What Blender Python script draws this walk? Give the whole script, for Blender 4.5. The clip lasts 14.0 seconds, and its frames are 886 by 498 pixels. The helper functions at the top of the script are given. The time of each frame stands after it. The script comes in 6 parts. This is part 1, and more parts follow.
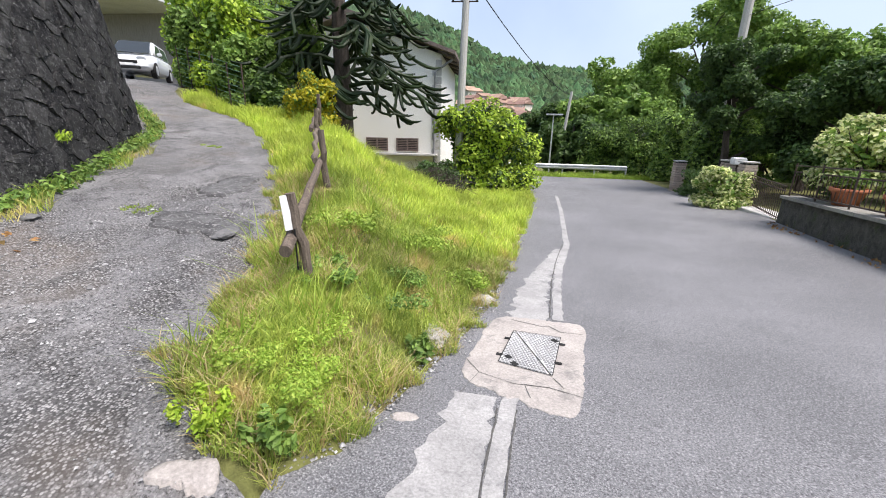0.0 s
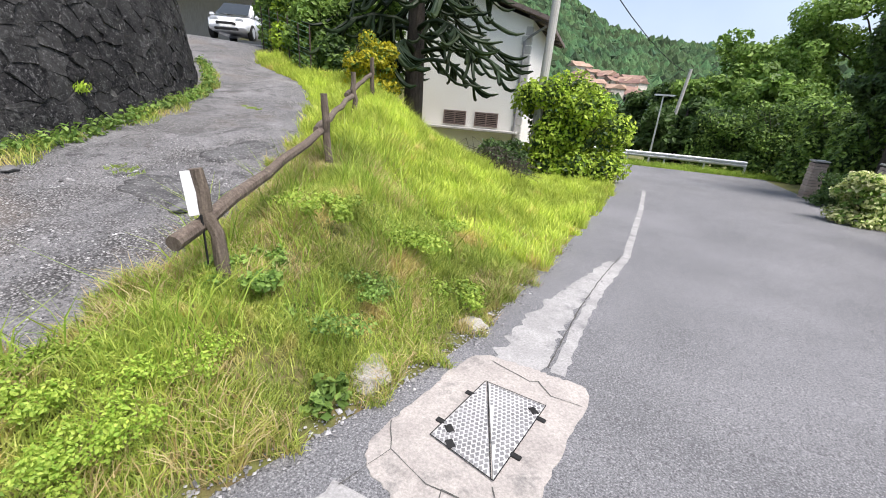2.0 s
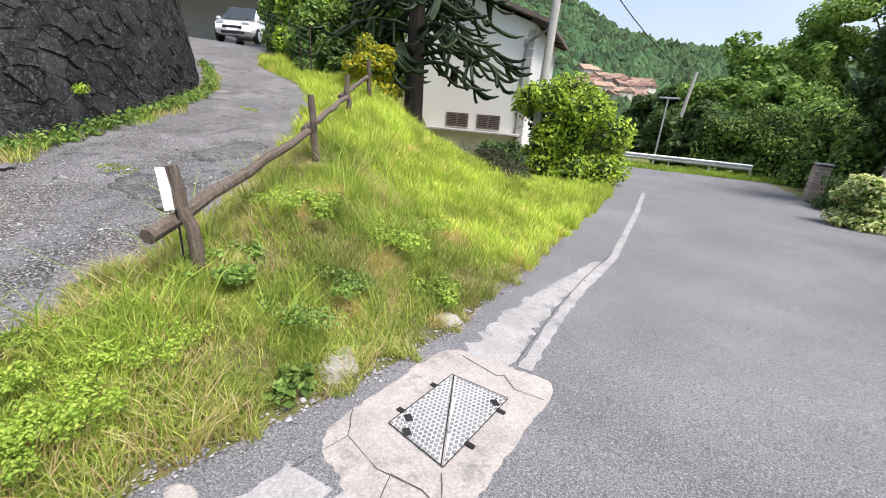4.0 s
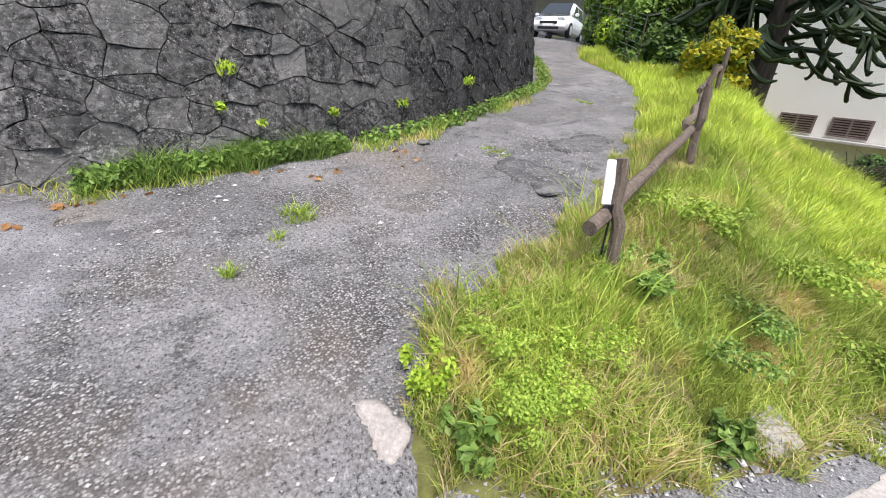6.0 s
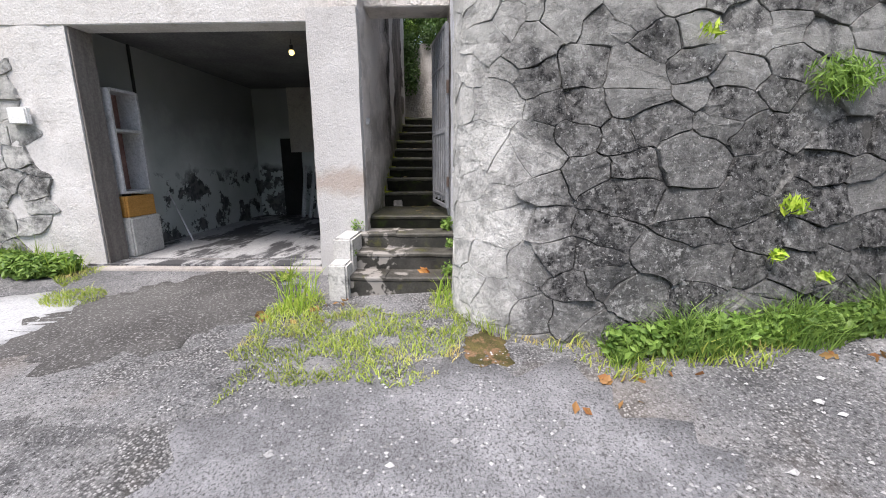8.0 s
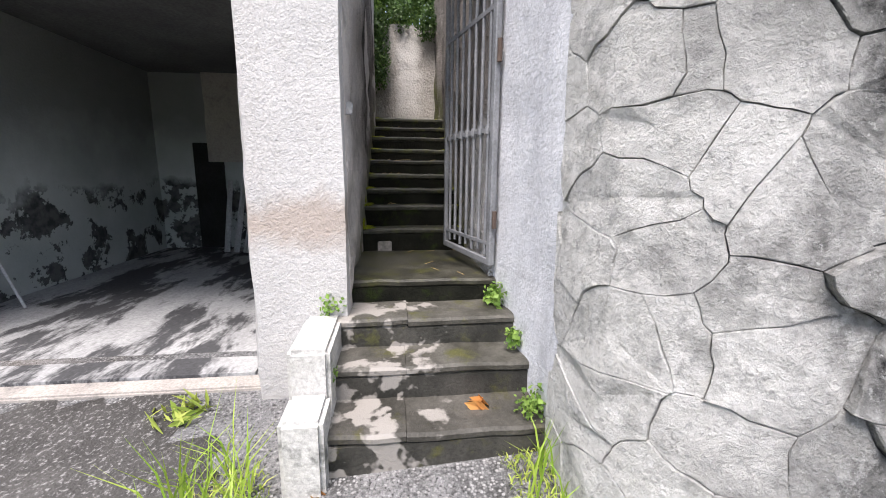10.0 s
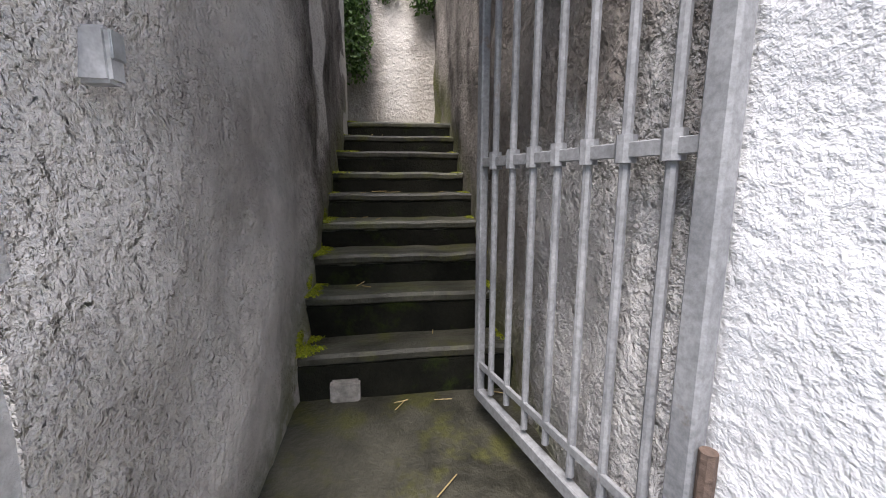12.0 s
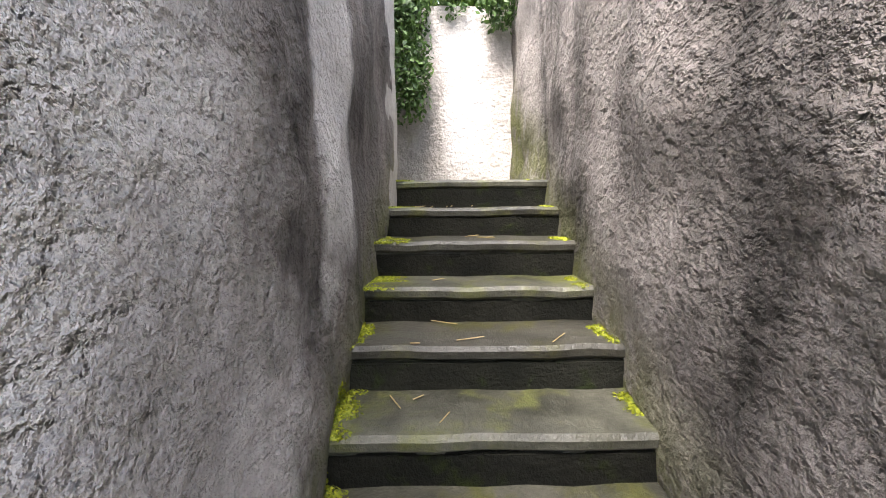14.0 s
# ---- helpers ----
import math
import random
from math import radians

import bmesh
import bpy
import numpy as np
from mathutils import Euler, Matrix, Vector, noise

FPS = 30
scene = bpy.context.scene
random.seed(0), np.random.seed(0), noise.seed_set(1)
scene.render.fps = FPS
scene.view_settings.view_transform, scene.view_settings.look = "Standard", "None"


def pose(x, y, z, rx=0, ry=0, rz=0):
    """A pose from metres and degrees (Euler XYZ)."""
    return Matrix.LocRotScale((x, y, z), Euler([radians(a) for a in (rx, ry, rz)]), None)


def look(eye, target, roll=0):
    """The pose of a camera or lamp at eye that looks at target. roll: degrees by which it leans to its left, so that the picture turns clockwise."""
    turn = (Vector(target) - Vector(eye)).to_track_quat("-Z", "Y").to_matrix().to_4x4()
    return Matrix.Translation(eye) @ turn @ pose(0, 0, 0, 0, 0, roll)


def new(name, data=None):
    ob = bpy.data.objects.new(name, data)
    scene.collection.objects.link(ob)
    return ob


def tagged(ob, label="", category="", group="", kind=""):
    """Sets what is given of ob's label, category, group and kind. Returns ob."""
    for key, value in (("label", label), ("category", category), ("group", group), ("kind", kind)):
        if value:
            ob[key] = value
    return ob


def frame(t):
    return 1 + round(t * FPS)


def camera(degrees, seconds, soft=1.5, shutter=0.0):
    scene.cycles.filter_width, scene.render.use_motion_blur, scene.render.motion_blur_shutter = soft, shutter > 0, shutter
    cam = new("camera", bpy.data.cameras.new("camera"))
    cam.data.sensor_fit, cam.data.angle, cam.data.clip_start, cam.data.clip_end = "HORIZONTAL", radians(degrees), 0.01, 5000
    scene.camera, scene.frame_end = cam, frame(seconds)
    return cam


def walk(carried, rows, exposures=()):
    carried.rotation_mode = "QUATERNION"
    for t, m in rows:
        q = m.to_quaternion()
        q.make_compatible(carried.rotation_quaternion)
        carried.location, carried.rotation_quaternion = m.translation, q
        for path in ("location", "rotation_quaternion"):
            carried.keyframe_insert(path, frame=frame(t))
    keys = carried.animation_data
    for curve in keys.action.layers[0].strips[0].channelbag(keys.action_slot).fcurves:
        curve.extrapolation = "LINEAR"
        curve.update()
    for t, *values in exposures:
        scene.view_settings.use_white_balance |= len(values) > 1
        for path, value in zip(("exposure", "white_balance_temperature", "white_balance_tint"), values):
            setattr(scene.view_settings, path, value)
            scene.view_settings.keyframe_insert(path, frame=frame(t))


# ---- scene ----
cam = camera(95.0, 14.0, 1.0)
PATH = [
    (0, (-0.011, 0.092, 1.525), (-0.208, 1.995, 0.942), 1.1),
    (0.5, (0.076, 0.263, 1.499), (-0.175, 2.147, 0.878), 0.9),
    (1, (0.378, 0.61, 1.473), (0.036, 2.469, 0.819), 1.5),
    (1.5, (0.503, 0.996, 1.48), (0.051, 2.817, 0.789), 2.6),
    (2, (0.694, 1.281, 1.508), (0.109, 3.058, 0.801), 4.0),
    (2.5, (0.958, 1.422, 1.502), (0.324, 3.181, 0.791), 5.4),
    (2.7, (1.02, 1.459, 1.511), (0.385, 3.217, 0.8), 5.5),
    (4.8, (0.846, 1.185, 1.496), (0.233, 2.958, 0.805), 3.3),
    (5, (0.772, 1.173, 1.482), (0.118, 2.93, 0.783), 4.1),
    (5.5, (0.371, 1.095, 1.431), (-0.674, 2.622, 0.672), 5.3),
    (6, (-0.141, 0.788, 1.399), (-1.617, 1.876, 0.6), 4.3),
    (6.3, (-0.425, 0.524, 1.442), (-2.07, 1.342, 0.651), 2.9),
    (6.5, (-0.595, 0.362, 1.454), (-2.327, 1.007, 0.69), 2.0),
    (7, (-1.097, -0.05, 1.478), (-2.954, 0.228, 0.791), 0.6),
    (7.5, (-1.51, -0.494, 1.547), (-3.432, -0.456, 0.994), -0.2),
    (8, (-1.887, -0.847, 1.599), (-3.841, -0.904, 1.175), -0.2),
    (8.2, (-2.099, -0.978, 1.618), (-4.057, -1.032, 1.214), -0.3),
    (10.3, (-4.282, -1.577, 1.677), (-6.228, -1.298, 1.307), 0.2),
    (10.5, (-4.463, -1.559, 1.726), (-6.406, -1.267, 1.354), -0.2),
    (11, (-4.966, -1.484, 1.801), (-6.911, -1.192, 1.435), -0.7),
    (11.5, (-5.52, -1.49, 1.829), (-7.468, -1.181, 1.498), -0.2),
    (12, (-5.969, -1.455, 1.877), (-7.922, -1.185, 1.541), -0.0),
    (12.5, (-6.373, -1.509, 1.99), (-8.333, -1.283, 1.665), -0.5),
    (13, (-6.602, -1.532, 2.11), (-8.561, -1.363, 1.747), 0.2),
    (13.5, (-6.875, -1.489, 2.196), (-8.849, -1.468, 1.874), -0.4),
    (14, (-7.254, -1.509, 2.248), (-9.242, -1.501, 2.026), -0.5),
]
walk(cam, [(t, look(e, g, r)) for t, e, g, r in PATH], [(t, e, 6500, 16) for t, e in ((0, 0.35), (6.5, 0.38), (8.2, 0.45), (10.3, 0.75), (11, 0.78), (11.5, 0.8), (12, 1.1), (12.5, 1.75), (13, 2.2), (13.5, 2.45), (14, 2.55))])

# ---- light ----
world = bpy.data.worlds.new("overcast_sky")
scene.world = world
world.use_nodes = True
wn = world.node_tree.nodes
sky = wn.new("ShaderNodeTexSky")
sky.sky_type, sky.sun_disc = "NISHITA", False
SUN_ELEV, SUN_ROT = radians(63), radians(115)
sky.sun_elevation, sky.sun_rotation = SUN_ELEV, SUN_ROT
sky.air_density, sky.dust_density, sky.ozone_density = 1.0, 2.5, 1.0
cloud_at = wn.new("ShaderNodeTexCoord")
cloud = wn.new("ShaderNodeTexNoise")
cloud.inputs["Scale"].default_value, cloud.inputs["Detail"].default_value = 2.2, 5
cloud_ramp = wn.new("ShaderNodeMapRange")
cloud_ramp.inputs[1].default_value, cloud_ramp.inputs[2].default_value = 0.3, 0.75
cloud_ramp.inputs[3].default_value, cloud_ramp.inputs[4].default_value = 0.35, 0.8
cloud_mix = wn.new("ShaderNodeMix")
cloud_mix.data_type = "RGBA"
cloud_mix.inputs[7].default_value = (4.6, 5.5, 6.6, 1)
wl = world.node_tree.links
wl.new(cloud_at.outputs["Generated"], cloud.inputs["Vector"])
wl.new(cloud.outputs["Fac"], cloud_ramp.inputs[0])
wl.new(cloud_ramp.outputs[0], cloud_mix.inputs[0])
wl.new(sky.outputs[0], cloud_mix.inputs[6])
wl.new(cloud_mix.outputs[2], wn["Background"].inputs[0])
wn["Background"].inputs[1].default_value = 0.15
sun = new("sun", bpy.data.lights.new("sun", "SUN"))
sun.data.energy, sun.data.angle, sun.data.color = 4.8, radians(32), (1.0, 0.96, 0.9)
# the veiled sun stands high over the lane
sun.matrix_world = look((16.3, -7.5, 36), (0, 0, 0))


# ---- materials ----
def shader(name, rough=0.9, metal=0.0):
    m = bpy.data.materials.new(name)
    m.use_nodes = True
    b = m.node_tree.nodes["Principled BSDF"]
    b.inputs["Roughness"].default_value, b.inputs["Metallic"].default_value = rough, metal
    b.inputs["Specular IOR Level"].default_value = 0.3
    return m, m.node_tree.nodes, m.node_tree.links, b


def noise_tex(n, l, scale, detail=4, rough=0.6, stretch=None, where=None):
    t = n.new("ShaderNodeTexNoise")
    t.inputs["Scale"].default_value, t.inputs["Detail"].default_value, t.inputs["Roughness"].default_value = scale, detail, rough
    p = where or n.new("ShaderNodeNewGeometry").outputs["Position"]
    if stretch:
        v = n.new("ShaderNodeVectorMath")
        v.operation = "MULTIPLY"
        v.inputs[1].default_value = stretch
        l.new(p, v.inputs[0])
        p = v.outputs[0]
    l.new(p, t.inputs["Vector"])
    return t.outputs["Fac"]


def remap(n, l, src, a, b, c=0.0, d=1.0):
    r = n.new("ShaderNodeMapRange")
    for k, v in zip((1, 2, 3, 4), (a, b, c, d)):
        r.inputs[k].default_value = v
    l.new(src, r.inputs[0])
    return r.outputs[0]


def blend(n, l, fac, a, b, mode="MIX"):
    m = n.new("ShaderNodeMix")
    m.data_type, m.blend_type = "RGBA", mode
    for sock, v in ((m.inputs[0], fac), (m.inputs[6], a), (m.inputs[7], b)):
        if isinstance(v, (int, float)):
            sock.default_value = v
        elif isinstance(v, tuple):
            sock.default_value = (*v, 1)
        else:
            l.new(v, sock)
    return m.outputs[2]


def relief(n, l, b, src, strength, dist=0.02, base=None):
    u = n.new("ShaderNodeBump")
    u.inputs["Strength"].default_value, u.inputs["Distance"].default_value = strength, dist
    l.new(src, u.inputs["Height"])
    if base:
        l.new(base, u.inputs["Normal"])
    l.new(u.outputs[0], b.inputs["Normal"])
    return u.outputs[0]


def surface(name, c1, c2, coarse=1.5, fine=40, rough=0.9, bump=0.4, dist=0.01, c3=None, spots=6, lo=0.55, hi=0.68, stretch=None, metal=0.0, vary=0.0, island=0.0):
    """Two scales of colour, a third colour in patches, fine relief; vary by object, island by loose piece."""
    m, n, l, b = shader(name, rough, metal)
    big = noise_tex(n, l, coarse, 5, 0.65, stretch)
    small = noise_tex(n, l, fine, 3, 0.7)
    col = blend(n, l, remap(n, l, big, 0.35, 0.65), c1, c2)
    if c3:
        col = blend(n, l, remap(n, l, noise_tex(n, l, spots, 6, 0.7, stretch), lo, hi), col, c3)
    k = blend(n, l, remap(n, l, small, 0.3, 0.7), (0.72, 0.72, 0.72), (1.2, 1.2, 1.2))
    col = blend(n, l, 1.0, col, k, "MULTIPLY")
    for amount, node, out in ((vary, "ShaderNodeObjectInfo", "Random"), (island, "ShaderNodeNewGeometry", "Random Per Island")):
        if amount:
            r = n.new(node).outputs[out]
            h = n.new("ShaderNodeHueSaturation")
            l.new(col, h.inputs["Color"])
            l.new(remap(n, l, r, 0, 1, 1 - amount, 1 + amount), h.inputs["Value"])
            l.new(remap(n, l, r, 0, 1, 0.5 - 0.05 * amount, 0.5 + 0.05 * amount), h.inputs["Hue"])
            col = h.outputs[0]
    l.new(col, b.inputs["Base Color"])
    relief(n, l, b, small, bump, dist)
    return m


def leaf_mat(name, c1, c2, c3=None, gloss=0.5, lo=0.5, hi=0.62):
    m, n, l, b = shader(name, gloss)
    r = n.new("ShaderNodeNewGeometry").outputs["Random Per Island"]
    col = blend(n, l, r, c1, c2)
    if c3:
        col = blend(n, l, remap(n, l, noise_tex(n, l, 2.2, 3), lo, hi), col, c3)
    col = blend(n, l, 0.55, col, blend(n, l, remap(n, l, noise_tex(n, l, 1.1, 2), 0.35, 0.65), (0.45, 0.45, 0.45), (1.3, 1.3, 1.2)), "MULTIPLY")
    l.new(col, b.inputs["Base Color"])
    t = n.new("ShaderNodeBsdfTranslucent")
    l.new(col, t.inputs["Color"])
    mix = n.new("ShaderNodeMixShader")
    mix.inputs[0].default_value = 0.35
    l.new(b.outputs[0], mix.inputs[1])
    l.new(t.outputs[0], mix.inputs[2])
    l.new(mix.outputs[0], n["Material Output"].inputs["Surface"])
    return m


def road_mat():
    m, n, l, b = shader("road_asphalt", 0.75)
    big = noise_tex(n, l, 0.5, 5)
    grain = noise_tex(n, l, 85, 3, 0.85)
    col = blend(n, l, remap(n, l, big, 0.35, 0.65), (0.12, 0.121, 0.126), (0.18, 0.18, 0.187))
    col = blend(n, l, remap(n, l, noise_tex(n, l, 3.5, 5), 0.62, 0.75, 0, 0.5), col, (0.075, 0.076, 0.08))
    col = blend(n, l, remap(n, l, grain, 0.53, 0.65, 0, 0.85), col, (0.36, 0.36, 0.36))
    col = blend(n, l, remap(n, l, grain, 0.48, 0.37, 0, 0.85), col, (0.035, 0.035, 0.037))
    l.new(col, b.inputs["Base Color"])
    relief(n, l, b, grain, 0.5, 0.006)
    return m


def drive_mat():
    m, n, l, b = shader("worn_drive", 0.85)
    big = noise_tex(n, l, 0.7, 6, 0.7)
    patch = noise_tex(n, l, 1.15, 9, 0.7)
    geo = n.new("ShaderNodeNewGeometry").outputs["Position"]
    v = n.new("ShaderNodeTexVoronoi")
    v.inputs["Scale"].default_value = 64
    l.new(geo, v.inputs["Vector"])
    grain = noise_tex(n, l, 52, 4, 0.85)
    tar = blend(n, l, remap(n, l, big, 0.38, 0.62), (0.12, 0.12, 0.124), (0.235, 0.232, 0.233))
    tar = blend(n, l, remap(n, l, noise_tex(n, l, 2.4, 8, 0.7), 0.55, 0.6, 0, 0.7), tar, (0.05, 0.05, 0.051))
    tar = blend(n, l, remap(n, l, noise_tex(n, l, 1.5, 8, 0.72, (1.7, 0.5, 1)), 0.54, 0.62, 0, 0.7), tar, (0.06, 0.06, 0.061))
    tar = blend(n, l, remap(n, l, grain, 0.56, 0.63, 0, 0.8), tar, (0.42, 0.415, 0.41))
    tar = blend(n, l, remap(n, l, grain, 0.46, 0.4, 0, 0.9), tar, (0.02, 0.02, 0.02))
    grit = blend(n, l, remap(n, l, v.outputs["Color"], 0.2, 0.9), (0.08, 0.079, 0.077), (0.52, 0.51, 0.5))
    grit = blend(n, l, remap(n, l, v.outputs["Distance"], 0.35, 0.6), grit, (0.035, 0.034, 0.033))
    mask = remap(n, l, patch, 0.46, 0.58, 0.0, 0.75)
    col = blend(n, l, mask, tar, grit)
    col = blend(n, l, remap(n, l, noise_tex(n, l, 0.6, 5), 0.55, 0.7, 0, 0.4), col, (0.24, 0.2, 0.165))
    l.new(col, b.inputs["Base Color"])
    u = relief(n, l, b, patch, 0.7, 0.08)
    u = relief(n, l, b, v.outputs["Distance"], 0.5, 0.012, u)
    relief(n, l, b, grain, 0.8, 0.014, u)
    return m


def stone_mat(name="rubble_stone", washed=False):
    """Dark, weathered rubble with lichen, darker still up the driveway; the end by the steps still carries an old coat
    of whitewash.
    """
    m, n, l, b = shader(name, 0.92)
    b.inputs["Specular IOR Level"].default_value = 0.12
    geo = n.new("ShaderNodeNewGeometry").outputs["Position"]
    rnd = n.new("ShaderNodeObjectInfo").outputs["Random"]
    isl = n.new("ShaderNodeNewGeometry").outputs["Random Per Island"]
    big = noise_tex(n, l, 1.3, 5, 0.7)
    mid = noise_tex(n, l, 15, 8, 0.78)
    fine = noise_tex(n, l, 60, 4, 0.75)
    col = blend(n, l, remap(n, l, mid, 0.4, 0.66), (0.011, 0.011, 0.012), (0.23, 0.226, 0.22))
    col = blend(n, l, remap(n, l, noise_tex(n, l, 5, 6, 0.7), 0.5, 0.62, 0, 0.7), col, (0.028, 0.028, 0.03))
    col = blend(n, l, remap(n, l, rnd, 0.6, 1.0, 0.0, 0.6), col, (0.3, 0.298, 0.285))
    col = blend(n, l, remap(n, l, isl, 0.0, 0.5, 0.45, 0.0), col, (0.022, 0.022, 0.024))
    col = blend(n, l, remap(n, l, isl, 0.72, 1.0, 0.0, 0.4), col, (0.26, 0.26, 0.25))
    col = blend(n, l, remap(n, l, big, 0.5, 0.35, 0, 0.55), col, (0.02, 0.021, 0.022))
    sep = n.new("ShaderNodeSeparateXYZ")
    l.new(geo, sep.inputs[0])
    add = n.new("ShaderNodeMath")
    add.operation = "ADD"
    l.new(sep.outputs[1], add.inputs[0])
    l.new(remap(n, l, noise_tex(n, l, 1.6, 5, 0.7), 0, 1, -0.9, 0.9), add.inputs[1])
    lich = n.new("ShaderNodeMath")
    lich.operation = "MULTIPLY"
    l.new(remap(n, l, noise_tex(n, l, 17, 8, 0.78), 0.53, 0.6, 0, 0.85), lich.inputs[0])
    l.new(remap(n, l, noise_tex(n, l, 2.1, 3), 0.42, 0.58, 0.2, 1), lich.inputs[1])
    col = blend(n, l, lich.outputs[0], col, (0.36, 0.36, 0.35))
    col = blend(n, l, remap(n, l, noise_tex(n, l, 38, 3, 0.6), 0.63, 0.68, 0, 0.8), col, (0.42, 0.42, 0.41))
    white = remap(n, l, noise_tex(n, l, 2.6, 6, 0.7), 0.42, 0.58, 0.1, 0.85) if washed else remap(n, l, add.outputs[0], -0.25, -0.7, 0.0, 0.93)
    pale = blend(n, l, remap(n, l, mid, 0.35, 0.65), (0.52, 0.515, 0.49), (0.72, 0.71, 0.685))
    pale = blend(n, l, remap(n, l, noise_tex(n, l, 4.5, 7, 0.75), 0.53, 0.64, 0, 0.7), pale, (0.3, 0.3, 0.285))
    col = blend(n, l, white, col, pale)
    hi = n.new("ShaderNodeMath")
    hi.operation = "MULTIPLY"
    l.new(remap(n, l, sep.outputs[2], 1.6, 2.6), hi.inputs[0])
    l.new(remap(n, l, noise_tex(n, l, 2.8, 5, 0.7), 0.42, 0.6, 0, 0.8), hi.inputs[1])
    col = blend(n, l, hi.outputs[0], col, (0.4, 0.4, 0.38))
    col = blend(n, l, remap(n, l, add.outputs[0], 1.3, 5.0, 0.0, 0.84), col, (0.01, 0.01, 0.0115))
    col = blend(n, l, remap(n, l, noise_tex(n, l, 31, 4, 0.65), 0.6, 0.66, 0, 0.6), col, (0.3, 0.3, 0.295))
    col = blend(n, l, remap(n, l, noise_tex(n, l, 8, 8, 0.75), 0.56, 0.63, 0, 0.45), col, (0.2, 0.2, 0.197))
    l.new(col, b.inputs["Base Color"])
    u = relief(n, l, b, noise_tex(n, l, 5.5, 5, 0.6), 0.55, 0.07)
    u = relief(n, l, b, mid, 0.8, 0.03, u)
    relief(n, l, b, fine, 0.5, 0.008, u)
    return m


def plaster_mat(name, base, stain, amount=0.5, rough_scale=45, bump=0.7, dist=0.012, stain_scale=1.2, streak=(1, 1, 0.45)):
    m, n, l, b = shader(name, 0.95)
    f = noise_tex(n, l, rough_scale, 4, 0.65)
    f2 = noise_tex(n, l, rough_scale * 0.35, 4, 0.6)
    s = noise_tex(n, l, stain_scale, 6, 0.68, streak)
    s2 = noise_tex(n, l, stain_scale * 5, 5, 0.7)
    col = blend(n, l, remap(n, l, s, 0.45, 0.65, 0, amount), base, stain)
    col = blend(n, l, remap(n, l, s2, 0.55, 0.75, 0, amount * 0.7), col, tuple(v * 0.5 for v in stain))
    col = blend(n, l, 1.0, col, blend(n, l, remap(n, l, f, 0.3, 0.7), (0.82, 0.82, 0.82), (1.08, 1.08, 1.08)), "MULTIPLY")
    l.new(col, b.inputs["Base Color"])
    u = relief(n, l, b, f2, bump * 0.7, dist * 2)
    relief(n, l, b, f, bump, dist, u)
    return m


def pillar_mat():
    """White roughcast with one damp, peach-brown tide mark and a grimy foot."""
    m = plaster_mat("pillar_render", (0.52, 0.508, 0.5), (0.4, 0.378, 0.362), 0.4, 72, 0.85, 0.0075)
    n, l = m.node_tree.nodes, m.node_tree.links
    b = n["Principled BSDF"]
    old = b.inputs["Base Color"].links[0].from_socket
    sep = n.new("ShaderNodeSeparateXYZ")
    l.new(n.new("ShaderNodeNewGeometry").outputs["Position"], sep.inputs[0])
    add = n.new("ShaderNodeMath")
    l.new(sep.outputs[2], add.inputs[0])
    l.new(remap(n, l, noise_tex(n, l, 3.2, 6, 0.7), 0, 1, -0.22, 0.22), add.inputs[1])
    up = remap(n, l, add.outputs[0], 1.2, 1.36)
    down = remap(n, l, add.outputs[0], 1.58, 1.44)
    band = n.new("ShaderNodeMath")
    band.operation = "MULTIPLY"
    l.new(up, band.inputs[0])
    l.new(down, band.inputs[1])
    soft = n.new("ShaderNodeMath")
    soft.operation = "MULTIPLY"
    soft.inputs[1].default_value = 0.75
    l.new(band.outputs[0], soft.inputs[0])
    col = blend(n, l, soft.outputs[0], old, (0.35, 0.285, 0.24))
    col = blend(n, l, remap(n, l, add.outputs[0], 0.95, 0.6, 0, 0.5), col, (0.34, 0.33, 0.32))
    l.new(col, b.inputs["Base Color"])
    return m


ROAD = road_mat()
PILLAR = pillar_mat()
DRIVE = drive_mat()
STONE = stone_mat()
WASHED = stone_mat("patchy_whitewashed_stone", True)
def mortar_mat():
    m = surface("joint_mortar", (0.03, 0.03, 0.03), (0.09, 0.088, 0.084), 2, 50, 0.95, 0.8, c3=(0.26, 0.255, 0.24), lo=0.5, hi=0.62)
    n, l = m.node_tree.nodes, m.node_tree.links
    b = n["Principled BSDF"]
    old = b.inputs["Base Color"].links[0].from_socket
    sep = n.new("ShaderNodeSeparateXYZ")
    l.new(n.new("ShaderNodeNewGeometry").outputs["Position"], sep.inputs[0])
    l.new(blend(n, l, remap(n, l, sep.outputs[1], -0.25, -0.6), old, (0.55, 0.55, 0.53)), b.inputs["Base Color"])
    return m


MORTAR = mortar_mat()
SOIL = surface("grassy_soil", (0.09, 0.1, 0.03), (0.17, 0.17, 0.055), 1.2, 25, 0.95, 0.8, 0.03, c3=(0.14, 0.1, 0.05), spots=3, lo=0.52, hi=0.66)
CONCRETE = surface("pale_concrete", (0.3, 0.275, 0.255), (0.4, 0.37, 0.34), 3, 60, 0.9, 0.35, 0.006, c3=(0.2, 0.19, 0.18), spots=4, lo=0.56, hi=0.68)
OLDCONC = surface("old_concrete", (0.42, 0.41, 0.39), (0.56, 0.55, 0.53), 2.5, 45, 0.92, 0.5, 0.008, c3=(0.2, 0.2, 0.19), spots=5)
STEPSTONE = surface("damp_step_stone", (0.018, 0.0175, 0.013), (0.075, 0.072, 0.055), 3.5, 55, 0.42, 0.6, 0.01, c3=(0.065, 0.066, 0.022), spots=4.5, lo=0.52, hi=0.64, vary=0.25)
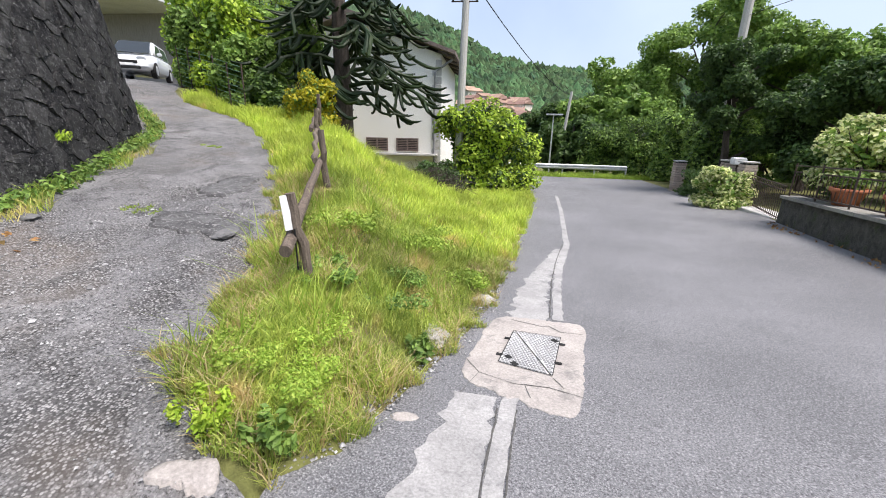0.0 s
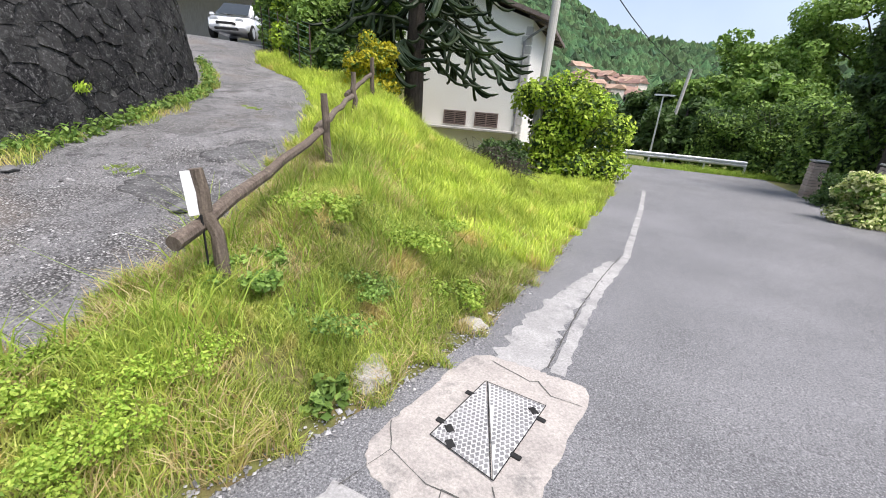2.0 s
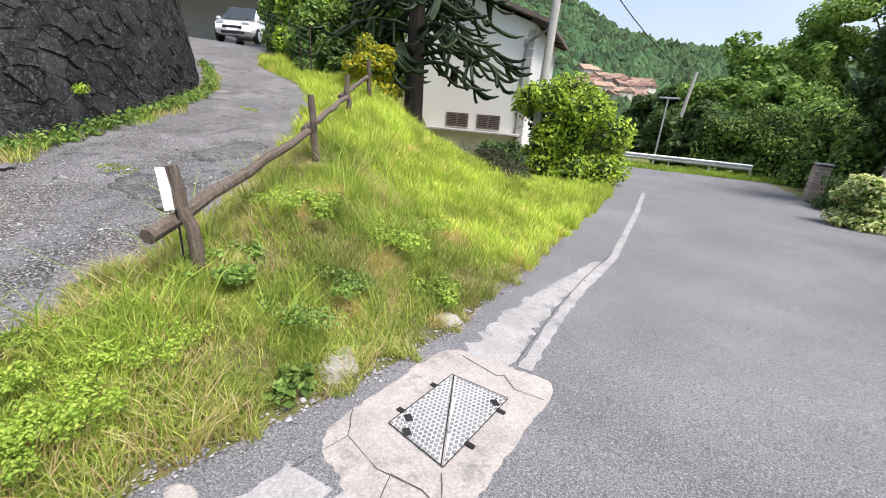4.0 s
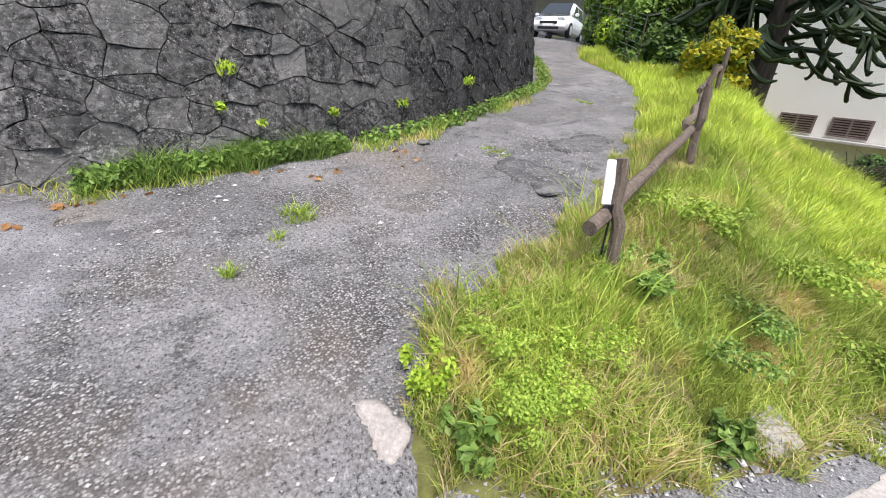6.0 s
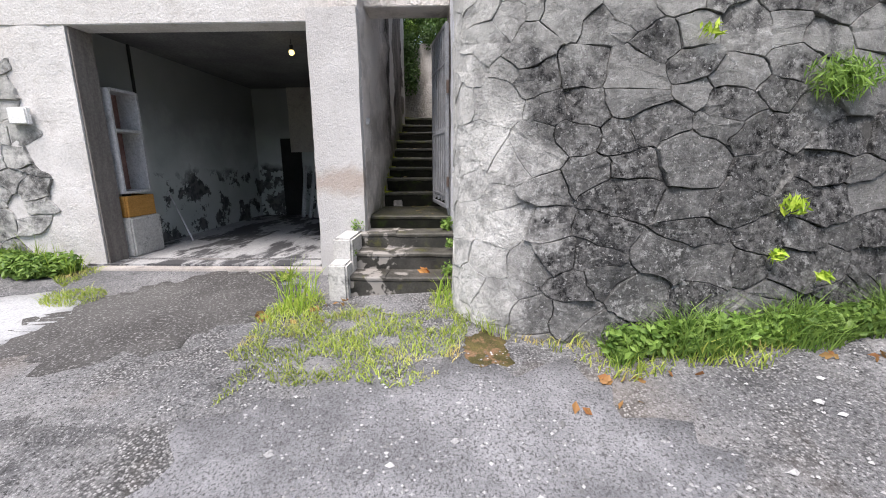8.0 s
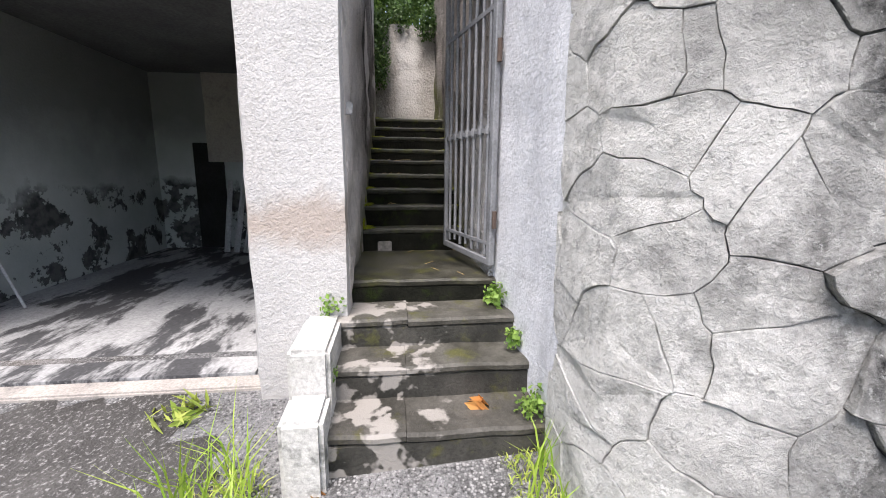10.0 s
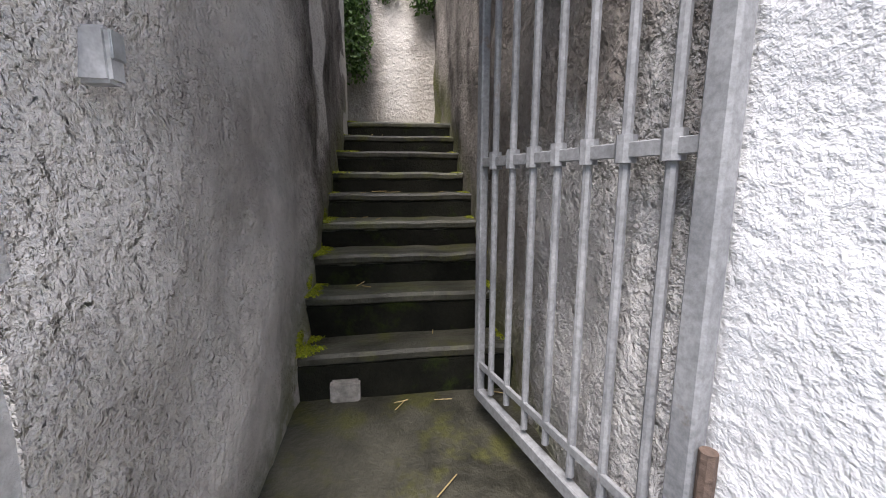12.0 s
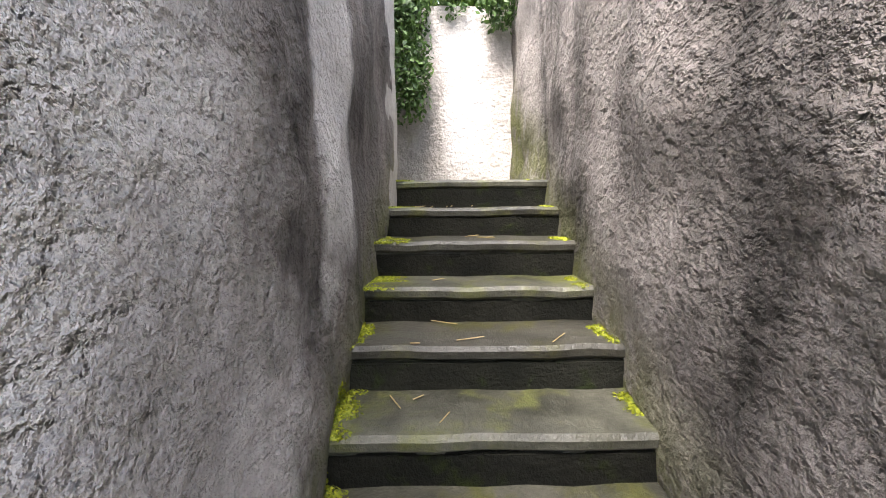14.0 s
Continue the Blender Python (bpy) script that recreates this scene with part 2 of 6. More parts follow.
# risers far darker than the treads: their shade is in the colour
RISER = surface("shaded_algae_riser", (0.004, 0.0045, 0.003), (0.014, 0.014, 0.01), 4, 55, 0.95, 0.8, 0.014, c3=(0.018, 0.026, 0.005), spots=6, vary=0.25)
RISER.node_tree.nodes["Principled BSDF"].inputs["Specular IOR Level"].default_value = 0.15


def front_step_mat(name, c1, c2):
    """Stone of the outer steps: ragged pale stretches towards one end, olive moss between."""
    m = surface(name, c1, c2, 3.5, 55, 0.6, 0.6, 0.01, c3=(0.07, 0.068, 0.025), spots=5, lo=0.56, hi=0.68, vary=0.15)
    n, l = m.node_tree.nodes, m.node_tree.links
    b = n["Principled BSDF"]
    old = b.inputs["Base Color"].links[0].from_socket
    sep = n.new("ShaderNodeSeparateXYZ")
    l.new(n.new("ShaderNodeNewGeometry").outputs["Position"], sep.inputs[0])
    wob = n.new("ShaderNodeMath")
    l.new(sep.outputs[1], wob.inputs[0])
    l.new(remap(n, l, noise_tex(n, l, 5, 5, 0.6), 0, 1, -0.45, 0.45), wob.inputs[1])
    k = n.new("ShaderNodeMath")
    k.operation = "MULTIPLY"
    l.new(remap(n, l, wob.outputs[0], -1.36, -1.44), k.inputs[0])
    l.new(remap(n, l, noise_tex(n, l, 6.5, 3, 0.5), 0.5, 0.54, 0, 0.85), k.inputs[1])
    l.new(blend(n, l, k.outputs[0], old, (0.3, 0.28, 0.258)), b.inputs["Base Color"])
    return m


FRONTSTEP = front_step_mat("outer_step_stone", (0.035, 0.033, 0.027), (0.1, 0.094, 0.082))
# front risers: the step stone again, darkened for the shade on upright faces
FRONTRISER = front_step_mat("shaded_front_riser", (0.02, 0.02, 0.017), (0.06, 0.057, 0.05))
STEPWHITE = surface("dry_pale_stone", (0.2, 0.187, 0.172), (0.36, 0.335, 0.31), 9, 55, 0.85, 0.4, 0.006)
PLASTER = plaster_mat("white_render", (0.6, 0.585, 0.57), (0.42, 0.385, 0.355), 0.5)
PLASTER2 = plaster_mat("bluish_render", (0.66, 0.665, 0.69), (0.38, 0.385, 0.41), 0.65, 58, 0.8, 0.009)


def passage_mat(name, dado):
    """Dark blotched roughcast; one wall keeps a ragged pale dado by the entry, the other pales there, entry light put
    into its colour.
    """
    m = plaster_mat(name, (0.34, 0.305, 0.28), (0.065, 0.058, 0.052), 1.0, 34, 1.0, 0.045, 0.9, (1.6, 1.6, 0.45))
    n, l = m.node_tree.nodes, m.node_tree.links
    b = n["Principled BSDF"]
    old = b.inputs["Base Color"].links[0].from_socket
    sep = n.new("ShaderNodeSeparateXYZ")
    l.new(n.new("ShaderNodeNewGeometry").outputs["Position"], sep.inputs[0])
    wob = remap(n, l, noise_tex(n, l, 1.7, 7, 0.7), 0, 1, -0.75, 0.75)

    def edge(out, lo, hi):
        a = n.new("ShaderNodeMath")
        l.new(sep.outputs[out], a.inputs[0])
        l.new(wob, a.inputs[1])
        return remap(n, l, a.outputs[0], lo, hi)

    # without a dado, the whole height is lightened where the entry lights it
    mask = edge(0, -7.65, -7.35) if dado else edge(0, -8.15, -7.75)
    if dado:
        k = n.new("ShaderNodeMath")
        k.operation = "MULTIPLY"
        l.new(mask, k.inputs[0])
        l.new(edge(2, 2.15, 2.0), k.inputs[1])
        mask = k.outputs[0]
    pale = blend(n, l, remap(n, l, noise_tex(n, l, 2.3, 7, 0.72, (1, 1, 0.5)), 0.5, 0.62, 0, 0.8), (0.48, 0.47, 0.465), (0.15, 0.145, 0.14)) if dado else blend(n, l, remap(n, l, noise_tex(n, l, 1.4, 6, 0.7), 0.45, 0.62, 0, 0.65), (0.8, 0.75, 0.715), (0.3, 0.275, 0.255))
    col = blend(n, l, mask, old, pale)
    if not dado:
        band_edge = n.new("ShaderNodeMath")
        band_edge.operation = "MULTIPLY"
        wav = n.new("ShaderNodeMath")
        l.new(sep.outputs[0], wav.inputs[0])
        l.new(remap(n, l, noise_tex(n, l, 2.5, 6, 0.7), 0, 1, -0.12, 0.12), wav.inputs[1])
        l.new(remap(n, l, wav.outputs[0], STRIPE[0] - 0.03, STRIPE[0] + 0.03), band_edge.inputs[0])
        l.new(remap(n, l, wav.outputs[0], STRIPE[1] + 0.03, STRIPE[1] - 0.03), band_edge.inputs[1])
        low = n.new("ShaderNodeMath")
        low.operation = "MULTIPLY"
        l.new(band_edge.outputs[0], low.inputs[0])
        l.new(edge(2, 1.95, 2.25), low.inputs[1])
        col = blend(n, l, low.outputs[0], col, (0.72, 0.69, 0.66))
    foot = n.new("ShaderNodeMath")
    l.new(sep.outputs[0], foot.inputs[0])
    foot.operation = "MULTIPLY_ADD"
    foot.inputs[1].default_value = 0.56
    l.new(sep.outputs[2], foot.inputs[2])
    green = remap(n, l, foot.outputs[0], -2.72, -3.1, 0, 0.75)
    k2 = n.new("ShaderNodeMath")
    k2.operation = "MULTIPLY"
    l.new(green, k2.inputs[0])
    l.new(remap(n, l, noise_tex(n, l, 6, 6, 0.7), 0.34, 0.52), k2.inputs[1])
    l.new(blend(n, l, k2.outputs[0], col, (0.13, 0.14, 0.03)), b.inputs["Base Color"])
    return m


STRIPE = (-8.68, -8.3)
PLASTER3 = passage_mat("stained_passage_render", False)
PLASTER4 = passage_mat("peeling_passage_render", True)
ENDWALL = plaster_mat("end_wall_render", (0.6, 0.57, 0.53), (0.4, 0.37, 0.34), 0.6, 30, 1.0, 0.02)


def streaked_mat():
    """The end wall's render with one ragged paler streak down its middle."""
    m = plaster_mat("pale_streaked_render", (0.42, 0.39, 0.355), (0.26, 0.238, 0.214), 0.7, 30, 1.0, 0.02)
    n, l = m.node_tree.nodes, m.node_tree.links
    b = n["Principled BSDF"]
    old = b.inputs["Base Color"].links[0].from_socket
    sep = n.new("ShaderNodeSeparateXYZ")
    l.new(n.new("ShaderNodeNewGeometry").outputs["Position"], sep.inputs[0])
    wob = remap(n, l, noise_tex(n, l, 3.0, 6, 0.7), 0, 1, -0.16, 0.16)
    prev = None
    for out, lo, mid, hi in ((1, -1.5, -1.28, -1.06), (2, 2.45, 3.1, 4.0)):
        a = n.new("ShaderNodeMath")
        l.new(sep.outputs[out], a.inputs[0])
        l.new(wob, a.inputs[1])
        for p, q in ((lo, lo * 0.5 + mid * 0.5), (hi, hi * 0.5 + mid * 0.5)):
            e = remap(n, l, a.outputs[0], p, q)
            if prev is None:
                prev = e
            else:
                k = n.new("ShaderNodeMath")
                k.operation = "MULTIPLY"
                l.new(prev, k.inputs[0])
                l.new(e, k.inputs[1])
                prev = k.outputs[0]
    l.new(blend(n, l, prev, old, (0.56, 0.535, 0.505)), b.inputs["Base Color"])
    return m


STREAKED = streaked_mat()


def garage_mat():
    """Pale bluish-green distemper, greyed higher up to paint in the dim light there, come away in dark sheets along the
    damp foot.
    """
    m, n, l, b = shader("peeling_garage_render", 0.95)
    sep = n.new("ShaderNodeSeparateXYZ")
    l.new(n.new("ShaderNodeNewGeometry").outputs["Position"], sep.inputs[0])
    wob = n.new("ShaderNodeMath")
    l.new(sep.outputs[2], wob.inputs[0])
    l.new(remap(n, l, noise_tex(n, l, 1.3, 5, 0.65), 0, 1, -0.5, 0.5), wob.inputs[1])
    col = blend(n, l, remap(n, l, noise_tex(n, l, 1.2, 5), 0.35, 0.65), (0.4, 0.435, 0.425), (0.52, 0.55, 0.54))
    # upper wall darkened in its colour, as less light reaches it
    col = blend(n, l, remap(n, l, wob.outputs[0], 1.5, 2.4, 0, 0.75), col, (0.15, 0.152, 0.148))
    peel = n.new("ShaderNodeMath")
    peel.operation = "MULTIPLY"
    l.new(remap(n, l, noise_tex(n, l, 2.0, 7, 0.68), 0.5, 0.515), peel.inputs[0])
    l.new(remap(n, l, wob.outputs[0], 1.5, 1.3), peel.inputs[1])
    col = blend(n, l, peel.outputs[0], col, blend(n, l, remap(n, l, noise_tex(n, l, 9, 4), 0.4, 0.6), (0.06, 0.063, 0.063), (0.14, 0.14, 0.138)))
    l.new(col, b.inputs["Base Color"])
    u = relief(n, l, b, peel.outputs[0], -0.6, 0.012)
    relief(n, l, b, noise_tex(n, l, 35, 4), 0.5, 0.01, u)
    return m


GREYREND = garage_mat()
CEIL = surface("dark_ceiling", (0.1, 0.1, 0.1), (0.16, 0.16, 0.155), 1, 30, 0.95, 0.3)
SLAB = surface("stained_floor", (0.28, 0.28, 0.282), (0.38, 0.38, 0.38), 2, 40, 0.8, 0.25, 0.004, c3=(0.06, 0.06, 0.063), spots=0.9, lo=0.48, hi=0.53, stretch=(0.6, 1.6, 1))
WOOD = surface("weathered_wood", (0.09, 0.07, 0.055), (0.18, 0.145, 0.115), 6, 70, 0.9, 0.9, 0.01, stretch=(6, 6, 0.7), vary=0.12)
IRON = surface("painted_iron", (0.15, 0.156, 0.167), (0.24, 0.246, 0.258), 4, 70, 0.55, 0.3, 0.003, c3=(0.15, 0.12, 0.1), spots=7, lo=0.62, hi=0.72)
RUST = surface("rusty_iron", (0.06, 0.045, 0.04), (0.1, 0.07, 0.055), 6, 60, 0.8, 0.4)
STEEL = surface("galvanised_steel", (0.5, 0.52, 0.54), (0.6, 0.62, 0.64), 3, 40, 0.45, 0.1, metal=0.6)
TERRACOTTA = surface("terracotta", (0.4, 0.14, 0.07), (0.5, 0.19, 0.1), 4, 50, 0.85, 0.3)
HOUSEWALL = surface("house_render", (0.83, 0.81, 0.76), (0.88, 0.87, 0.83), 0.5, 30, 0.9, 0.2)
BARK = surface("bark", (0.05, 0.04, 0.035), (0.1, 0.085, 0.07), 5, 40, 0.95, 1.0, 0.03, stretch=(3, 3, 0.6))
PALEWOOD = surface("grey_pole_wood", (0.4, 0.39, 0.36), (0.5, 0.49, 0.46), 5, 50, 0.9, 0.4, stretch=(5, 5, 0.3))
COVER = surface("cast_iron_cover", (0.42, 0.42, 0.415), (0.54, 0.54, 0.53), 5, 60, 0.6, 0.3)
BLACK = surface("dark_gap", (0.015, 0.015, 0.015), (0.025, 0.025, 0.025), 3, 40)
WHITE = surface("white_paint", (0.74, 0.74, 0.73), (0.82, 0.82, 0.81), 4, 50, 0.6, 0.1)
GRASS = leaf_mat("grass_blades", (0.21, 0.32, 0.05), (0.56, 0.62, 0.145), (0.58, 0.47, 0.2), lo=0.54, hi=0.67)
BANKGRASS = leaf_mat("lush_bank_grass", (0.34, 0.48, 0.06), (0.72, 0.8, 0.15), (0.66, 0.54, 0.2), lo=0.6, hi=0.72)
GRASS2 = leaf_mat("fresh_weeds", (0.2, 0.34, 0.04), (0.44, 0.55, 0.1))
DRY = leaf_mat("dry_grass", (0.42, 0.3, 0.13), (0.66, 0.56, 0.32))
LEAF = leaf_mat("mid_leaves", (0.09, 0.18, 0.035), (0.3, 0.45, 0.1))
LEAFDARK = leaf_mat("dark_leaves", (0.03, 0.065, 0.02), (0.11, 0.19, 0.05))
LEAFBRIGHT = leaf_mat("bright_leaves", (0.25, 0.41, 0.035), (0.52, 0.66, 0.08))
LEAFYELLOW = leaf_mat("yellow_leaves", (0.3, 0.3, 0.02), (0.6, 0.52, 0.03))
LEAFPALE = leaf_mat("variegated_leaves", (0.4, 0.48, 0.14), (0.85, 0.84, 0.5))
ARAU = leaf_mat("araucaria_green", (0.02, 0.042, 0.018), (0.05, 0.075, 0.03))


# ---- building helpers ----
def thing(name, label, category, group="", at=(0, 0, 0), kind=""):
    ob = new(name)
    ob.location = at
    return tagged(ob, label, category, group, kind)


def link_mesh(name, bm, material, smooth=False):
    me = bpy.data.meshes.new(name)
    bm.to_mesh(me)
    bm.free()
    for m in material if isinstance(material, (list, tuple)) else (material,):
        me.materials.append(m)
    if smooth:
        me.polygons.foreach_set("use_smooth", [True] * len(me.polygons))
    return new(name, me)


def part(name, bm, material, parent, label="", smooth=False):
    ob = link_mesh(name, bm, material, smooth)
    ob.parent = parent
    if label:
        ob["label"] = label
    return ob


def array_mesh(name, verts, faces, material, smooth=False):
    """A mesh from numpy arrays: verts (n, 3), faces (m, k)."""
    verts, faces = np.asarray(verts, dtype=np.float32), np.asarray(faces, dtype=np.int32)
    me = bpy.data.meshes.new(name)
    me.vertices.add(len(verts))
    me.vertices.foreach_set("co", verts.ravel())
    k = faces.shape[1]
    me.loops.add(faces.size)
    me.loops.foreach_set("vertex_index", faces.ravel())
    me.polygons.add(len(faces))
    me.polygons.foreach_set("loop_start", np.arange(0, faces.size, k, dtype=np.int32))
    me.polygons.foreach_set("use_smooth", np.full(len(faces), smooth))
    me.update(calc_edges=True)
    me.validate()
    me.materials.append(material)
    return new(name, me)


def box(bm, x0, x1, y0, y1, z0, z1, bevel=0.0, m=None):
    r = bmesh.ops.create_cube(bm, size=1)
    vs = r["verts"]
    for v in vs:
        v.co = Vector((x0 + (v.co.x + 0.5) * (x1 - x0), y0 + (v.co.y + 0.5) * (y1 - y0), z0 + (v.co.z + 0.5) * (z1 - z0)))
    if m:
        bmesh.ops.transform(bm, matrix=m, verts=vs)
    if bevel:
        bmesh.ops.bevel(bm, geom=list({e for v in vs for e in v.link_edges}), offset=bevel, segments=2, affect="EDGES")
    return bm


def boxed(*a, **k):
    return box(bmesh.new(), *a, **k)


def tube(bm, pts, radii, sides=8, wobble=0.0, seed=0):
    """A round, tapering limb along a line of points."""
    rnd = random.Random(seed)
    pts = [Vector(p) for p in pts]
    rings = []
    for i, p in enumerate(pts):
        d = (pts[min(i + 1, len(pts) - 1)] - pts[max(i - 1, 0)]).normalized()
        side = d.cross(Vector((0, 0, 1)) if abs(d.z) < 0.9 else Vector((1, 0, 0))).normalized()
        up = side.cross(d)
        r = radii[i] if isinstance(radii, (list, tuple)) else radii
        rings.append([bm.verts.new(p + (side * math.cos(a) + up * math.sin(a)) * r * (1 + rnd.uniform(-wobble, wobble))) for a in (2 * math.pi * k / sides for k in range(sides))])
    for a, b in zip(rings, rings[1:]):
        for k in range(sides):
            bm.faces.new((a[k], a[(k + 1) % sides], b[(k + 1) % sides], b[k]))
    bm.faces.new(rings[0][::-1])
    bm.faces.new(rings[-1])
    return bm


def tubed(*a, **k):
    return tube(bmesh.new(), *a, **k)


def leaf_cloud(name, centres, radii, count, size, material, seed, flat=0.6, shell=0.55, droop=0.0, long=1.7):
    """Many small folded leaves in uneven clumps."""
    g = np.random.default_rng(seed)
    centres, radii = np.asarray(centres, float), np.asarray(radii, float).reshape(len(centres), -1)
    w = (radii.mean(1) ** 2)
    pick = g.choice(len(centres), count, p=w / w.sum())
    d = g.normal(size=(count, 3))
    d /= np.linalg.norm(d, axis=1)[:, None]
    r = shell + (1 - shell) * g.random(count) ** 0.6
    pos = centres[pick] + d * r[:, None] * radii[pick]
    nrm = d * 0.7 + g.normal(size=(count, 3)) * flat
    nrm[:, 2] += 0.5
    nrm /= np.linalg.norm(nrm, axis=1)[:, None]
    t = np.cross(nrm, g.normal(size=(count, 3)))
    t[:, 2] -= droop
    t /= np.linalg.norm(t, axis=1)[:, None] + 1e-9
    b = np.cross(nrm, t)
    s = size * g.uniform(0.6, 1.4, count)[:, None]
    v = np.stack([pos - t * s * long * 0.5, pos + b * s * 0.5 + nrm * s * 0.12, pos + t * s * long * 0.5, pos - b * s * 0.5 + nrm * s * 0.12], 1).reshape(-1, 3)
    f = np.arange(count * 4).reshape(-1, 4)
    return array_mesh(name, v, f, material)


def blades(name, xy, z, height, width, material, seed, lean=0.5, tint=None):
    """Bent grass blades, each of two faces, standing at the given places."""
    g = np.random.default_rng(seed)
    n = len(xy)
    a = g.uniform(0, 2 * math.pi, n)
    x, y = xy[:, 0], xy[:, 1]
    clump = np.sin(x * 4.7 + 1.8 * np.sin(y * 3.1)) * np.sin(y * 5.3 + 1.5 * np.sin(x * 2.7))
    h = height * g.uniform(0.4, 1.35, n) * (1 + 0.55 * clump)
    L = lean * g.uniform(0.2, 1.3, n) * h
    b2 = g.uniform(0, 2 * math.pi, n)
    base = np.column_stack([xy, z])
    wv = np.column_stack([np.cos(a), np.sin(a), np.zeros(n)]) * width * 0.5
    lv = np.column_stack([np.cos(b2) * L, np.sin(b2) * L, np.zeros(n)])
    mid = base + lv * 0.35 + np.column_stack([np.zeros((n, 2)), h * 0.6])
    tip = base + lv + np.column_stack([np.zeros((n, 2)), h * 0.95])
    v = np.stack([base - wv, base + wv, mid + wv * 0.8, mid - wv * 0.8, tip], 1).reshape(-1, 3)
    k = np.arange(n) * 5
    f3 = np.stack([k + 3, k + 2, k + 4, k + 4], 1)
    f = np.concatenate([np.stack([k, k + 1, k + 2, k + 3], 1)])
    me = bpy.data.meshes.new(name)
    me.from_pydata(v.tolist(), [], f.tolist() + f3[:, :3].tolist())
    me.materials.append(material)
    return new(name, me)


# ---- plan: heights and edges of the ground ----
def smooth01(v):
    v = np.clip(v, 0, 1)
    return v * v * (3 - 2 * v)


def road_edge(y):
    return np.interp(y, [-9, 1.3, 2.2, 3.0, 4.2, 7.2, 13.5, 18, 25], [-0.95, -0.95, -0.57, -0.28, 0.1, 0.6, 1.5, 1.9, 2.4])


def crest(y):
    return np.interp(y, [1.3, 2.4, 3.16, 5.44, 7.75, 10, 12, 16, 25], [-1.1, -1.45, -1.55, -2.17, -3.1, -4.1, -7.0, -9.5, -14])


def drive_edge(y):
    return np.interp(y, [1.3, 1.64, 2.08, 2.78, 4.0, 6.8, 9.0, 10.5, 11.25, 12.4, 14, 17, 26], [-1.15, -1.39, -1.79, -1.88, -2.18, -3.5, -4.9, -6.3, -8.2, -9.7, -10.6, -11.5, -14])


def wall_foot(y):
    return np.interp(y, [-9, -0.95, -0.8, -0.4, 0.2, 2, 3.5, 4.4, 5.2, 7.6, 8.6, 9.6, 10.5, 11.2, 11.8, 13, 26], [-6.58, -6.58, -5.2, -4.86, -4.66, -4.74, -4.9, -5.15, -5.48, -6.5, -7.4, -8.6, -10.1, -12, -14.5, -18, -22])


def height(x, y):
    x, y = np.asarray(x, float), np.asarray(y, float)
    road = 0.03 - 0.1 * np.clip(y, 0, 3.5) - 0.05 * np.clip(y - 3.5, 0, 30)
    xd = np.minimum(np.maximum(x, wall_foot(y) - 0.2), -2.2)
    u = -0.53 * xd + 0.85 * y
    drive = -0.347 - 0.13 * xd + 0.087 * np.maximum(y, 0) + 0.02 * np.clip(u - 7, 0, 12) + 0.03 * np.clip(u - 11, 0, 8)
    drive = drive - 0.08 * np.maximum(u - 17, 0) - 0.15 * smooth01(-y / 2.5) * smooth01((-xd - 4) / 2.5)
    bump = 0.28 * smooth01((y - 3) / 3) * np.exp(-((x - crest(y) - 0.25) / 0.75) ** 2)
    s = smooth01((road_edge(y) - x) / np.maximum(road_edge(y) - crest(y), 0.25))
    s = np.where(y < 1.3, smooth01((-0.6 - x) / 1.6), s)
    s = s * (1 - 0.97 * smooth01((y - 11) / 3.5) * smooth01((x + 8.5) / 2.5))
    s = s * (1 - smooth01((y - 26) / 6))
    far = np.maximum(np.hypot(x, y) - 34, 0)
    return road * (1 - s) + (drive + bump) * s - 0.12 * np.minimum(far, 60)


def h1(x, y):
    return float(height(x, y))


def sheet(name, xs, ys, lift, material, keep=None, smooth=True):
    gx, gy = np.meshgrid(xs, ys)
    z = height(gx, gy) + (lift(gx, gy) if callable(lift) else lift)
    v = np.column_stack([gx.ravel(), gy.ravel(), z.ravel()])
    nx = len(xs)
    i = (np.arange(len(ys) - 1)[:, None] * nx + np.arange(nx - 1)).ravel()
    f = np.column_stack([i, i + 1, i + nx + 1, i + nx])
    if keep is not None:
        f = f[keep(v[f].mean(1))]
    return array_mesh(name, v, f, material, smooth)


def band(name, left, right, ys, lift, material, across=14):
    """A strip of paving between two edges given as functions of y."""
    v, f = [], []
    for y in ys:
        a, b = float(left(y)), float(right(y))
        for k in range(across + 1):
            x = a + (b - a) * k / across
            v.append((x, y, h1(x, y) + lift))
    n = across + 1
    for j in range(len(ys) - 1):
        for k in range(across):
            f.append((j * n + k, j * n + k + 1, (j + 1) * n + k + 1, (j + 1) * n + k))
    return array_mesh(name, v, f, material, True)


def under(gx, gy):
    """The soil lies lower under the paving."""
    paved = (gx > road_edge(gy) + 0.2) & (gx < 5.6 + 0.17 * np.clip(gy - 4, 0, 14)) & (gy < 27) | (gy < 1.5) & (gx > -30) & (gx < 5.8) | (gx > wall_foot(gy) - 3) & (gx < drive_edge(gy) - 0.2) & (gy < 24)
    return np.where(paved, -0.06, -0.003) - 0.6 * ((gx < -6.6) & (gy < -1))


# ---- the ground ----
near_x = np.concatenate([-np.geomspace(600, 22, 22), np.arange(-20, -8, 0.8), np.arange(-8, 7, 0.16), np.arange(7.5, 20, 1), np.geomspace(21, 600, 22)])
near_y = np.concatenate([-np.geomspace(300, 12, 14), np.arange(-11, -2, 0.8), np.arange(-2, 16, 0.18), np.arange(16.5, 34, 0.8), np.geomspace(35, 900, 26)])
tagged(sheet("ground", near_x, near_y, under, SOIL), "grassy ground that falls away into the valley", "ground", kind="structure")
ys = np.concatenate([np.arange(-9, 12, 0.25), np.arange(12, 28, 0.7)])
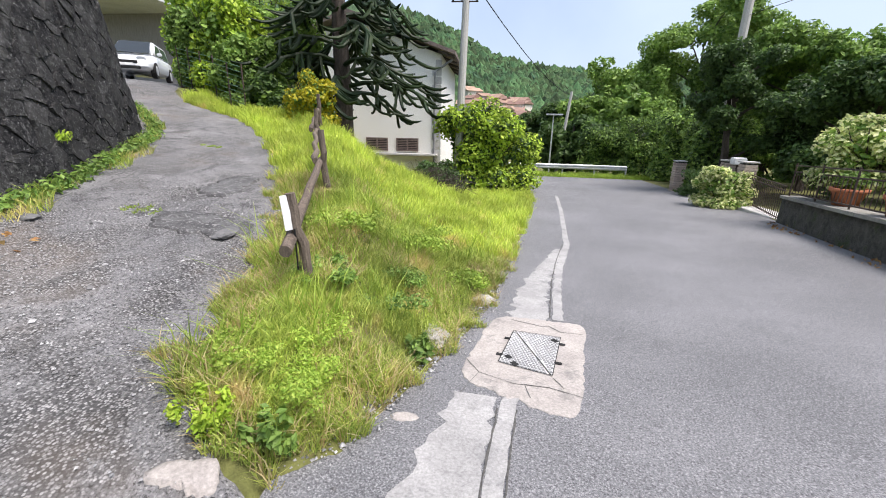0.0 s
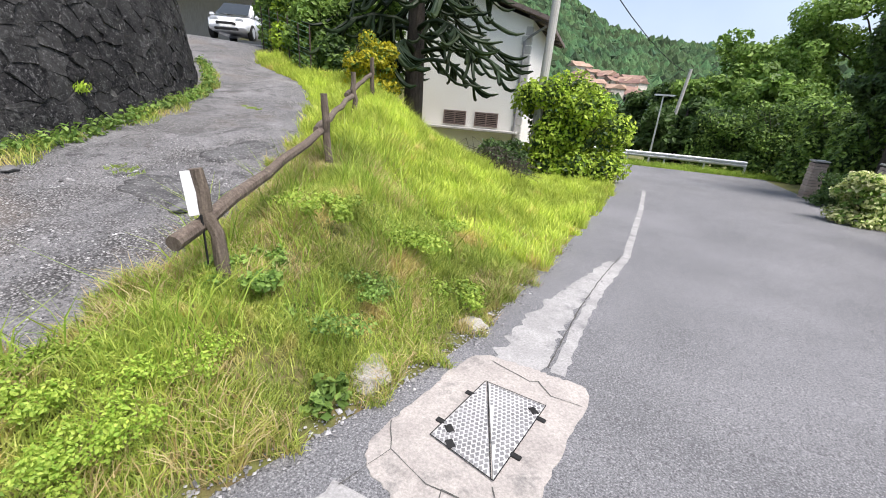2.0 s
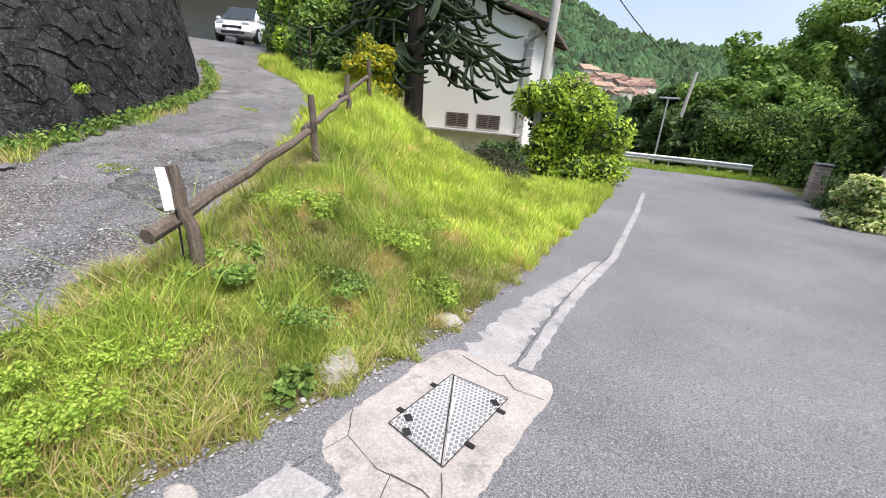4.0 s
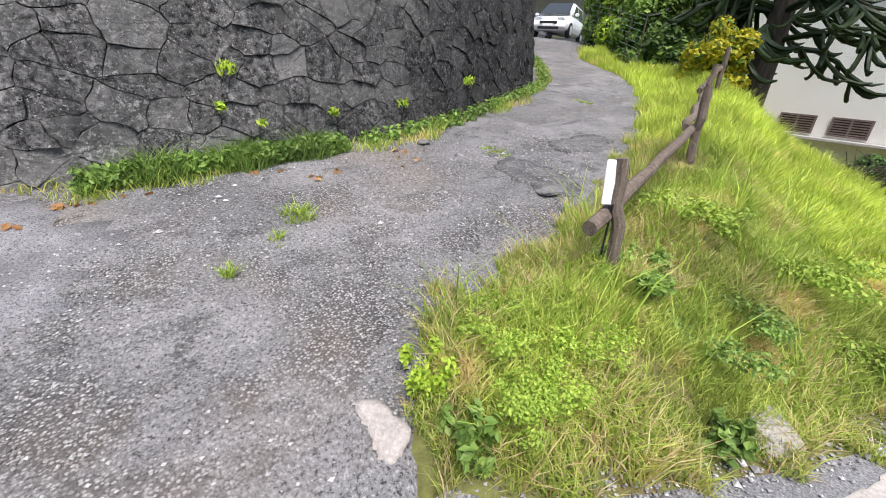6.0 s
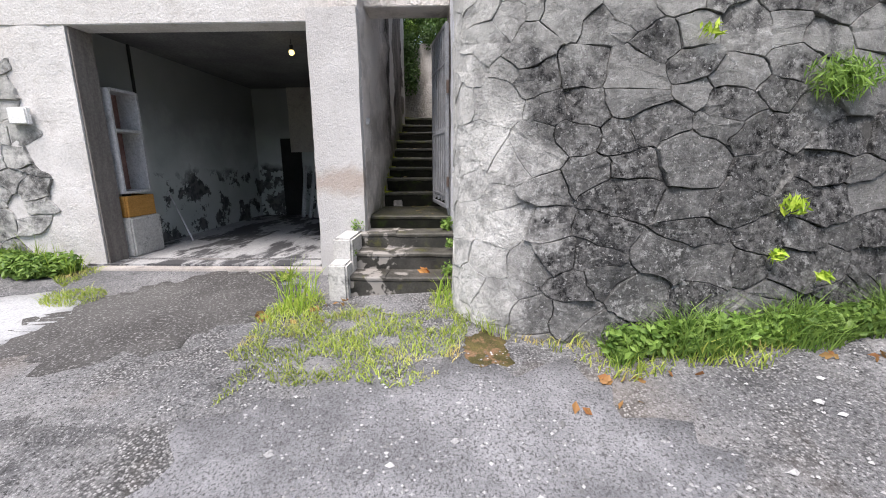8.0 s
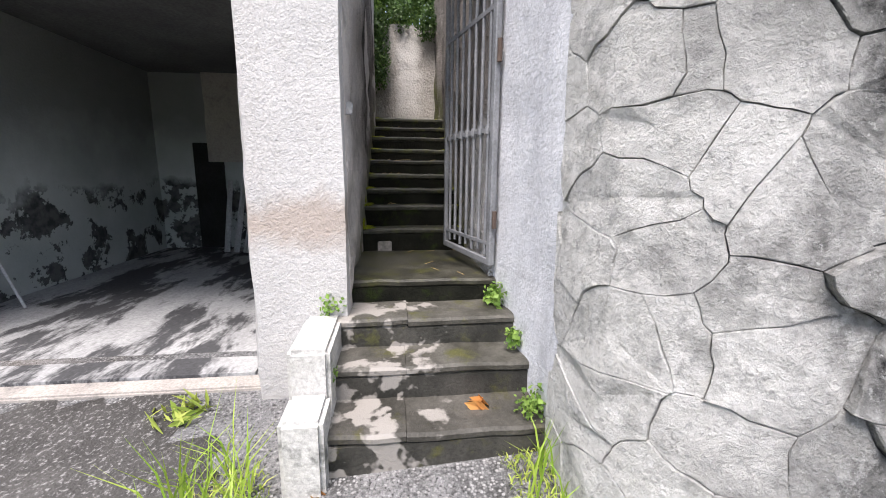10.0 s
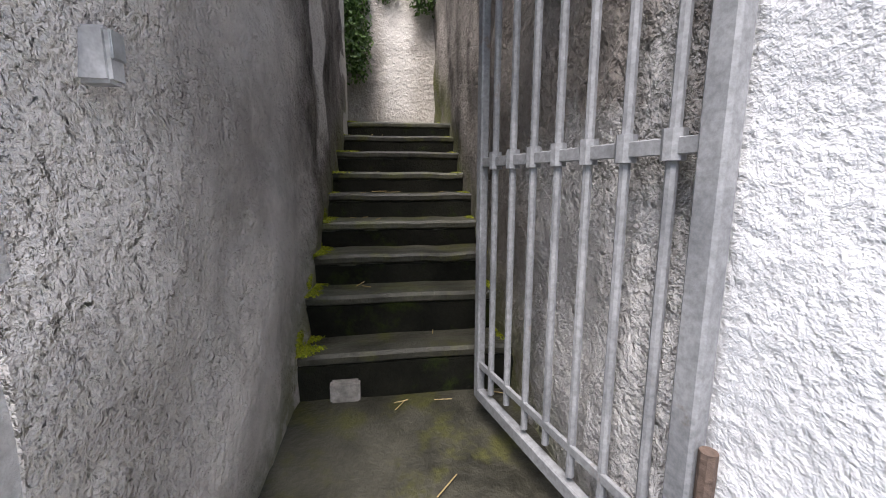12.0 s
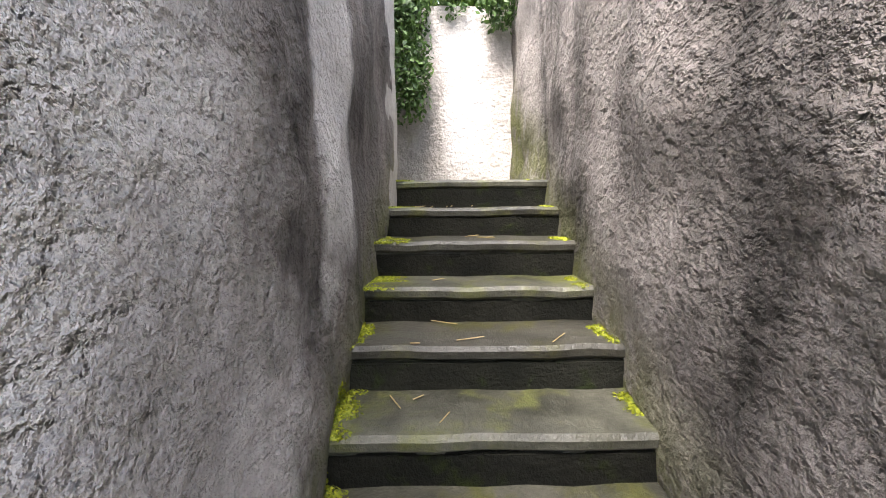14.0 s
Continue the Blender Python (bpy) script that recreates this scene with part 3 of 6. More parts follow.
tagged(band("road", lambda y: road_edge(y) if y > 1.55 else -0.95, lambda y: np.interp(y, [-9, 4, 7, 11.2, 15, 19, 28], [6.0, 6.2, 6.7, 7.6, 8.2, 8.4, 9.6]), ys, 0.0, ROAD, 22), "worn grey asphalt lane running downhill", "road", kind="structure")
tagged(band("road_bend", lambda y: -1.6, lambda y: float(road_edge(y)), np.arange(20, 27.5, 0.8), -0.004, ROAD, 8), "asphalt where the lane bends behind the bush", "road", kind="structure")
tagged(band("driveway", lambda y: wall_foot(y) - 0.3, lambda y: drive_edge(y) if y > 1.55 else -0.95, np.concatenate([np.arange(-7, 12, 0.22), np.arange(12, 21.5, 0.8)]), 0.006, DRIVE, 26), "cracked old asphalt and gravel driveway", "driveway", kind="structure")


# ---- retaining wall of rubble ----
WALL_TOP = 4.3


def wall_point(s, z, out=0.0):
    """A place on the wall: s metres along it from the corner by the steps, z up, out from its face."""
    p = WALL_LINE
    s = max(0.0, min(s, p[-1][0]))
    i = max(k for k in range(len(p) - 1) if p[k][0] <= s + 1e-9)
    f = (s - p[i][0]) / (p[i + 1][0] - p[i][0])
    x, y = p[i][1] + f * (p[i + 1][1] - p[i][1]), p[i][2] + f * (p[i + 1][2] - p[i][2])
    nx, ny = p[i][3] + f * (p[i + 1][3] - p[i][3]), p[i][4] + f * (p[i + 1][4] - p[i][4])
    lean = 0.13 * (z - 0.4) * min(1.0, s / 1.1) - out
    return Vector((x - nx * lean, y - ny * lean, z))


def wall_line():
    knots = [(-5.66, -0.86), (-5.3, -0.85), (-5.02, -0.68), (-4.83, -0.4), (-4.72, 0), (-4.68, 0.6), (-4.72, 1.4), (-4.8, 2.3), (-4.92, 3.4), (-5.18, 4.4), (-5.5, 5.2), (-6.0, 6.4), (-6.6, 7.6), (-7.5, 8.6), (-8.7, 9.6), (-10.2, 10.5), (-12, 11.2), (-14.5, 11.8)]
    bend = [knots[0]]
    for k in range(len(knots) - 1):
        p0, p1, p2, p3 = [Vector(knots[min(max(k + j, 0), len(knots) - 1)]) for j in (-1, 0, 1, 2)]
        for j in (1, 2, 3, 4, 5):
            t = j / 5
            q = 0.5 * (2 * p1 + (p2 - p0) * t + (2 * p0 - 5 * p1 + 4 * p2 - p3) * t * t + (3 * p1 - p0 - 3 * p2 + p3) * t ** 3)
            bend.append((q.x, q.y))
    knots = bend
    rows, s = [], 0.0
    for k, (x, y) in enumerate(knots):
        a, b = knots[max(k - 1, 0)], knots[min(k + 1, len(knots) - 1)]
        d = Vector((b[0] - a[0], b[1] - a[1])).normalized()
        if k:
            s += math.hypot(x - knots[k - 1][0], y - knots[k - 1][1])
        rows.append((s, x, y, d.y, -d.x))
    return rows


WALL_LINE = wall_line()
WALL_LEN = WALL_LINE[-1][0]
bm = bmesh.new()
cols = [i * 0.3 for i in range(int(WALL_LEN / 0.3) + 1)] + [WALL_LEN]
grid = [[bm.verts.new(wall_point(s, z, -0.012)) for z in (-0.6, 0.3, 1, 2, 3, WALL_TOP)] + [bm.verts.new(wall_point(s, WALL_TOP, -0.9)), bm.verts.new(wall_point(s, -0.6, -1.3))] for s in cols]
for a, b in zip(grid, grid[1:]):
    for k in range(len(a) - 1):
        bm.faces.new((a[k], b[k], b[k + 1], a[k + 1]))
retaining = tagged(link_mesh("retaining_wall", bm, MORTAR), "dark weathered rubble retaining wall, whitewashed by the steps", "wall", kind="structure")


FLAT = 1.35


def cells(rnd, length, z0, z1, w, h):
    """Uneven many-sided stones of mixed size: a weighted Voronoi diagram of jittered seeds, lying stones wider than high."""
    seeds = []
    hh = h * FLAT
    rows = int((z1 - z0) / h) + 1
    for j in range(-1, rows + 1):
        off = rnd.uniform(0, w)
        for i in range(-2, int(length / w) + 2):
            if rnd.random() < 0.1:
                continue
            seeds.append((off + (i + rnd.uniform(-0.42, 0.42)) * w, z0 * FLAT + (j + 0.5 + rnd.uniform(-0.4, 0.4)) * hh, rnd.uniform(-0.011, 0.011)))
    buckets = {}
    for p in seeds:
        buckets.setdefault((int(p[0] // w), int(p[1] // hh)), []).append(p)
    out = []
    for p in seeds:
        r = w * 1.5
        poly = [(p[0] - r, p[1] - r), (p[0] + r, p[1] - r), (p[0] + r, p[1] + r), (p[0] - r, p[1] + r)]
        ci, cj = int(p[0] // w), int(p[1] // hh)
        for di in (-3, -2, -1, 0, 1, 2, 3):
            for dj in (-3, -2, -1, 0, 1, 2, 3):
                for q in buckets.get((ci + di, cj + dj), ()):
                    if q is p or len(poly) < 3:
                        continue
                    ax, ay = q[0] - p[0], q[1] - p[1]
                    mid = (ax * (p[0] + q[0]) + ay * (p[1] + q[1])) / 2 + (p[2] - q[2])
                    kept = []
                    for a, b in zip(poly, poly[1:] + poly[:1]):
                        fa, fb = ax * a[0] + ay * a[1] - mid, ax * b[0] + ay * b[1] - mid
                        if fa <= 0:
                            kept.append(a)
                        if fa * fb < 0:
                            t = fa / (fa - fb)
                            kept.append((a[0] + t * (b[0] - a[0]), a[1] + t * (b[1] - a[1])))
                    poly = kept
        if len(poly) >= 3:
            fine = []
            for a, b in zip(poly, poly[1:] + poly[:1]):
                long = math.hypot(b[0] - a[0], b[1] - a[1])
                if long < 0.02:
                    continue
                fine.append(a)
                cuts = 4 if long > 0.2 else 3 if long > 0.11 else 2 if long > 0.06 else 1
                fine += [(a[0] + (b[0] - a[0]) * c / cuts, a[1] + (b[1] - a[1]) * c / cuts) for c in range(1, cuts)]
            if len(fine) < 3:
                continue
            warped = []
            for x, z in fine:
                q = Vector((x * 4.2, z * 4.2, 1.7))
                q2 = q * 4.0
                warped.append((x + 0.06 * noise.noise(q) + 0.022 * noise.noise(q2), (z + 0.06 * noise.noise(q + Vector((9, 4, 2))) + 0.022 * noise.noise(q2 + Vector((5, 1, 7)))) / FLAT))
            out.append(((p[0], p[1] / FLAT), warped))
    return out


def stone_mesh(bm, poly, place, rnd, gap=0.006, proud=0.05):
    cx, cz = sum(p[0] for p in poly) / len(poly), sum(p[1] for p in poly) / len(poly)
    size = max(max(abs(p[0] - cx), abs(p[1] - cz)) for p in poly)
    if size < 0.05:
        return
    rough = 1.0
    if place is wall_point and place(cx, cz, 0)[1] < -0.3:  # joints filled flush under the whitewash
        proud *= 0.25
        gap *= 0.2
        rough = 0.25
    tilt, tip = rnd.uniform(-0.12, 0.12) * rough, rnd.uniform(-0.12, 0.12) * rough
    rings = []
    for shrink, out in ((gap, -0.02), (gap + 0.002, proud * 0.7), (gap + 0.006, proud)):
        ring = []
        for x, z in poly:
            d = math.hypot(x - cx, z - cz) + 1e-6
            f = max(0.25, 1 - shrink / d * rnd.uniform(0.6, 1.4))
            xx, zz = cx + (x - cx) * f, cz + (z - cz) * f
            ring.append(bm.verts.new(place(xx, zz, out + (tilt * (xx - cx) + tip * (zz - cz)) * (out > 0) + rnd.uniform(-0.006, 0.006) * rough)))
        rings.append(ring)
    mid = bm.verts.new(place(cx, cz, proud + rnd.uniform(-0.006, 0.008) * rough))
    n = len(poly)
    for a, b in zip(rings, rings[1:]):
        for k in range(n):
            bm.faces.new((a[k], a[(k + 1) % n], b[(k + 1) % n], b[k]))
    for k in range(n):
        bm.faces.new((rings[-1][k], rings[-1][(k + 1) % n], mid))


rs = random.Random(5)
STONES = [(p, poly) for p, poly in cells(rs, WALL_LEN, -0.1, WALL_TOP, 0.33, 0.22) if -0.12 < p[0] < WALL_LEN - 0.2 and h1(*wall_point(p[0], 0.3)[:2]) - 0.25 < p[1] < WALL_TOP - 0.1]
single = sorted((s for s in STONES if s[0][1] < 3.0), key=lambda s: abs(s[0][0] - 2.2) + 0.3 * abs(s[0][1] - 1.2))[:300]
chosen = {id(s) for s in single}
bm = bmesh.new()
for s in STONES:
    if id(s) not in chosen:
        stone_mesh(bm, s[1], wall_point, rs, rs.uniform(0.001, 0.004), rs.uniform(0.004, 0.026))
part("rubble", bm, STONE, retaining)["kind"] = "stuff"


# ---- steps and passage ----
NOSE = [(-5.67, 0.503), (-5.975, 0.672), (-6.243, 0.834), (-6.57, 0.98), (-7.585, 1.175), (-7.79, 1.365), (-8.0, 1.51), (-8.257, 1.648), (-8.52, 1.793), (-8.8, 1.923), (-9.05, 2.077), (-9.365, 2.225), (-9.828, 2.39)]
stairs = thing("stairs", "damp mossy stone steps climbing a narrow passage", "stairs", kind="structure")
rs = random.Random(8)


def worn_slab(bm, x0, x1, y0, y1, z0, z1, rnd):
    """A stone slab with a worn, wavy nose at x1 and rounded edges."""
    n = max(3, int((y1 - y0) / 0.12))
    prof = [(x1, z0), (x1 + 0.002, z1 - 0.05), (x1 + 0.016, z1 - 0.038), (x1 + 0.018, z1 - 0.014), (x1 + 0.004, z1), (x1 - 0.06, z1 + 0.002), ((x0 + x1) / 2, z1 - 0.004), (x0, z1), (x0, z0)]
    rings = []
    for k in range(n + 1):
        y = y0 + (y1 - y0) * k / n
        j, q = rnd.uniform(-0.007, 0.007), rnd.uniform(-0.005, 0.005)
        rings.append([bm.verts.new((x + (j if 0 < i < 6 else 0), y, z + (q if i > 0 and i < 8 else 0))) for i, (x, z) in enumerate(prof)])
    m = len(prof)
    for a, b in zip(rings, rings[1:]):
        for k in range(m):
            bm.faces.new((a[k], a[(k + 1) % m], b[(k + 1) % m], b[k]))
    bm.faces.new(rings[0])
    bm.faces.new(rings[-1][::-1])
    return bm


for k, (x, z) in enumerate(NOSE):
    back = NOSE[k + 1][0] - 0.03 if k + 1 < len(NOSE) else -11.2
    low = NOSE[k - 1][1] - 0.05 if k else 0.1
    y0, y1 = -1.9, (-0.72 if k == 0 else -0.8)
    cuts = [y0, -1.5 + rs.uniform(-0.03, 0.03), y1] if k < 3 else [y0, y1]
    for a, b in zip(cuts, cuts[1:]):
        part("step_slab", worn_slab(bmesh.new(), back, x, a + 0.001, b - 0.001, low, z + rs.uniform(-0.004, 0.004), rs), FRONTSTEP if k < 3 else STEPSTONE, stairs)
    part("riser", boxed(x - 0.02, x + 0.012, y0 + 0.002, y1 - 0.002, low, z - 0.048 + rs.uniform(-0.004, 0.004), 0.006), FRONTRISER if k < 3 else RISER, stairs, "damp riser with shade in its dark colour, algae in spots")
part("pale_stone", boxed(-7.59, -7.535, -1.7, -1.58, 0.975, 1.065, 0.008), STEPWHITE, stairs, "pale stone chip at the foot of a riser")

# cheek blocks beside the lower steps
cheek = thing("step_cheek", "pale concrete cheek block stepped beside the stone stairs", "kerb", kind="structure")
part("block", boxed(-6.3, -5.8, -2.06, -1.865, 0.2, 0.85, 0.02), OLDCONC, cheek)
part("block", boxed(-5.8, -5.56, -2.05, -1.865, 0.1, 0.645, 0.02), OLDCONC, cheek)


def rough_wall(name, corners, z0, z1, thick, material, label, step=0.1, amp=0.006, seed=1):
    """An upright wall along a line of plan points, uneven as hand-laid render; its body lies to the left of the line."""
    pts = []
    for (ax, ay), (bx, by) in zip(corners, corners[1:]):
        n = max(1, int(math.hypot(bx - ax, by - ay) / step))
        pts += [(ax + (bx - ax) * k / n, ay + (by - ay) * k / n) for k in range(n)]
    pts.append(corners[-1])
    zs = [z0 + (z1 - z0) * k / max(1, int((z1 - z0) / step)) for k in range(max(1, int((z1 - z0) / step)) + 1)]
    bm = bmesh.new()
    front, back = [], []
    for i, (x, y) in enumerate(pts):
        a, b = pts[max(i - 1, 0)], pts[min(i + 1, len(pts) - 1)]
        d = Vector((b[0] - a[0], b[1] - a[1])).normalized()
        nx, ny = d.y, -d.x
        row = []
        for z in zs:
            o = amp * (noise.noise(Vector((x * 3, y * 3, z * 3 + seed))) + 0.6 * noise.noise(Vector((x * 9, y * 9, z * 9))))
            row.append(bm.verts.new((x + nx * o, y + ny * o, z)))
        front.append(row)
        back.append((bm.verts.new((x - nx * thick, y - ny * thick, z0)), bm.verts.new((x - nx * thick, y - ny * thick, z1))))
    for i in range(len(pts) - 1):
        for k in range(len(zs) - 1):
            bm.faces.new((front[i][k], front[i][k + 1], front[i + 1][k + 1], front[i + 1][k]))
        bm.faces.new((front[i][-1], back[i][1], back[i + 1][1], front[i + 1][-1]))
        bm.faces.new((back[i][1], back[i][0], back[i + 1][0], back[i + 1][1]))
    for i in (0, len(pts) - 1):
        bm.faces.new([*front[i], back[i][1], back[i][0]])
    bmesh.ops.recalc_face_normals(bm, faces=bm.faces)
    ob = link_mesh(name, bm, material, True)
    ob.data.set_sharp_from_angle(angle=radians(38))
    return tagged(ob, label, "wall", kind="structure")


# pillar between garage and passage: front, then the passage's left wall
rough_wall("wall_pillar", [(-6.95, -2.46), (-6.58, -2.44), (-6.31, -2.345), (-6.29, -1.83), (-6.42, -1.827)], 0.2, 3.1, 0.28, PILLAR, "white roughcast pillar with a stained band", amp=0.012)
rough_wall("wall_passage_left", [(-6.385, -1.827), (-6.6, -1.835), (-7.8, -1.825), (-8.86, -1.805), (-9.9, -1.795)], 0.6, 4.9, 0.3, PLASTER3, "blotched rough render on the passage wall", amp=0.03)
rough_wall("wall_passage_right", [(-11.2, -0.86), (-9.9, -0.85), (-9.3, -0.92), (-8.3, -0.945), (-6.62, -0.93)], 0.6, 4.4, 0.3, PLASTER4, "dark blotched render peeling white behind the gate", amp=0.035, seed=4)
rough_wall("wall_entry_right", [(-6.64, -0.9), (-6.3, -0.86), (-5.66, -0.845), (-5.55, -0.83)], 0.1, 4.3, 0.25, PLASTER2, "bluish-white render beside the gate", amp=0.014, seed=9)
rough_wall("wall_end", [(-11.1, -4.5), (-11.1, -0.6)], 1.8, 4.0, 0.3, STREAKED, "pale roughcast wall closing the passage", amp=0.03, seed=6)
rough_wall("wall_jamb", [(-9.5, -1.81), (-9.55, -1.79), (-9.9, -1.785), (-9.86, -3.2)], 1.8, 4.3, 0.14, ENDWALL, "pale rendered corner at the head of the steps", amp=0.012, seed=11)

tagged(link_mesh("lintel_passage", boxed(-7.0, -6.62, -1.83, -0.9, 3.2, 3.75, 0.01), PLASTER3), "rendered lintel over the passage", "wall", kind="structure")

# garage front
rough_wall("wall_front_left", [(-6.58, -12), (-6.58, -5.09), (-6.9, -5.09)], 0.0, 3.05, 0.3, PLASTER, "whitewashed rubble and render beside the garage", amp=0.02, seed=3)
tagged(link_mesh("lintel_garage", boxed(-6.88, -6.575, -12, -1.86, 3.05, 5.6, 0.01), PLASTER), "white rendered lintel over the garage", "wall", kind="structure")
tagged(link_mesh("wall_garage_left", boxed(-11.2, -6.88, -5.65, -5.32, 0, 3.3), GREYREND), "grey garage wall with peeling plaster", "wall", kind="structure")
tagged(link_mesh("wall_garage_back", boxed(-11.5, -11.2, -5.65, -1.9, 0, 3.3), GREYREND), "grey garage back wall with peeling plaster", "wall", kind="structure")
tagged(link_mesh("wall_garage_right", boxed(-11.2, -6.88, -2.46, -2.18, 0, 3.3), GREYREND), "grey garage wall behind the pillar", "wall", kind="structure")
tagged(link_mesh("garage_ceiling", boxed(-11.5, -6.88, -5.65, -2.18, 3.16, 3.3), CEIL), "dark garage ceiling", "ceiling", kind="structure")
tagged(link_mesh("garage_floor", boxed(-11.2, -6.56, -5.32, -2.46, 0.0, 0.385), SLAB), "grey concrete garage floor with dark wet stains", "floor", kind="structure")
tagged(link_mesh("garage_sill", boxed(-6.56, -6.4, -5.1, -2.3, 0.1, 0.37, 0.012), CONCRETE), "pale concrete sill along the garage", "kerb", kind="structure")
tagged(link_mesh("upper_floor", boxed(-11.5, -6.9, -12, -2.15, 3.32, 5.6), PLASTER), "plain rendered upper part of the garage building", "wall", kind="structure")
tagged(link_mesh("terrace", boxed(-30, -11.6, -12, -4.6, 0, 4.0), SOIL), "raised garden ground behind the garage", "ground", kind="structure")

# white house down the lane
house = thing("house", "white rendered house with a tiled gable roof", "house")
HX0, HX1, HY = -11.0, -2.4, 20.8
bm = bmesh.new()
ridge = (HX0 + HX1) / 2
v = [bm.verts.new(p) for p in ((HX0, HY, -1.6), (HX1, HY, -1.6), (HX1, HY, 4.7), (ridge, HY, 6.2), (HX0, HY, 4.7))]
w = [bm.verts.new((p.co.x, HY + 8, p.co.z)) for p in v]
bm.faces.new(v)
bm.faces.new(w[::-1])
for k in range(5):
    bm.faces.new((v[k], w[k], w[(k + 1) % 5], v[(k + 1) % 5]))
bmesh.ops.recalc_face_normals(bm, faces=bm.faces)
part("wall", bm, HOUSEWALL, house)

# house parts
for x0, x1 in ((HX0 - 0.5, ridge), (ridge, HX1 + 0.7)):
    bm = bmesh.new()
    f = lambda x: 6.35 - abs(x - ridge) * 1.5 / (HX1 - ridge)
    box(bm, x0, x1, HY - 0.6, HY + 8.5, 0, 0.16)
    for v in bm.verts:
        v.co.z += f(v.co.x)
    part("roof", bm, surface("roof_tiles", (0.12, 0.1, 0.09), (0.2, 0.16, 0.14), 2, 20, 0.9, 0.5), house, "brown tiled roof slope")
for k in range(5):
    bm = bmesh.new()
    y = HY - 0.45 + k * 1.9
    tube(bm, [(HX1 - 0.1, y, 4.78), (HX1 + 0.66, y, 4.5)], 0.06, 4)
    part("rafter", bm, BARK, house)
part("downpipe", tubed([(HX1 + 0.55, HY - 0.2, 4.45), (HX1 - 0.1, HY - 0.09, 4.05), (HX1 - 0.28, HY - 0.08, 3.9), (HX1 - 0.3, HY - 0.08, -0.6)], 0.055, 8), surface("zinc", (0.2, 0.2, 0.2), (0.27, 0.27, 0.27), 3, 40, 0.5, 0.1), house, "grey metal downpipe")
for k in range(13):
    w = 0.42 if k % 2 else 0.27
    part("quoin", boxed(HX1 - w, HX1 + 0.012, HY - 0.03, HY + 0.2, -0.3 + k * 0.37, 0.03 + k * 0.37, 0.015), surface("quoin_stone", (0.45, 0.44, 0.42), (0.55, 0.54, 0.52), 2, 40) if k == 0 else bpy.data.materials["quoin_stone"], house)
SHUT = surface("louvred_shutter", (0.16, 0.12, 0.11), (0.22, 0.17, 0.15), 4, 50, 0.8)
for x0 in (-4.55, -6.1):
    win = part("window", boxed(x0, x0 + 1.0, HY - 0.03, HY + 0.1, 0.3, 0.82), BLACK, house, "low barred basement window")
    for a, b, c, d in ((x0 - 0.06, x0 + 1.06, 0.82, 0.88), (x0 - 0.06, x0 + 1.06, 0.24, 0.3), (x0 - 0.06, x0, 0.3, 0.82), (x0 + 1, x0 + 1.06, 0.3, 0.82), (x0 + 0.47, x0 + 0.53, 0.3, 0.82)):
        part("frame", boxed(a, b, HY - 0.06, HY, c, d), SHUT, win)
    for k in range(6):
        part("louvre", boxed(x0, x0 + 1, HY - 0.055, HY - 0.035, 0.33 + k * 0.083, 0.37 + k * 0.083), SHUT, win)
part("ledge", boxed(-7.2, HX1 - 0.1, HY - 0.5, HY, 0.05, 0.15, 0.02), OLDCONC, house, "concrete ledge under the windows")

# ---- verge: fence, grass, weeds ----
fence = thing("wooden_fence", "weathered log fence with one long sloping rail", "fence")


def log(a, b, r0, r1, seed, rows=7, sides=10):
    a, b = Vector(a), Vector(b)
    rnd = random.Random(seed)
    off = Vector((rnd.uniform(-0.02, 0.02), rnd.uniform(-0.02, 0.02), rnd.uniform(-0.015, 0.015)))
    return tubed([a.lerp(b, k / rows) + off * math.sin(k * 2.1) * (0 < k < rows) for k in range(rows + 1)], [r0 + (r1 - r0) * k / rows for k in range(rows + 1)], sides, 0.09, seed)


POSTS = [(-1.43, 3.2, -1.56, 3.15, 0.78), (-2.17, 5.44, -2.2, 5.42, 0.8), (-3.2, 7.75, -3.22, 7.73, 0.78), (-4.0, 9.8, -4.0, 9.78, 0.82)]
for k, (x0, y0, x1, y1, h) in enumerate(POSTS):
    z = h1(x0, y0)
    post = part("post", log((x0, y0, z - 0.2), (x1, y1, z + h), 0.048, 0.04, k), WOOD, fence, "split weathered post")
    if k == 0:
        m = Matrix.Translation((x1 - 0.014, y1 - 0.049, z + h - 0.15)) @ Euler((radians(3), radians(-5), radians(-41))).to_matrix().to_4x4()
        part("marker", boxed(-0.004, 0.004, -0.035, 0.035, -0.14, 0.14, 0.002, m), WHITE, post, "white painted marker strip")
        part("crack", boxed(x1 + 0.03, x1 + 0.042, y1 - 0.044, y1 - 0.036, z + 0.15, z + 0.5), BLACK, post)
RAILS = [((-1.5, 2.88, 0.59), (-2.28, 5.55, 1.05)), ((-2.27, 5.35, 1.04), (-3.3, 7.85, 1.42)), ((-3.28, 7.6, 1.4), (-4.08, 9.9, 1.85))]
for k, (a, b) in enumerate(RAILS):
    part("rail", log(a, b, 0.05 if k == 0 else 0.042, 0.04, 30 + k, 9), WOOD, fence, "long grey log rail")


def scatter(g, n, inside, x0, x1, y0, y1):
    p = np.column_stack([g.uniform(x0, x1, n), g.uniform(y0, y1, n)])
    return p[inside(p[:, 0], p[:, 1])]


def on_verge(x, y, m=0.03):
    wob = 0.09 * np.sin(y * 9 + x * 4) + 0.06 * np.sin(y * 23) + 0.05 * np.sin(x * 17)
    return (x > drive_edge(y) - 0.06 + wob) & (x < road_edge(y) - m + wob * 0.9) & (y > 1.42 + 0.5 * wob)


g = np.random.default_rng(3)


def zs_of(p, lift=0.0):
    return height(p[:, 0], p[:, 1]) + lift


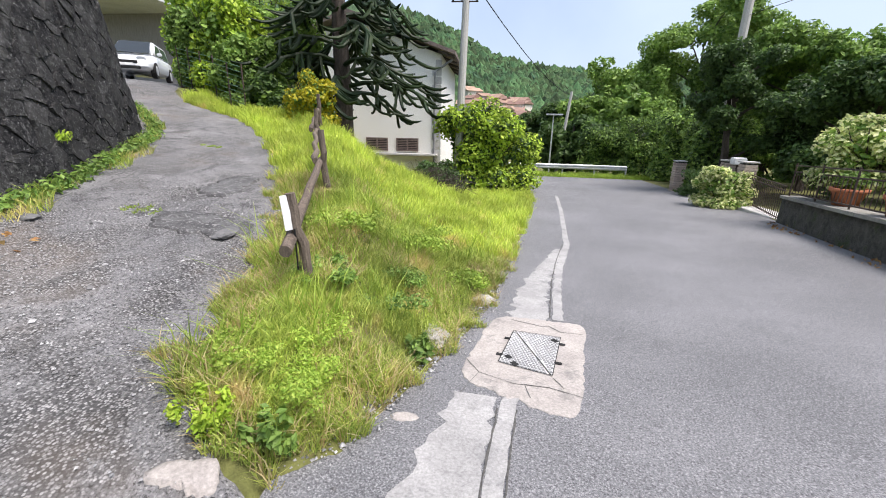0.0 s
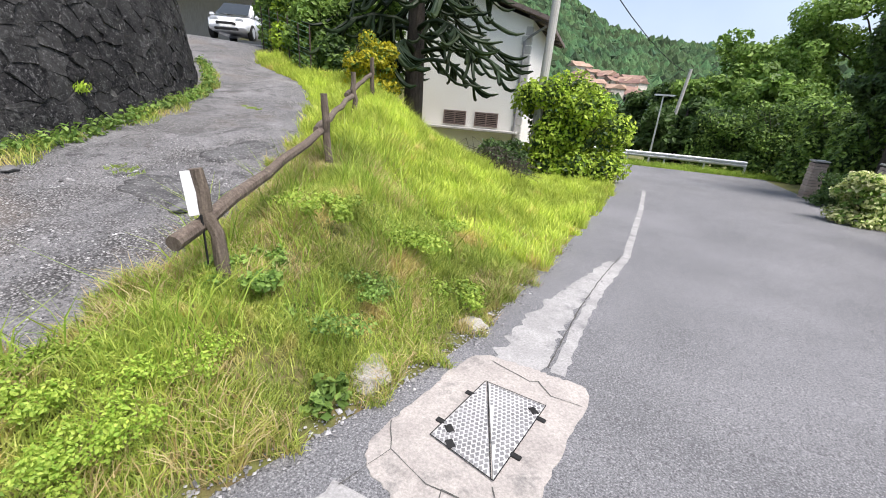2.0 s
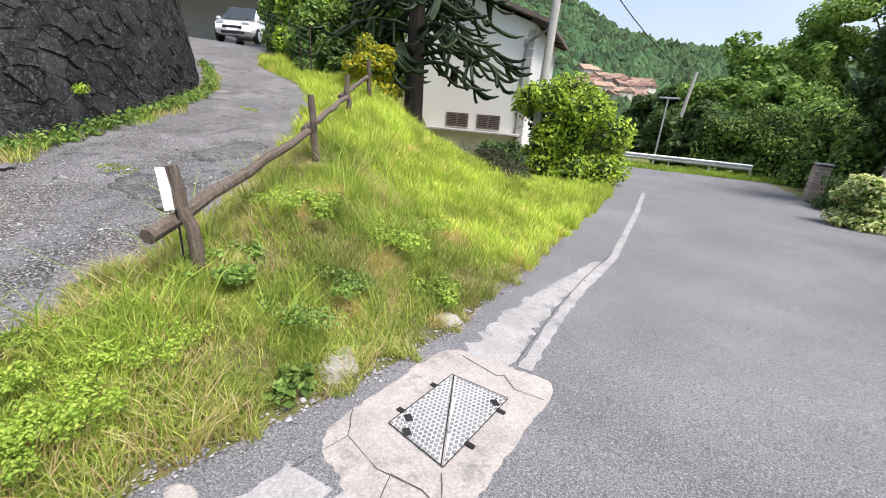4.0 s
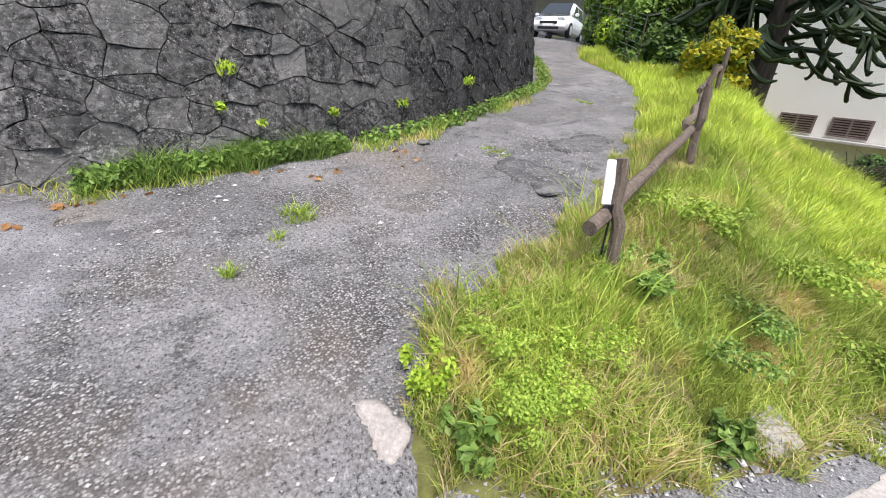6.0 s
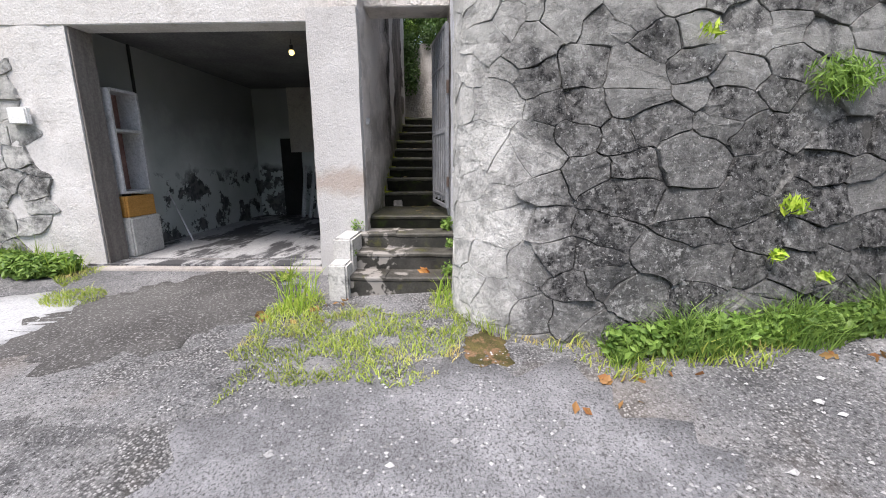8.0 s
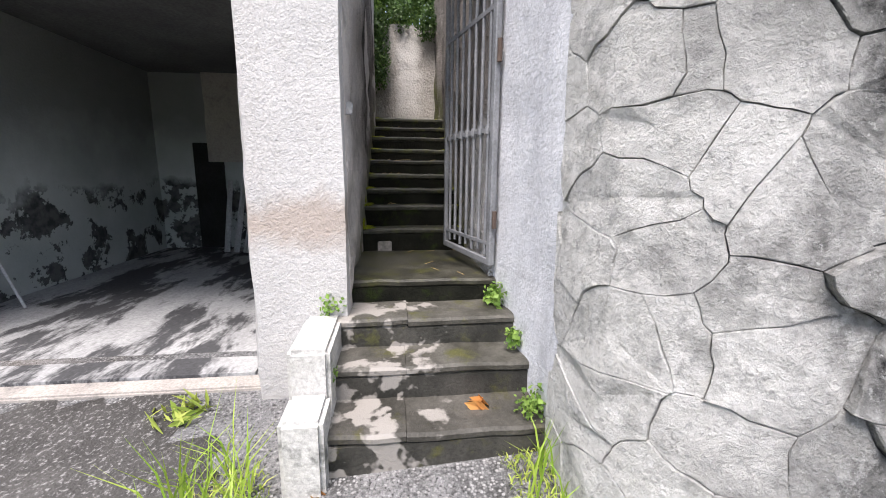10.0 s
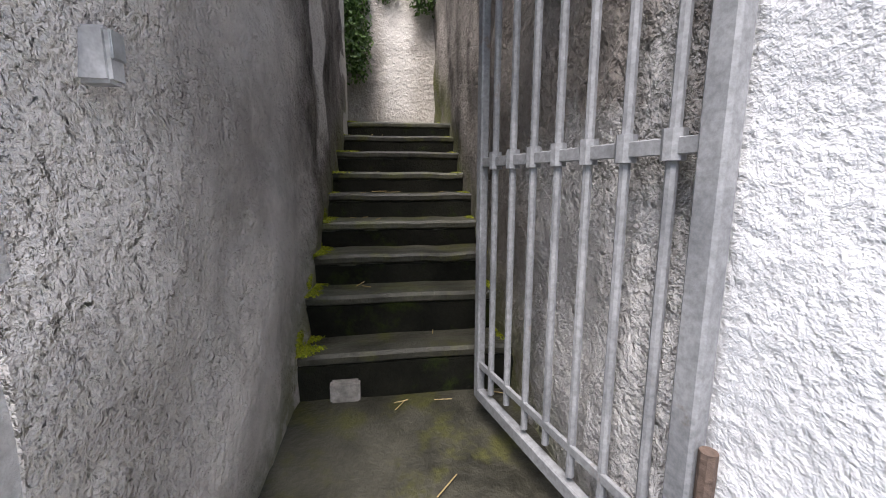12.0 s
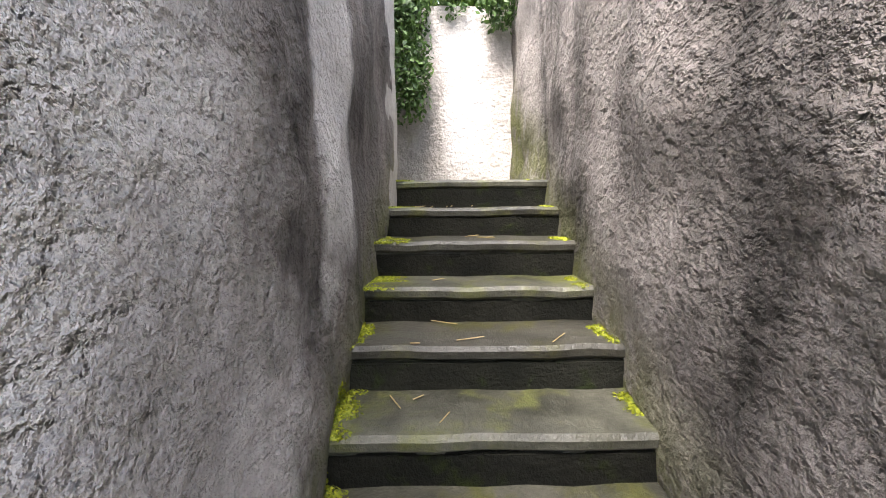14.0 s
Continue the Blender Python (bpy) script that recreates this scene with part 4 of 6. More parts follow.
near = scatter(g, 170000, lambda x, y: on_verge(x, y) & (g.random(len(x)) < 0.35 + 0.65 * (np.sin(x * 5.1 + 2 * np.sin(y * 3.3)) * np.sin(y * 4.3 + x) > -0.35)), -3.4, 0.7, 1.3, 6.5)
tagged(blades("verge_grass", near, zs_of(near, -0.01), 0.115, 0.007, GRASS, 5, 0.85), "uneven yellow-green grass on the verge", "grass", kind="stuff")
far_v = scatter(g, 230000, lambda x, y: on_verge(x, y), -9, 2.2, 6.0, 15)
tagged(blades("bank_grass", far_v, zs_of(far_v, -0.01), 0.2, 0.012, BANKGRASS, 6, 0.6), "long soft grass on the bank", "grass", kind="stuff")
dry = scatter(g, 42000, lambda x, y: on_verge(x, y) & ((np.sin(x * 3.7 + 1) * np.sin(y * 2.9 + x * 2) > 0.1) | (np.abs(x - drive_edge(y)) < 0.35) | (np.abs(x - road_edge(y)) < 0.2)), -3.2, 0.7, 1.35, 7.5)
tagged(blades("dry_grass", dry, zs_of(dry), 0.13, 0.007, DRY, 7, 1.0), "dry straw-coloured grass among the green", "grass", kind="stuff")
tall = scatter(g, 5200, lambda x, y: on_verge(x, y, 0.2) & (np.sin(x * 6.1 + y) * np.sin(y * 5.2) > 0.15), -2.6, 0.4, 1.5, 7)
tagged(blades("tall_grass", tall, zs_of(tall), 0.33, 0.009, GRASS2, 8, 0.9), "tall arching grass tufts", "grass", kind="stuff")


def weed_patch(name, x, y, r, n, size, material, label, seed, tall_by=0.14):
    z = h1(x, y)
    rnd = random.Random(seed)
    cs = [(x + rnd.uniform(-r, r), y + rnd.uniform(-r, r), z + rnd.uniform(0.03, tall_by)) for _ in range(14)]
    ob = leaf_cloud(name, cs, [(r * 0.35, r * 0.35, tall_by * 0.5)] * len(cs), n, size, material, seed, 0.5, 0.1)
    return tagged(ob, label, "weeds", kind="stuff")


for k, (x, y, r, n, s, m) in enumerate(((-1.4, 2.15, 0.24, 4200, 0.0115, GRASS2), (-1.1, 2.05, 0.24, 3000, 0.0115, GRASS2), (-1.34, 1.66, 0.12, 800, 0.017, LEAFBRIGHT), (-1.05, 2.6, 0.2, 1800, 0.011, GRASS2), (-0.45, 2.88, 0.11, 300, 0.035, LEAF), (-0.9, 3.6, 0.4, 3200, 0.018, LEAF), (-1.35, 3.3, 0.25, 1400, 0.026, LEAF), (-1.0, 1.62, 0.12, 300, 0.03, LEAF), (-1.0, 5.2, 0.6, 5000, 0.02, GRASS2), (-0.3, 4.6, 0.35, 2600, 0.02, GRASS2), (-1.6, 4.4, 0.35, 2200, 0.02, GRASS2))):
    weed_patch("weed_clump", x, y, r, n, s, m, "leafy bright green weeds in the verge grass", 40 + k)
# tufts out on the driveway
for k, (x, y, r) in enumerate(((-3.36, 1.67, 0.22), (-3.05, 1.42, 0.1), (-3.9, 4.25, 0.24), (-5.3, 7.6, 0.2), (-2.75, 1.05, 0.08))):
    p = scatter(g, 900 if r > 0.15 else 250, lambda a, b: np.hypot(a - x, (b - y) * 1.6) < r * (0.6 + 0.4 * np.sin(a * 40)), x - r, x + r, y - r, y + r)
    tagged(blades("grass_tuft", p, zs_of(p), 0.06, 0.009, GRASS2, 60 + k, 1.3), "low bright tuft growing through the gravel", "grass", "driveway tufts", kind="stuff")


# ---- roadside stones, manhole, patches ----
def lump(name, x, y, sx, sy, sz, material, label, category, seed, sub=3, sink=0.3):
    bm = bmesh.new()
    bmesh.ops.create_icosphere(bm, subdivisions=sub, radius=1)
    for v in bm.verts:
        q = v.co + Vector((seed * 3.1, 0, 0))
        f = 1 + 0.3 * noise.noise(q * 1.4) + 0.12 * noise.noise(q * 4)
        v.co = Vector((v.co.x * sx * f, v.co.y * sy * f, v.co.z * sz * f))
    ob = link_mesh(name, bm, material, False)
    ob.location = (x, y, h1(x, y) + sz * (1 - sink) * 0.6)
    ob.rotation_euler[2] = seed
    return tagged(ob, label, category)


PALEROCK = surface("pale_rock", (0.3, 0.285, 0.255), (0.43, 0.41, 0.37), 6, 60, 0.95, 0.9, 0.02)
lump("rock", -0.4, 3.25, 0.19, 0.13, 0.055, PALEROCK, "pale rough rock at the edge of the verge", "rock", 2)
lump("rock", 0.02, 4.3, 0.12, 0.1, 0.05, PALEROCK, "pale rubble at the edge of the verge", "rock", 3)
lump("rock", -2.75, 4.05, 0.26, 0.12, 0.035, surface("dull_grey_slab", (0.08, 0.08, 0.082), (0.17, 0.17, 0.168), 4, 50), "flat grey slab lying in the broken driveway", "rock", 5)
lump("rock", -4.55, 3.6, 0.14, 0.08, 0.03, bpy.data.materials["dull_grey_slab"], "flat stone by the wall", "rock", 6)


def blot(name, x, y, pts, lift, material, label, parent=None, seed=1, thick=0.0, wave=0.0):
    """A thin poured patch with a ragged edge: radii round a middle point."""
    rnd = random.Random(seed)
    n = len(pts)
    rim = []
    for i in range(n * 8):
        a, f = i // 8, (i % 8) / 8
        r = pts[a] * (1 - f) + pts[(a + 1) % n] * f
        r *= 1 + rnd.uniform(-0.035, 0.035) + wave * (math.sin(i * 0.8 + seed) + 0.7 * math.sin(i * 1.9 + 2 * seed))
        ang = 2 * math.pi * i / (n * 8)
        rim.append((x + r * math.cos(ang), y + r * math.sin(ang)))
    bm = bmesh.new()
    rings = []
    for f, dz in ((1.0, -0.01), (0.99, lift), (0.75, lift), (0.5, lift), (0.25, lift)):
        rings.append([bm.verts.new((x + (a - x) * f, y + (b - y) * f, h1(x + (a - x) * f, y + (b - y) * f) + dz)) for a, b in rim])
    c = bm.verts.new((x, y, h1(x, y) + lift))
    m = len(rim)
    for p, q in zip(rings, rings[1:]):
        for k in range(m):
            bm.faces.new((p[k], p[(k + 1) % m], q[(k + 1) % m], q[k]))
    for k in range(m):
        bm.faces.new((rings[-1][k], rings[-1][(k + 1) % m], c))
    return tagged(link_mesh(name, bm, material, True), label, "patch", kind="structure")


CA, CB, CC, CD = Vector((0.312, 3.58, 0)), Vector((0.73, 3.5, 0)), Vector((0.545, 2.77, 0)), Vector((0.15, 2.935, 0))


def on_cover(u, v, dz=0.0):
    p = (CD * (1 - u) + CC * u) * (1 - v) + (CA * (1 - u) + CB * u) * v
    return Vector((p.x, p.y, h1(p.x, p.y) + dz))


def cast_slab(name, u0, u1, v0, v1, lift, material, label, seed):
    """A poured, roughly square slab round the cover with a broken edge."""
    bm = bmesh.new()
    rnd = random.Random(seed)
    uc, vc, a, b = (u0 + u1) / 2, (v0 + v1) / 2, (u1 - u0) / 2, (v1 - v0) / 2
    n = 120
    rim = []
    for i in range(n):
        t = 2 * math.pi * i / n
        c, s_ = math.cos(t), math.sin(t)
        r = (abs(c) ** 7 + abs(s_) ** 7) ** (-1 / 7)
        r *= 1 + rnd.uniform(-0.012, 0.012) + 0.055 * noise.noise(Vector((c * 4, s_ * 4, seed))) + 0.03 * noise.noise(Vector((c * 13, s_ * 13, seed)))
        rim.append((c * r, s_ * r))
    rings = [[bm.verts.new(on_cover(uc + a * x * f, vc + b * y * f, dz)) for x, y in rim] for f, dz in ((1.0, -0.01), (0.993, lift * 0.7), (0.975, lift), (0.8, lift), (0.55, lift), (0.3, lift))]
    mid = bm.verts.new(on_cover(uc, vc, lift))
    for p, q in zip(rings, rings[1:]):
        for k in range(n):
            bm.faces.new((p[k], p[(k + 1) % n], q[(k + 1) % n], q[k]))
    for k in range(n):
        bm.faces.new((rings[-1][k], rings[-1][(k + 1) % n], mid))
    return tagged(link_mesh(name, bm, material), label, "patch", kind="structure")


patch = cast_slab("concrete_patch", -0.6, 1.52, -0.64, 1.52, 0.006, CONCRETE, "cracked pale concrete patch round the manhole", 3)
blot("concrete_spill", -1.25, 1.34, [0.16, 0.14, 0.07, 0.1, 0.16, 0.12, 0.1, 0.12], 0.018, CONCRETE, "pale concrete spill at the tip of the verge", seed=4)
blot("concrete_spill", -0.44, 2.13, [0.09, 0.05, 0.05, 0.09, 0.05, 0.04], 0.004, CONCRETE, "small pale concrete spill on the road", seed=5)
blot("concrete_apron", -4.75, -5.0, [0.75, 0.85, 0.7, 0.9, 1.0, 0.9, 0.8, 0.9], 0.012, surface("pale_apron", (0.32, 0.325, 0.33), (0.42, 0.425, 0.43), 2, 50, c3=(0.2, 0.2, 0.19), spots=2), "pale smooth concrete apron by the garage", seed=6)
DARKGRAVEL = surface("dark_gravelled_asphalt", (0.055, 0.052, 0.05), (0.1, 0.096, 0.092), 1.5, 60, 0.9, 1.0, 0.014, c3=(0.27, 0.265, 0.26), spots=46, lo=0.54, hi=0.63)
blot("asphalt_patch", -5.35, -3.6, [1.0, 0.95, 0.9, 1.25, 1.3, 1.0, 0.75, 0.8, 0.95, 1.0], 0.012, DARKGRAVEL, "dark stony asphalt in front of the garage", seed=7, wave=0.08)
GREYPATCH = surface("grey_mended_asphalt", (0.14, 0.14, 0.147), (0.25, 0.25, 0.26), 2.4, 60, 0.85, 1.0, 0.012, c3=(0.07, 0.07, 0.072), spots=70, lo=0.51, hi=0.6)
blot("asphalt_patch", -3.3, -0.95, [0.9, 1.0, 1.2, 1.45, 1.35, 1.12, 1.15, 1.45, 1.4, 1.1], 0.011, GREYPATCH, "lighter grey mended asphalt", seed=8, wave=0.08)
OLDTAR = surface("worn_black_asphalt", (0.055, 0.055, 0.056), (0.13, 0.13, 0.131), 5, 60, 0.85, 1.0, 0.014, c3=(0.32, 0.315, 0.31), spots=34, lo=0.54, hi=0.64)
for k, (x, y, r) in enumerate(((-3.0, 4.15, (0.5, 0.3, 0.25, 0.4, 0.7, 0.4, 0.22, 0.3)), (-3.7, 5.6, (0.2, 0.3, 0.6, 0.3, 0.18, 0.3, 0.6, 0.4)))):
    blot("asphalt_crust", x, y, r, 0.026, OLDTAR, "broken black asphalt crust left on the driveway", seed=60 + k, wave=0.09)
TRENCH = surface("trench_mortar", (0.27, 0.266, 0.26), (0.37, 0.364, 0.354), 3, 60, 0.9, 0.4, 0.006, c3=(0.2, 0.2, 0.2), spots=4)
CRACKM = surface("road_crack", (0.06, 0.058, 0.055), (0.11, 0.108, 0.1), 25, 60)


def ribbon(name, line, w0, w1, lift, material, label, seed=1, jitter=0.3, parent=None):
    rnd = random.Random(seed)
    pts = []
    for (ax, ay), (bx, by) in zip(line, line[1:]):
        n = max(2, int(math.hypot(bx - ax, by - ay) / 0.07))
        pts += [(ax + (bx - ax) * k / n, ay + (by - ay) * k / n) for k in range(n)]
    pts.append(line[-1])
    bm = bmesh.new()
    prev = None
    for i, (x, y) in enumerate(pts):
        a, b = pts[max(0, i - 1)], pts[min(len(pts) - 1, i + 1)]
        d = Vector((b[0] - a[0], b[1] - a[1])).normalized()
        w = (w0 + (w1 - w0) * i / len(pts)) * 0.5
        l, r = w * (1 + rnd.uniform(-jitter, jitter)), w * (1 + rnd.uniform(-jitter, jitter))
        o = rnd.uniform(-jitter, jitter) * w
        row = [bm.verts.new((x - d.y * s, y + d.x * s, h1(x - d.y * s, y + d.x * s) + lift)) for s in (-r + o, l + o)]
        if prev:
            bm.faces.new((prev[0], prev[1], row[1], row[0]))
        prev = row
    bmesh.ops.recalc_face_normals(bm, faces=bm.faces)
    for f in bm.faces:
        if f.normal.z < 0:
            f.normal_flip()
    if parent:
        return part(name, bm, material, parent)
    return tagged(link_mesh(name, bm, material), label, "road patch", kind="structure")


ribbon("trench_patch", [(-0.32, 0.6), (-0.17, 1.5), (-0.06, 2.1), (-0.02, 2.45)], 0.46, 0.26, 0.004, TRENCH, "pale mortar strip along a road trench", 2, 0.2)
ribbon("trench_patch", [(-0.05, 0.6), (0.08, 1.55), (0.19, 2.3), (0.22, 2.45)], 0.1, 0.1, 0.0045, TRENCH, "narrow mended strip along the road", 3, 0.15)
ribbon("trench_patch", [(0.47, 3.85), (0.55, 4.3), (0.68, 5.1), (0.98, 6.0), (1.3, 7.0)], 0.4, 0.16, 0.0045, TRENCH, "pale mortar strip along a road trench", 4, 0.2)
ribbon("trench_patch", [(0.78, 3.9), (0.84, 4.4), (0.97, 5.2), (1.22, 6.3), (1.5, 7.4), (1.75, 9.2), (2.1, 11.5), (2.6, 15.5)], 0.1, 0.11, 0.0048, TRENCH, "pale mended line along the road", 5, 0.2)
for k, line in enumerate(([(-0.11, 0.6), (0.02, 1.55), (0.13, 2.3)], [(0.7, 3.95), (0.77, 4.4), (0.9, 5.2), (1.14, 6.3), (1.42, 7.4)], [(0.0, 0.6), (0.14, 1.55), (0.25, 2.3)])):
    ribbon("road_crack", line, 0.012, 0.01, 0.007, CRACKM, "dark crack along the mended strip", 20 + k, 0.7)
for k, line in enumerate(([(0.0, 2.75), (0.25, 2.62), (0.5, 2.6), (0.72, 2.5)], [(0.35, 2.45), (0.33, 2.62), (0.5, 2.6)], [(-0.1, 2.95), (0.0, 2.75), (-0.12, 2.45)], [(0.65, 3.75), (0.75, 3.62), (0.95, 3.6)], [(0.3, 3.85), (0.6, 3.72), (0.66, 3.75)], [(0.55, 2.74), (0.6, 2.6)])):
    ribbon("crack", line, 0.006, 0.006, 0.0085, CRACKM, "", 50 + k, 0.8, patch)
# manhole cover, its long side across the lane's run
cover = thing("manhole_cover", "worn chequer-plate manhole cover in two triangles", "manhole cover")

for tri in (((0.01, 0.99), (0.01, 0.01), (0.94, 0.01)), ((0.06, 0.99), (0.99, 0.99), (0.99, 0.01))):
    bm = bmesh.new()
    low, top = [[bm.verts.new(on_cover(u, v, dz)) for u, v in tri] for dz in (-0.01, 0.013)]
    bm.faces.new(top)
    for k in range(3):
        bm.faces.new((low[k], low[(k + 1) % 3], top[(k + 1) % 3], top[k]))
    bmesh.ops.recalc_face_normals(bm, faces=bm.faces)
    part("plate", bm, COVER, cover)
bm = bmesh.new()
for i in range(14):
    for j in range(22):
        u, v = (i + 0.5 + 0.5 * (j % 2)) / 14.5, (j + 0.5) / 22
        if abs((0.035 + 0.93 * (1 - v)) - u) < 0.03 or u > 0.97:
            continue
        q = [on_cover(u + du, v + dv, 0.0165) for du, dv in ((-0.027, 0), (0, 0.021), (0.027, 0), (0, -0.021))]
        q2 = [on_cover(u + du * 1.25, v + dv * 1.25, 0.0125) for du, dv in ((-0.027, 0), (0, 0.021), (0.027, 0), (0, -0.021))]
        a, b = [bm.verts.new(p) for p in q], [bm.verts.new(p) for p in q2]
        bm.faces.new(a)
        for k in range(4):
            bm.faces.new((a[k], b[k], b[(k + 1) % 4], a[(k + 1) % 4]))
part("tread_pattern", bm, surface("polished_tread", (0.16, 0.16, 0.16), (0.22, 0.22, 0.22), 6, 60, 0.5, 0.2), cover, "raised lozenge tread")
for a, b in (((0, 0), (1, 0)), ((1, 0), (1, 1)), ((1, 1), (0, 1)), ((0, 1), (0, 0)), ((0.035, 1), (0.965, 0))):
    bm = bmesh.new()
    p, q = on_cover(*a, 0.0155), on_cover(*b, 0.0155)
    d = (q - p).normalized().cross(Vector((0, 0, 1))) * 0.0032
    bm.faces.new([bm.verts.new(w) for w in (p - d, q - d, q + d, p + d)])
    part("seam", bm, BLACK, cover)
for u, v in ((-0.04, 0.2), (-0.04, 0.72), (1.05, 0.3), (1.05, 0.8)):
    part("hinge_lug", boxed(-0.03, 0.03, -0.017, 0.017, 0, 0.016, 0.003, Matrix.Translation(on_cover(u, v)) @ Euler((0, 0, radians(-15))).to_matrix().to_4x4()), BLACK, cover)
for u, v in ((0.14, 0.17), (0.9, 0.86), (0.3, 0.04)):
    part("lift_hole", boxed(-0.022, 0.022, -0.03, 0.03, 0.01, 0.0195, 0.002, Matrix.Translation(on_cover(u, v)) @ Euler((0, 0, radians(40))).to_matrix().to_4x4()), BLACK, cover)

# ---- gate at the foot of the passage ----
gate = thing("iron_gate", "open grey iron bar gate swung against the passage wall", "gate")
GH, GF = Vector((-6.56, -0.935, 1.06)), Vector((-7.36, -1.125, 1.08))
GTOP = 1.95


def gate_at(f, z, off=0.0):
    p = GH.lerp(GF, f)
    d = (GF - GH).normalized()
    return Vector((p.x - d.y * off, p.y + d.x * off, 1.065 + z))


def flat_bar(a, b, w, t, flip=False):
    a, b = Vector(a), Vector(b)
    d = (b - a).normalized()
    s = d.cross(Vector((0, 0, 1))).normalized() if abs(d.z) < 0.9 else (GF - GH).normalized()
    n = d.cross(s).normalized()
    bm = bmesh.new()
    r = [[bm.verts.new(p + s * x * w / 2 + n * y * t / 2) for x, y in ((-1, -1), (1, -1), (1, 1), (-1, 1))] for p in (a, b)]
    for k in range(4):
        bm.faces.new((r[0][k], r[0][(k + 1) % 4], r[1][(k + 1) % 4], r[1][k]))
    bm.faces.new(r[0][::-1])
    bm.faces.new(r[1])
    bmesh.ops.bevel(bm, geom=bm.edges[:], offset=min(w, t) * 0.15, segments=1, affect="EDGES")
    return bm


part("stile", flat_bar(gate_at(0, 0), gate_at(0, GTOP), 0.05, 0.04), IRON, gate, "wide hinge stile")
part("stile", flat_bar(gate_at(1, 0), gate_at(1, GTOP), 0.035, 0.03), IRON, gate)
part("bottom_rail", flat_bar(gate_at(0, 0.02), gate_at(1, 0.02), 0.03, 0.045), IRON, gate)
part("top_rail", flat_bar(gate_at(0, GTOP), gate_at(1, GTOP), 0.03, 0.04), IRON, gate)
for z, w in ((0.14, 0.025), (0.87, 0.03), (1.58, 0.03)):
    part("cross_rail", flat_bar(gate_at(0, z, 0.004), gate_at(1, z, 0.004), 0.012, w), IRON, gate)
for k in range(7):
    f = (k + 0.75) / 7.6
    bar = part("bar", tubed([gate_at(f, 0.06 + 0.02 * (k % 2), 0.0), gate_at(f, GTOP, 0.0)], 0.011, 8), IRON, gate)
    part("knot", tubed([gate_at(f, 0.845), gate_at(f, 0.9)], 0.021, 8), IRON, bar)
part("hinge", tubed([gate_at(-0.05, 1.25), gate_at(-0.05, 1.38)], 0.015, 8), RUST, gate)
part("hinge", tubed([gate_at(-0.05, 0.25), gate_at(-0.05, 0.36)], 0.015, 8), RUST, gate, "rusty hinge pin")

# ---- garage ----
LAMPGLASS, n_, l_, b_ = shader("lit_bulb", 0.3)
b_.inputs["Emission Color"].default_value, b_.inputs["Emission Strength"].default_value = (1, 0.78, 0.25, 1), 2.2
bulb = thing("ceiling_bulb", "bare yellow light bulb hanging in the garage", "lamp")
bx, by, bz = -7.6, -3.0, 3.0
bm = bmesh.new()
bmesh.ops.create_uvsphere(bm, u_segments=14, v_segments=10, radius=0.036)
bmesh.ops.translate(bm, verts=bm.verts, vec=(bx, by, bz))
part("globe", bm, LAMPGLASS, bulb, smooth=True)
part("socket", tubed([(bx, by, bz + 0.03), (bx, by, bz + 0.09)], 0.022, 10), BLACK, bulb)
part("cord", tubed([(bx, by, bz + 0.09), (bx, by, 3.16)], 0.005, 6), BLACK, bulb)
GREYWOOD = surface("pale_grey_board", (0.42, 0.42, 0.43), (0.52, 0.52, 0.53), 3, 40, 0.8, 0.2, c3=(0.3, 0.3, 0.3), spots=4)
REDBOARD = surface("reddish_board", (0.16, 0.09, 0.08), (0.22, 0.13, 0.11), 3, 40, 0.8)
unit = thing("shelf_unit", "old pale open shelf cabinet standing on a concrete block", "shelf")
part("side", boxed(-6.99, -6.955, -5.315, -5.030, 1.2, 2.48, 0.004), GREYWOOD, unit, "plain pale side panel")
part("side", boxed(-7.43, -7.39, -5.315, -5.030, 1.2, 2.48, 0.004), GREYWOOD, unit)
part("back", boxed(-7.39, -6.99, -5.313, -5.295, 1.2, 2.48), REDBOARD, unit, "reddish back panel")
for z in (1.2, 1.97, 2.45):
    part("shelf", boxed(-7.39, -6.99, -5.294, -5.025, z, z + 0.035, 0.004), GREYWOOD, unit)
crate = thing("wooden_crate", "orange-brown wooden box under the shelf cabinet", "box")
ORANGE = surface("varnished_orange_wood", (0.4, 0.2, 0.05), (0.5, 0.27, 0.08), 4, 50, 0.5, 0.2, stretch=(1, 1, 6))
for nm, a in (("front", (-7.43, -6.96, -5.050, -5.020, 0.9, 1.17)), ("end", (-6.975, -6.95, -5.315, -5.050, 0.9, 1.17)), ("end", (-7.43, -7.4, -5.315, -5.050, 0.9, 1.17)), ("bottom", (-7.4, -6.975, -5.315, -5.050, 0.9, 0.92))):
    part(nm, boxed(*a, 0.004), ORANGE, crate)
tagged(link_mesh("plinth_block", boxed(-7.47, -6.93, -5.315, -4.990, 0.385, 0.895, 0.02), OLDCONC), "rough concrete block carrying the shelf cabinet", "block")
tagged(link_mesh("wooden_pole", tubed([(-8.05, -4.960, 0.39), (-8.15, -5.315, 1.15)], 0.013, 8), GREYWOOD), "thin pole leaning against the garage wall", "pole")
tagged(link_mesh("garage_doorway", boxed(-11.195, -11.16, -4.75, -4.3, 0.39, 2.1), BLACK), "dark narrow doorway in the back wall", "doorway", kind="structure")
part("conduit", tubed([(-7.75, -5.305, 2.35), (-7.75, -5.305, 3.16)], 0.02, 8), BLACK, bpy.data.objects["wall_garage_left"], "dark pipe on the wall")
mailbox = thing("meter_box", "small white box fixed to the wall beside the garage", "box")
part("case", boxed(-6.56, -6.5, -5.85, -5.63, 2.02, 2.2, 0.01), WHITE, mailbox)
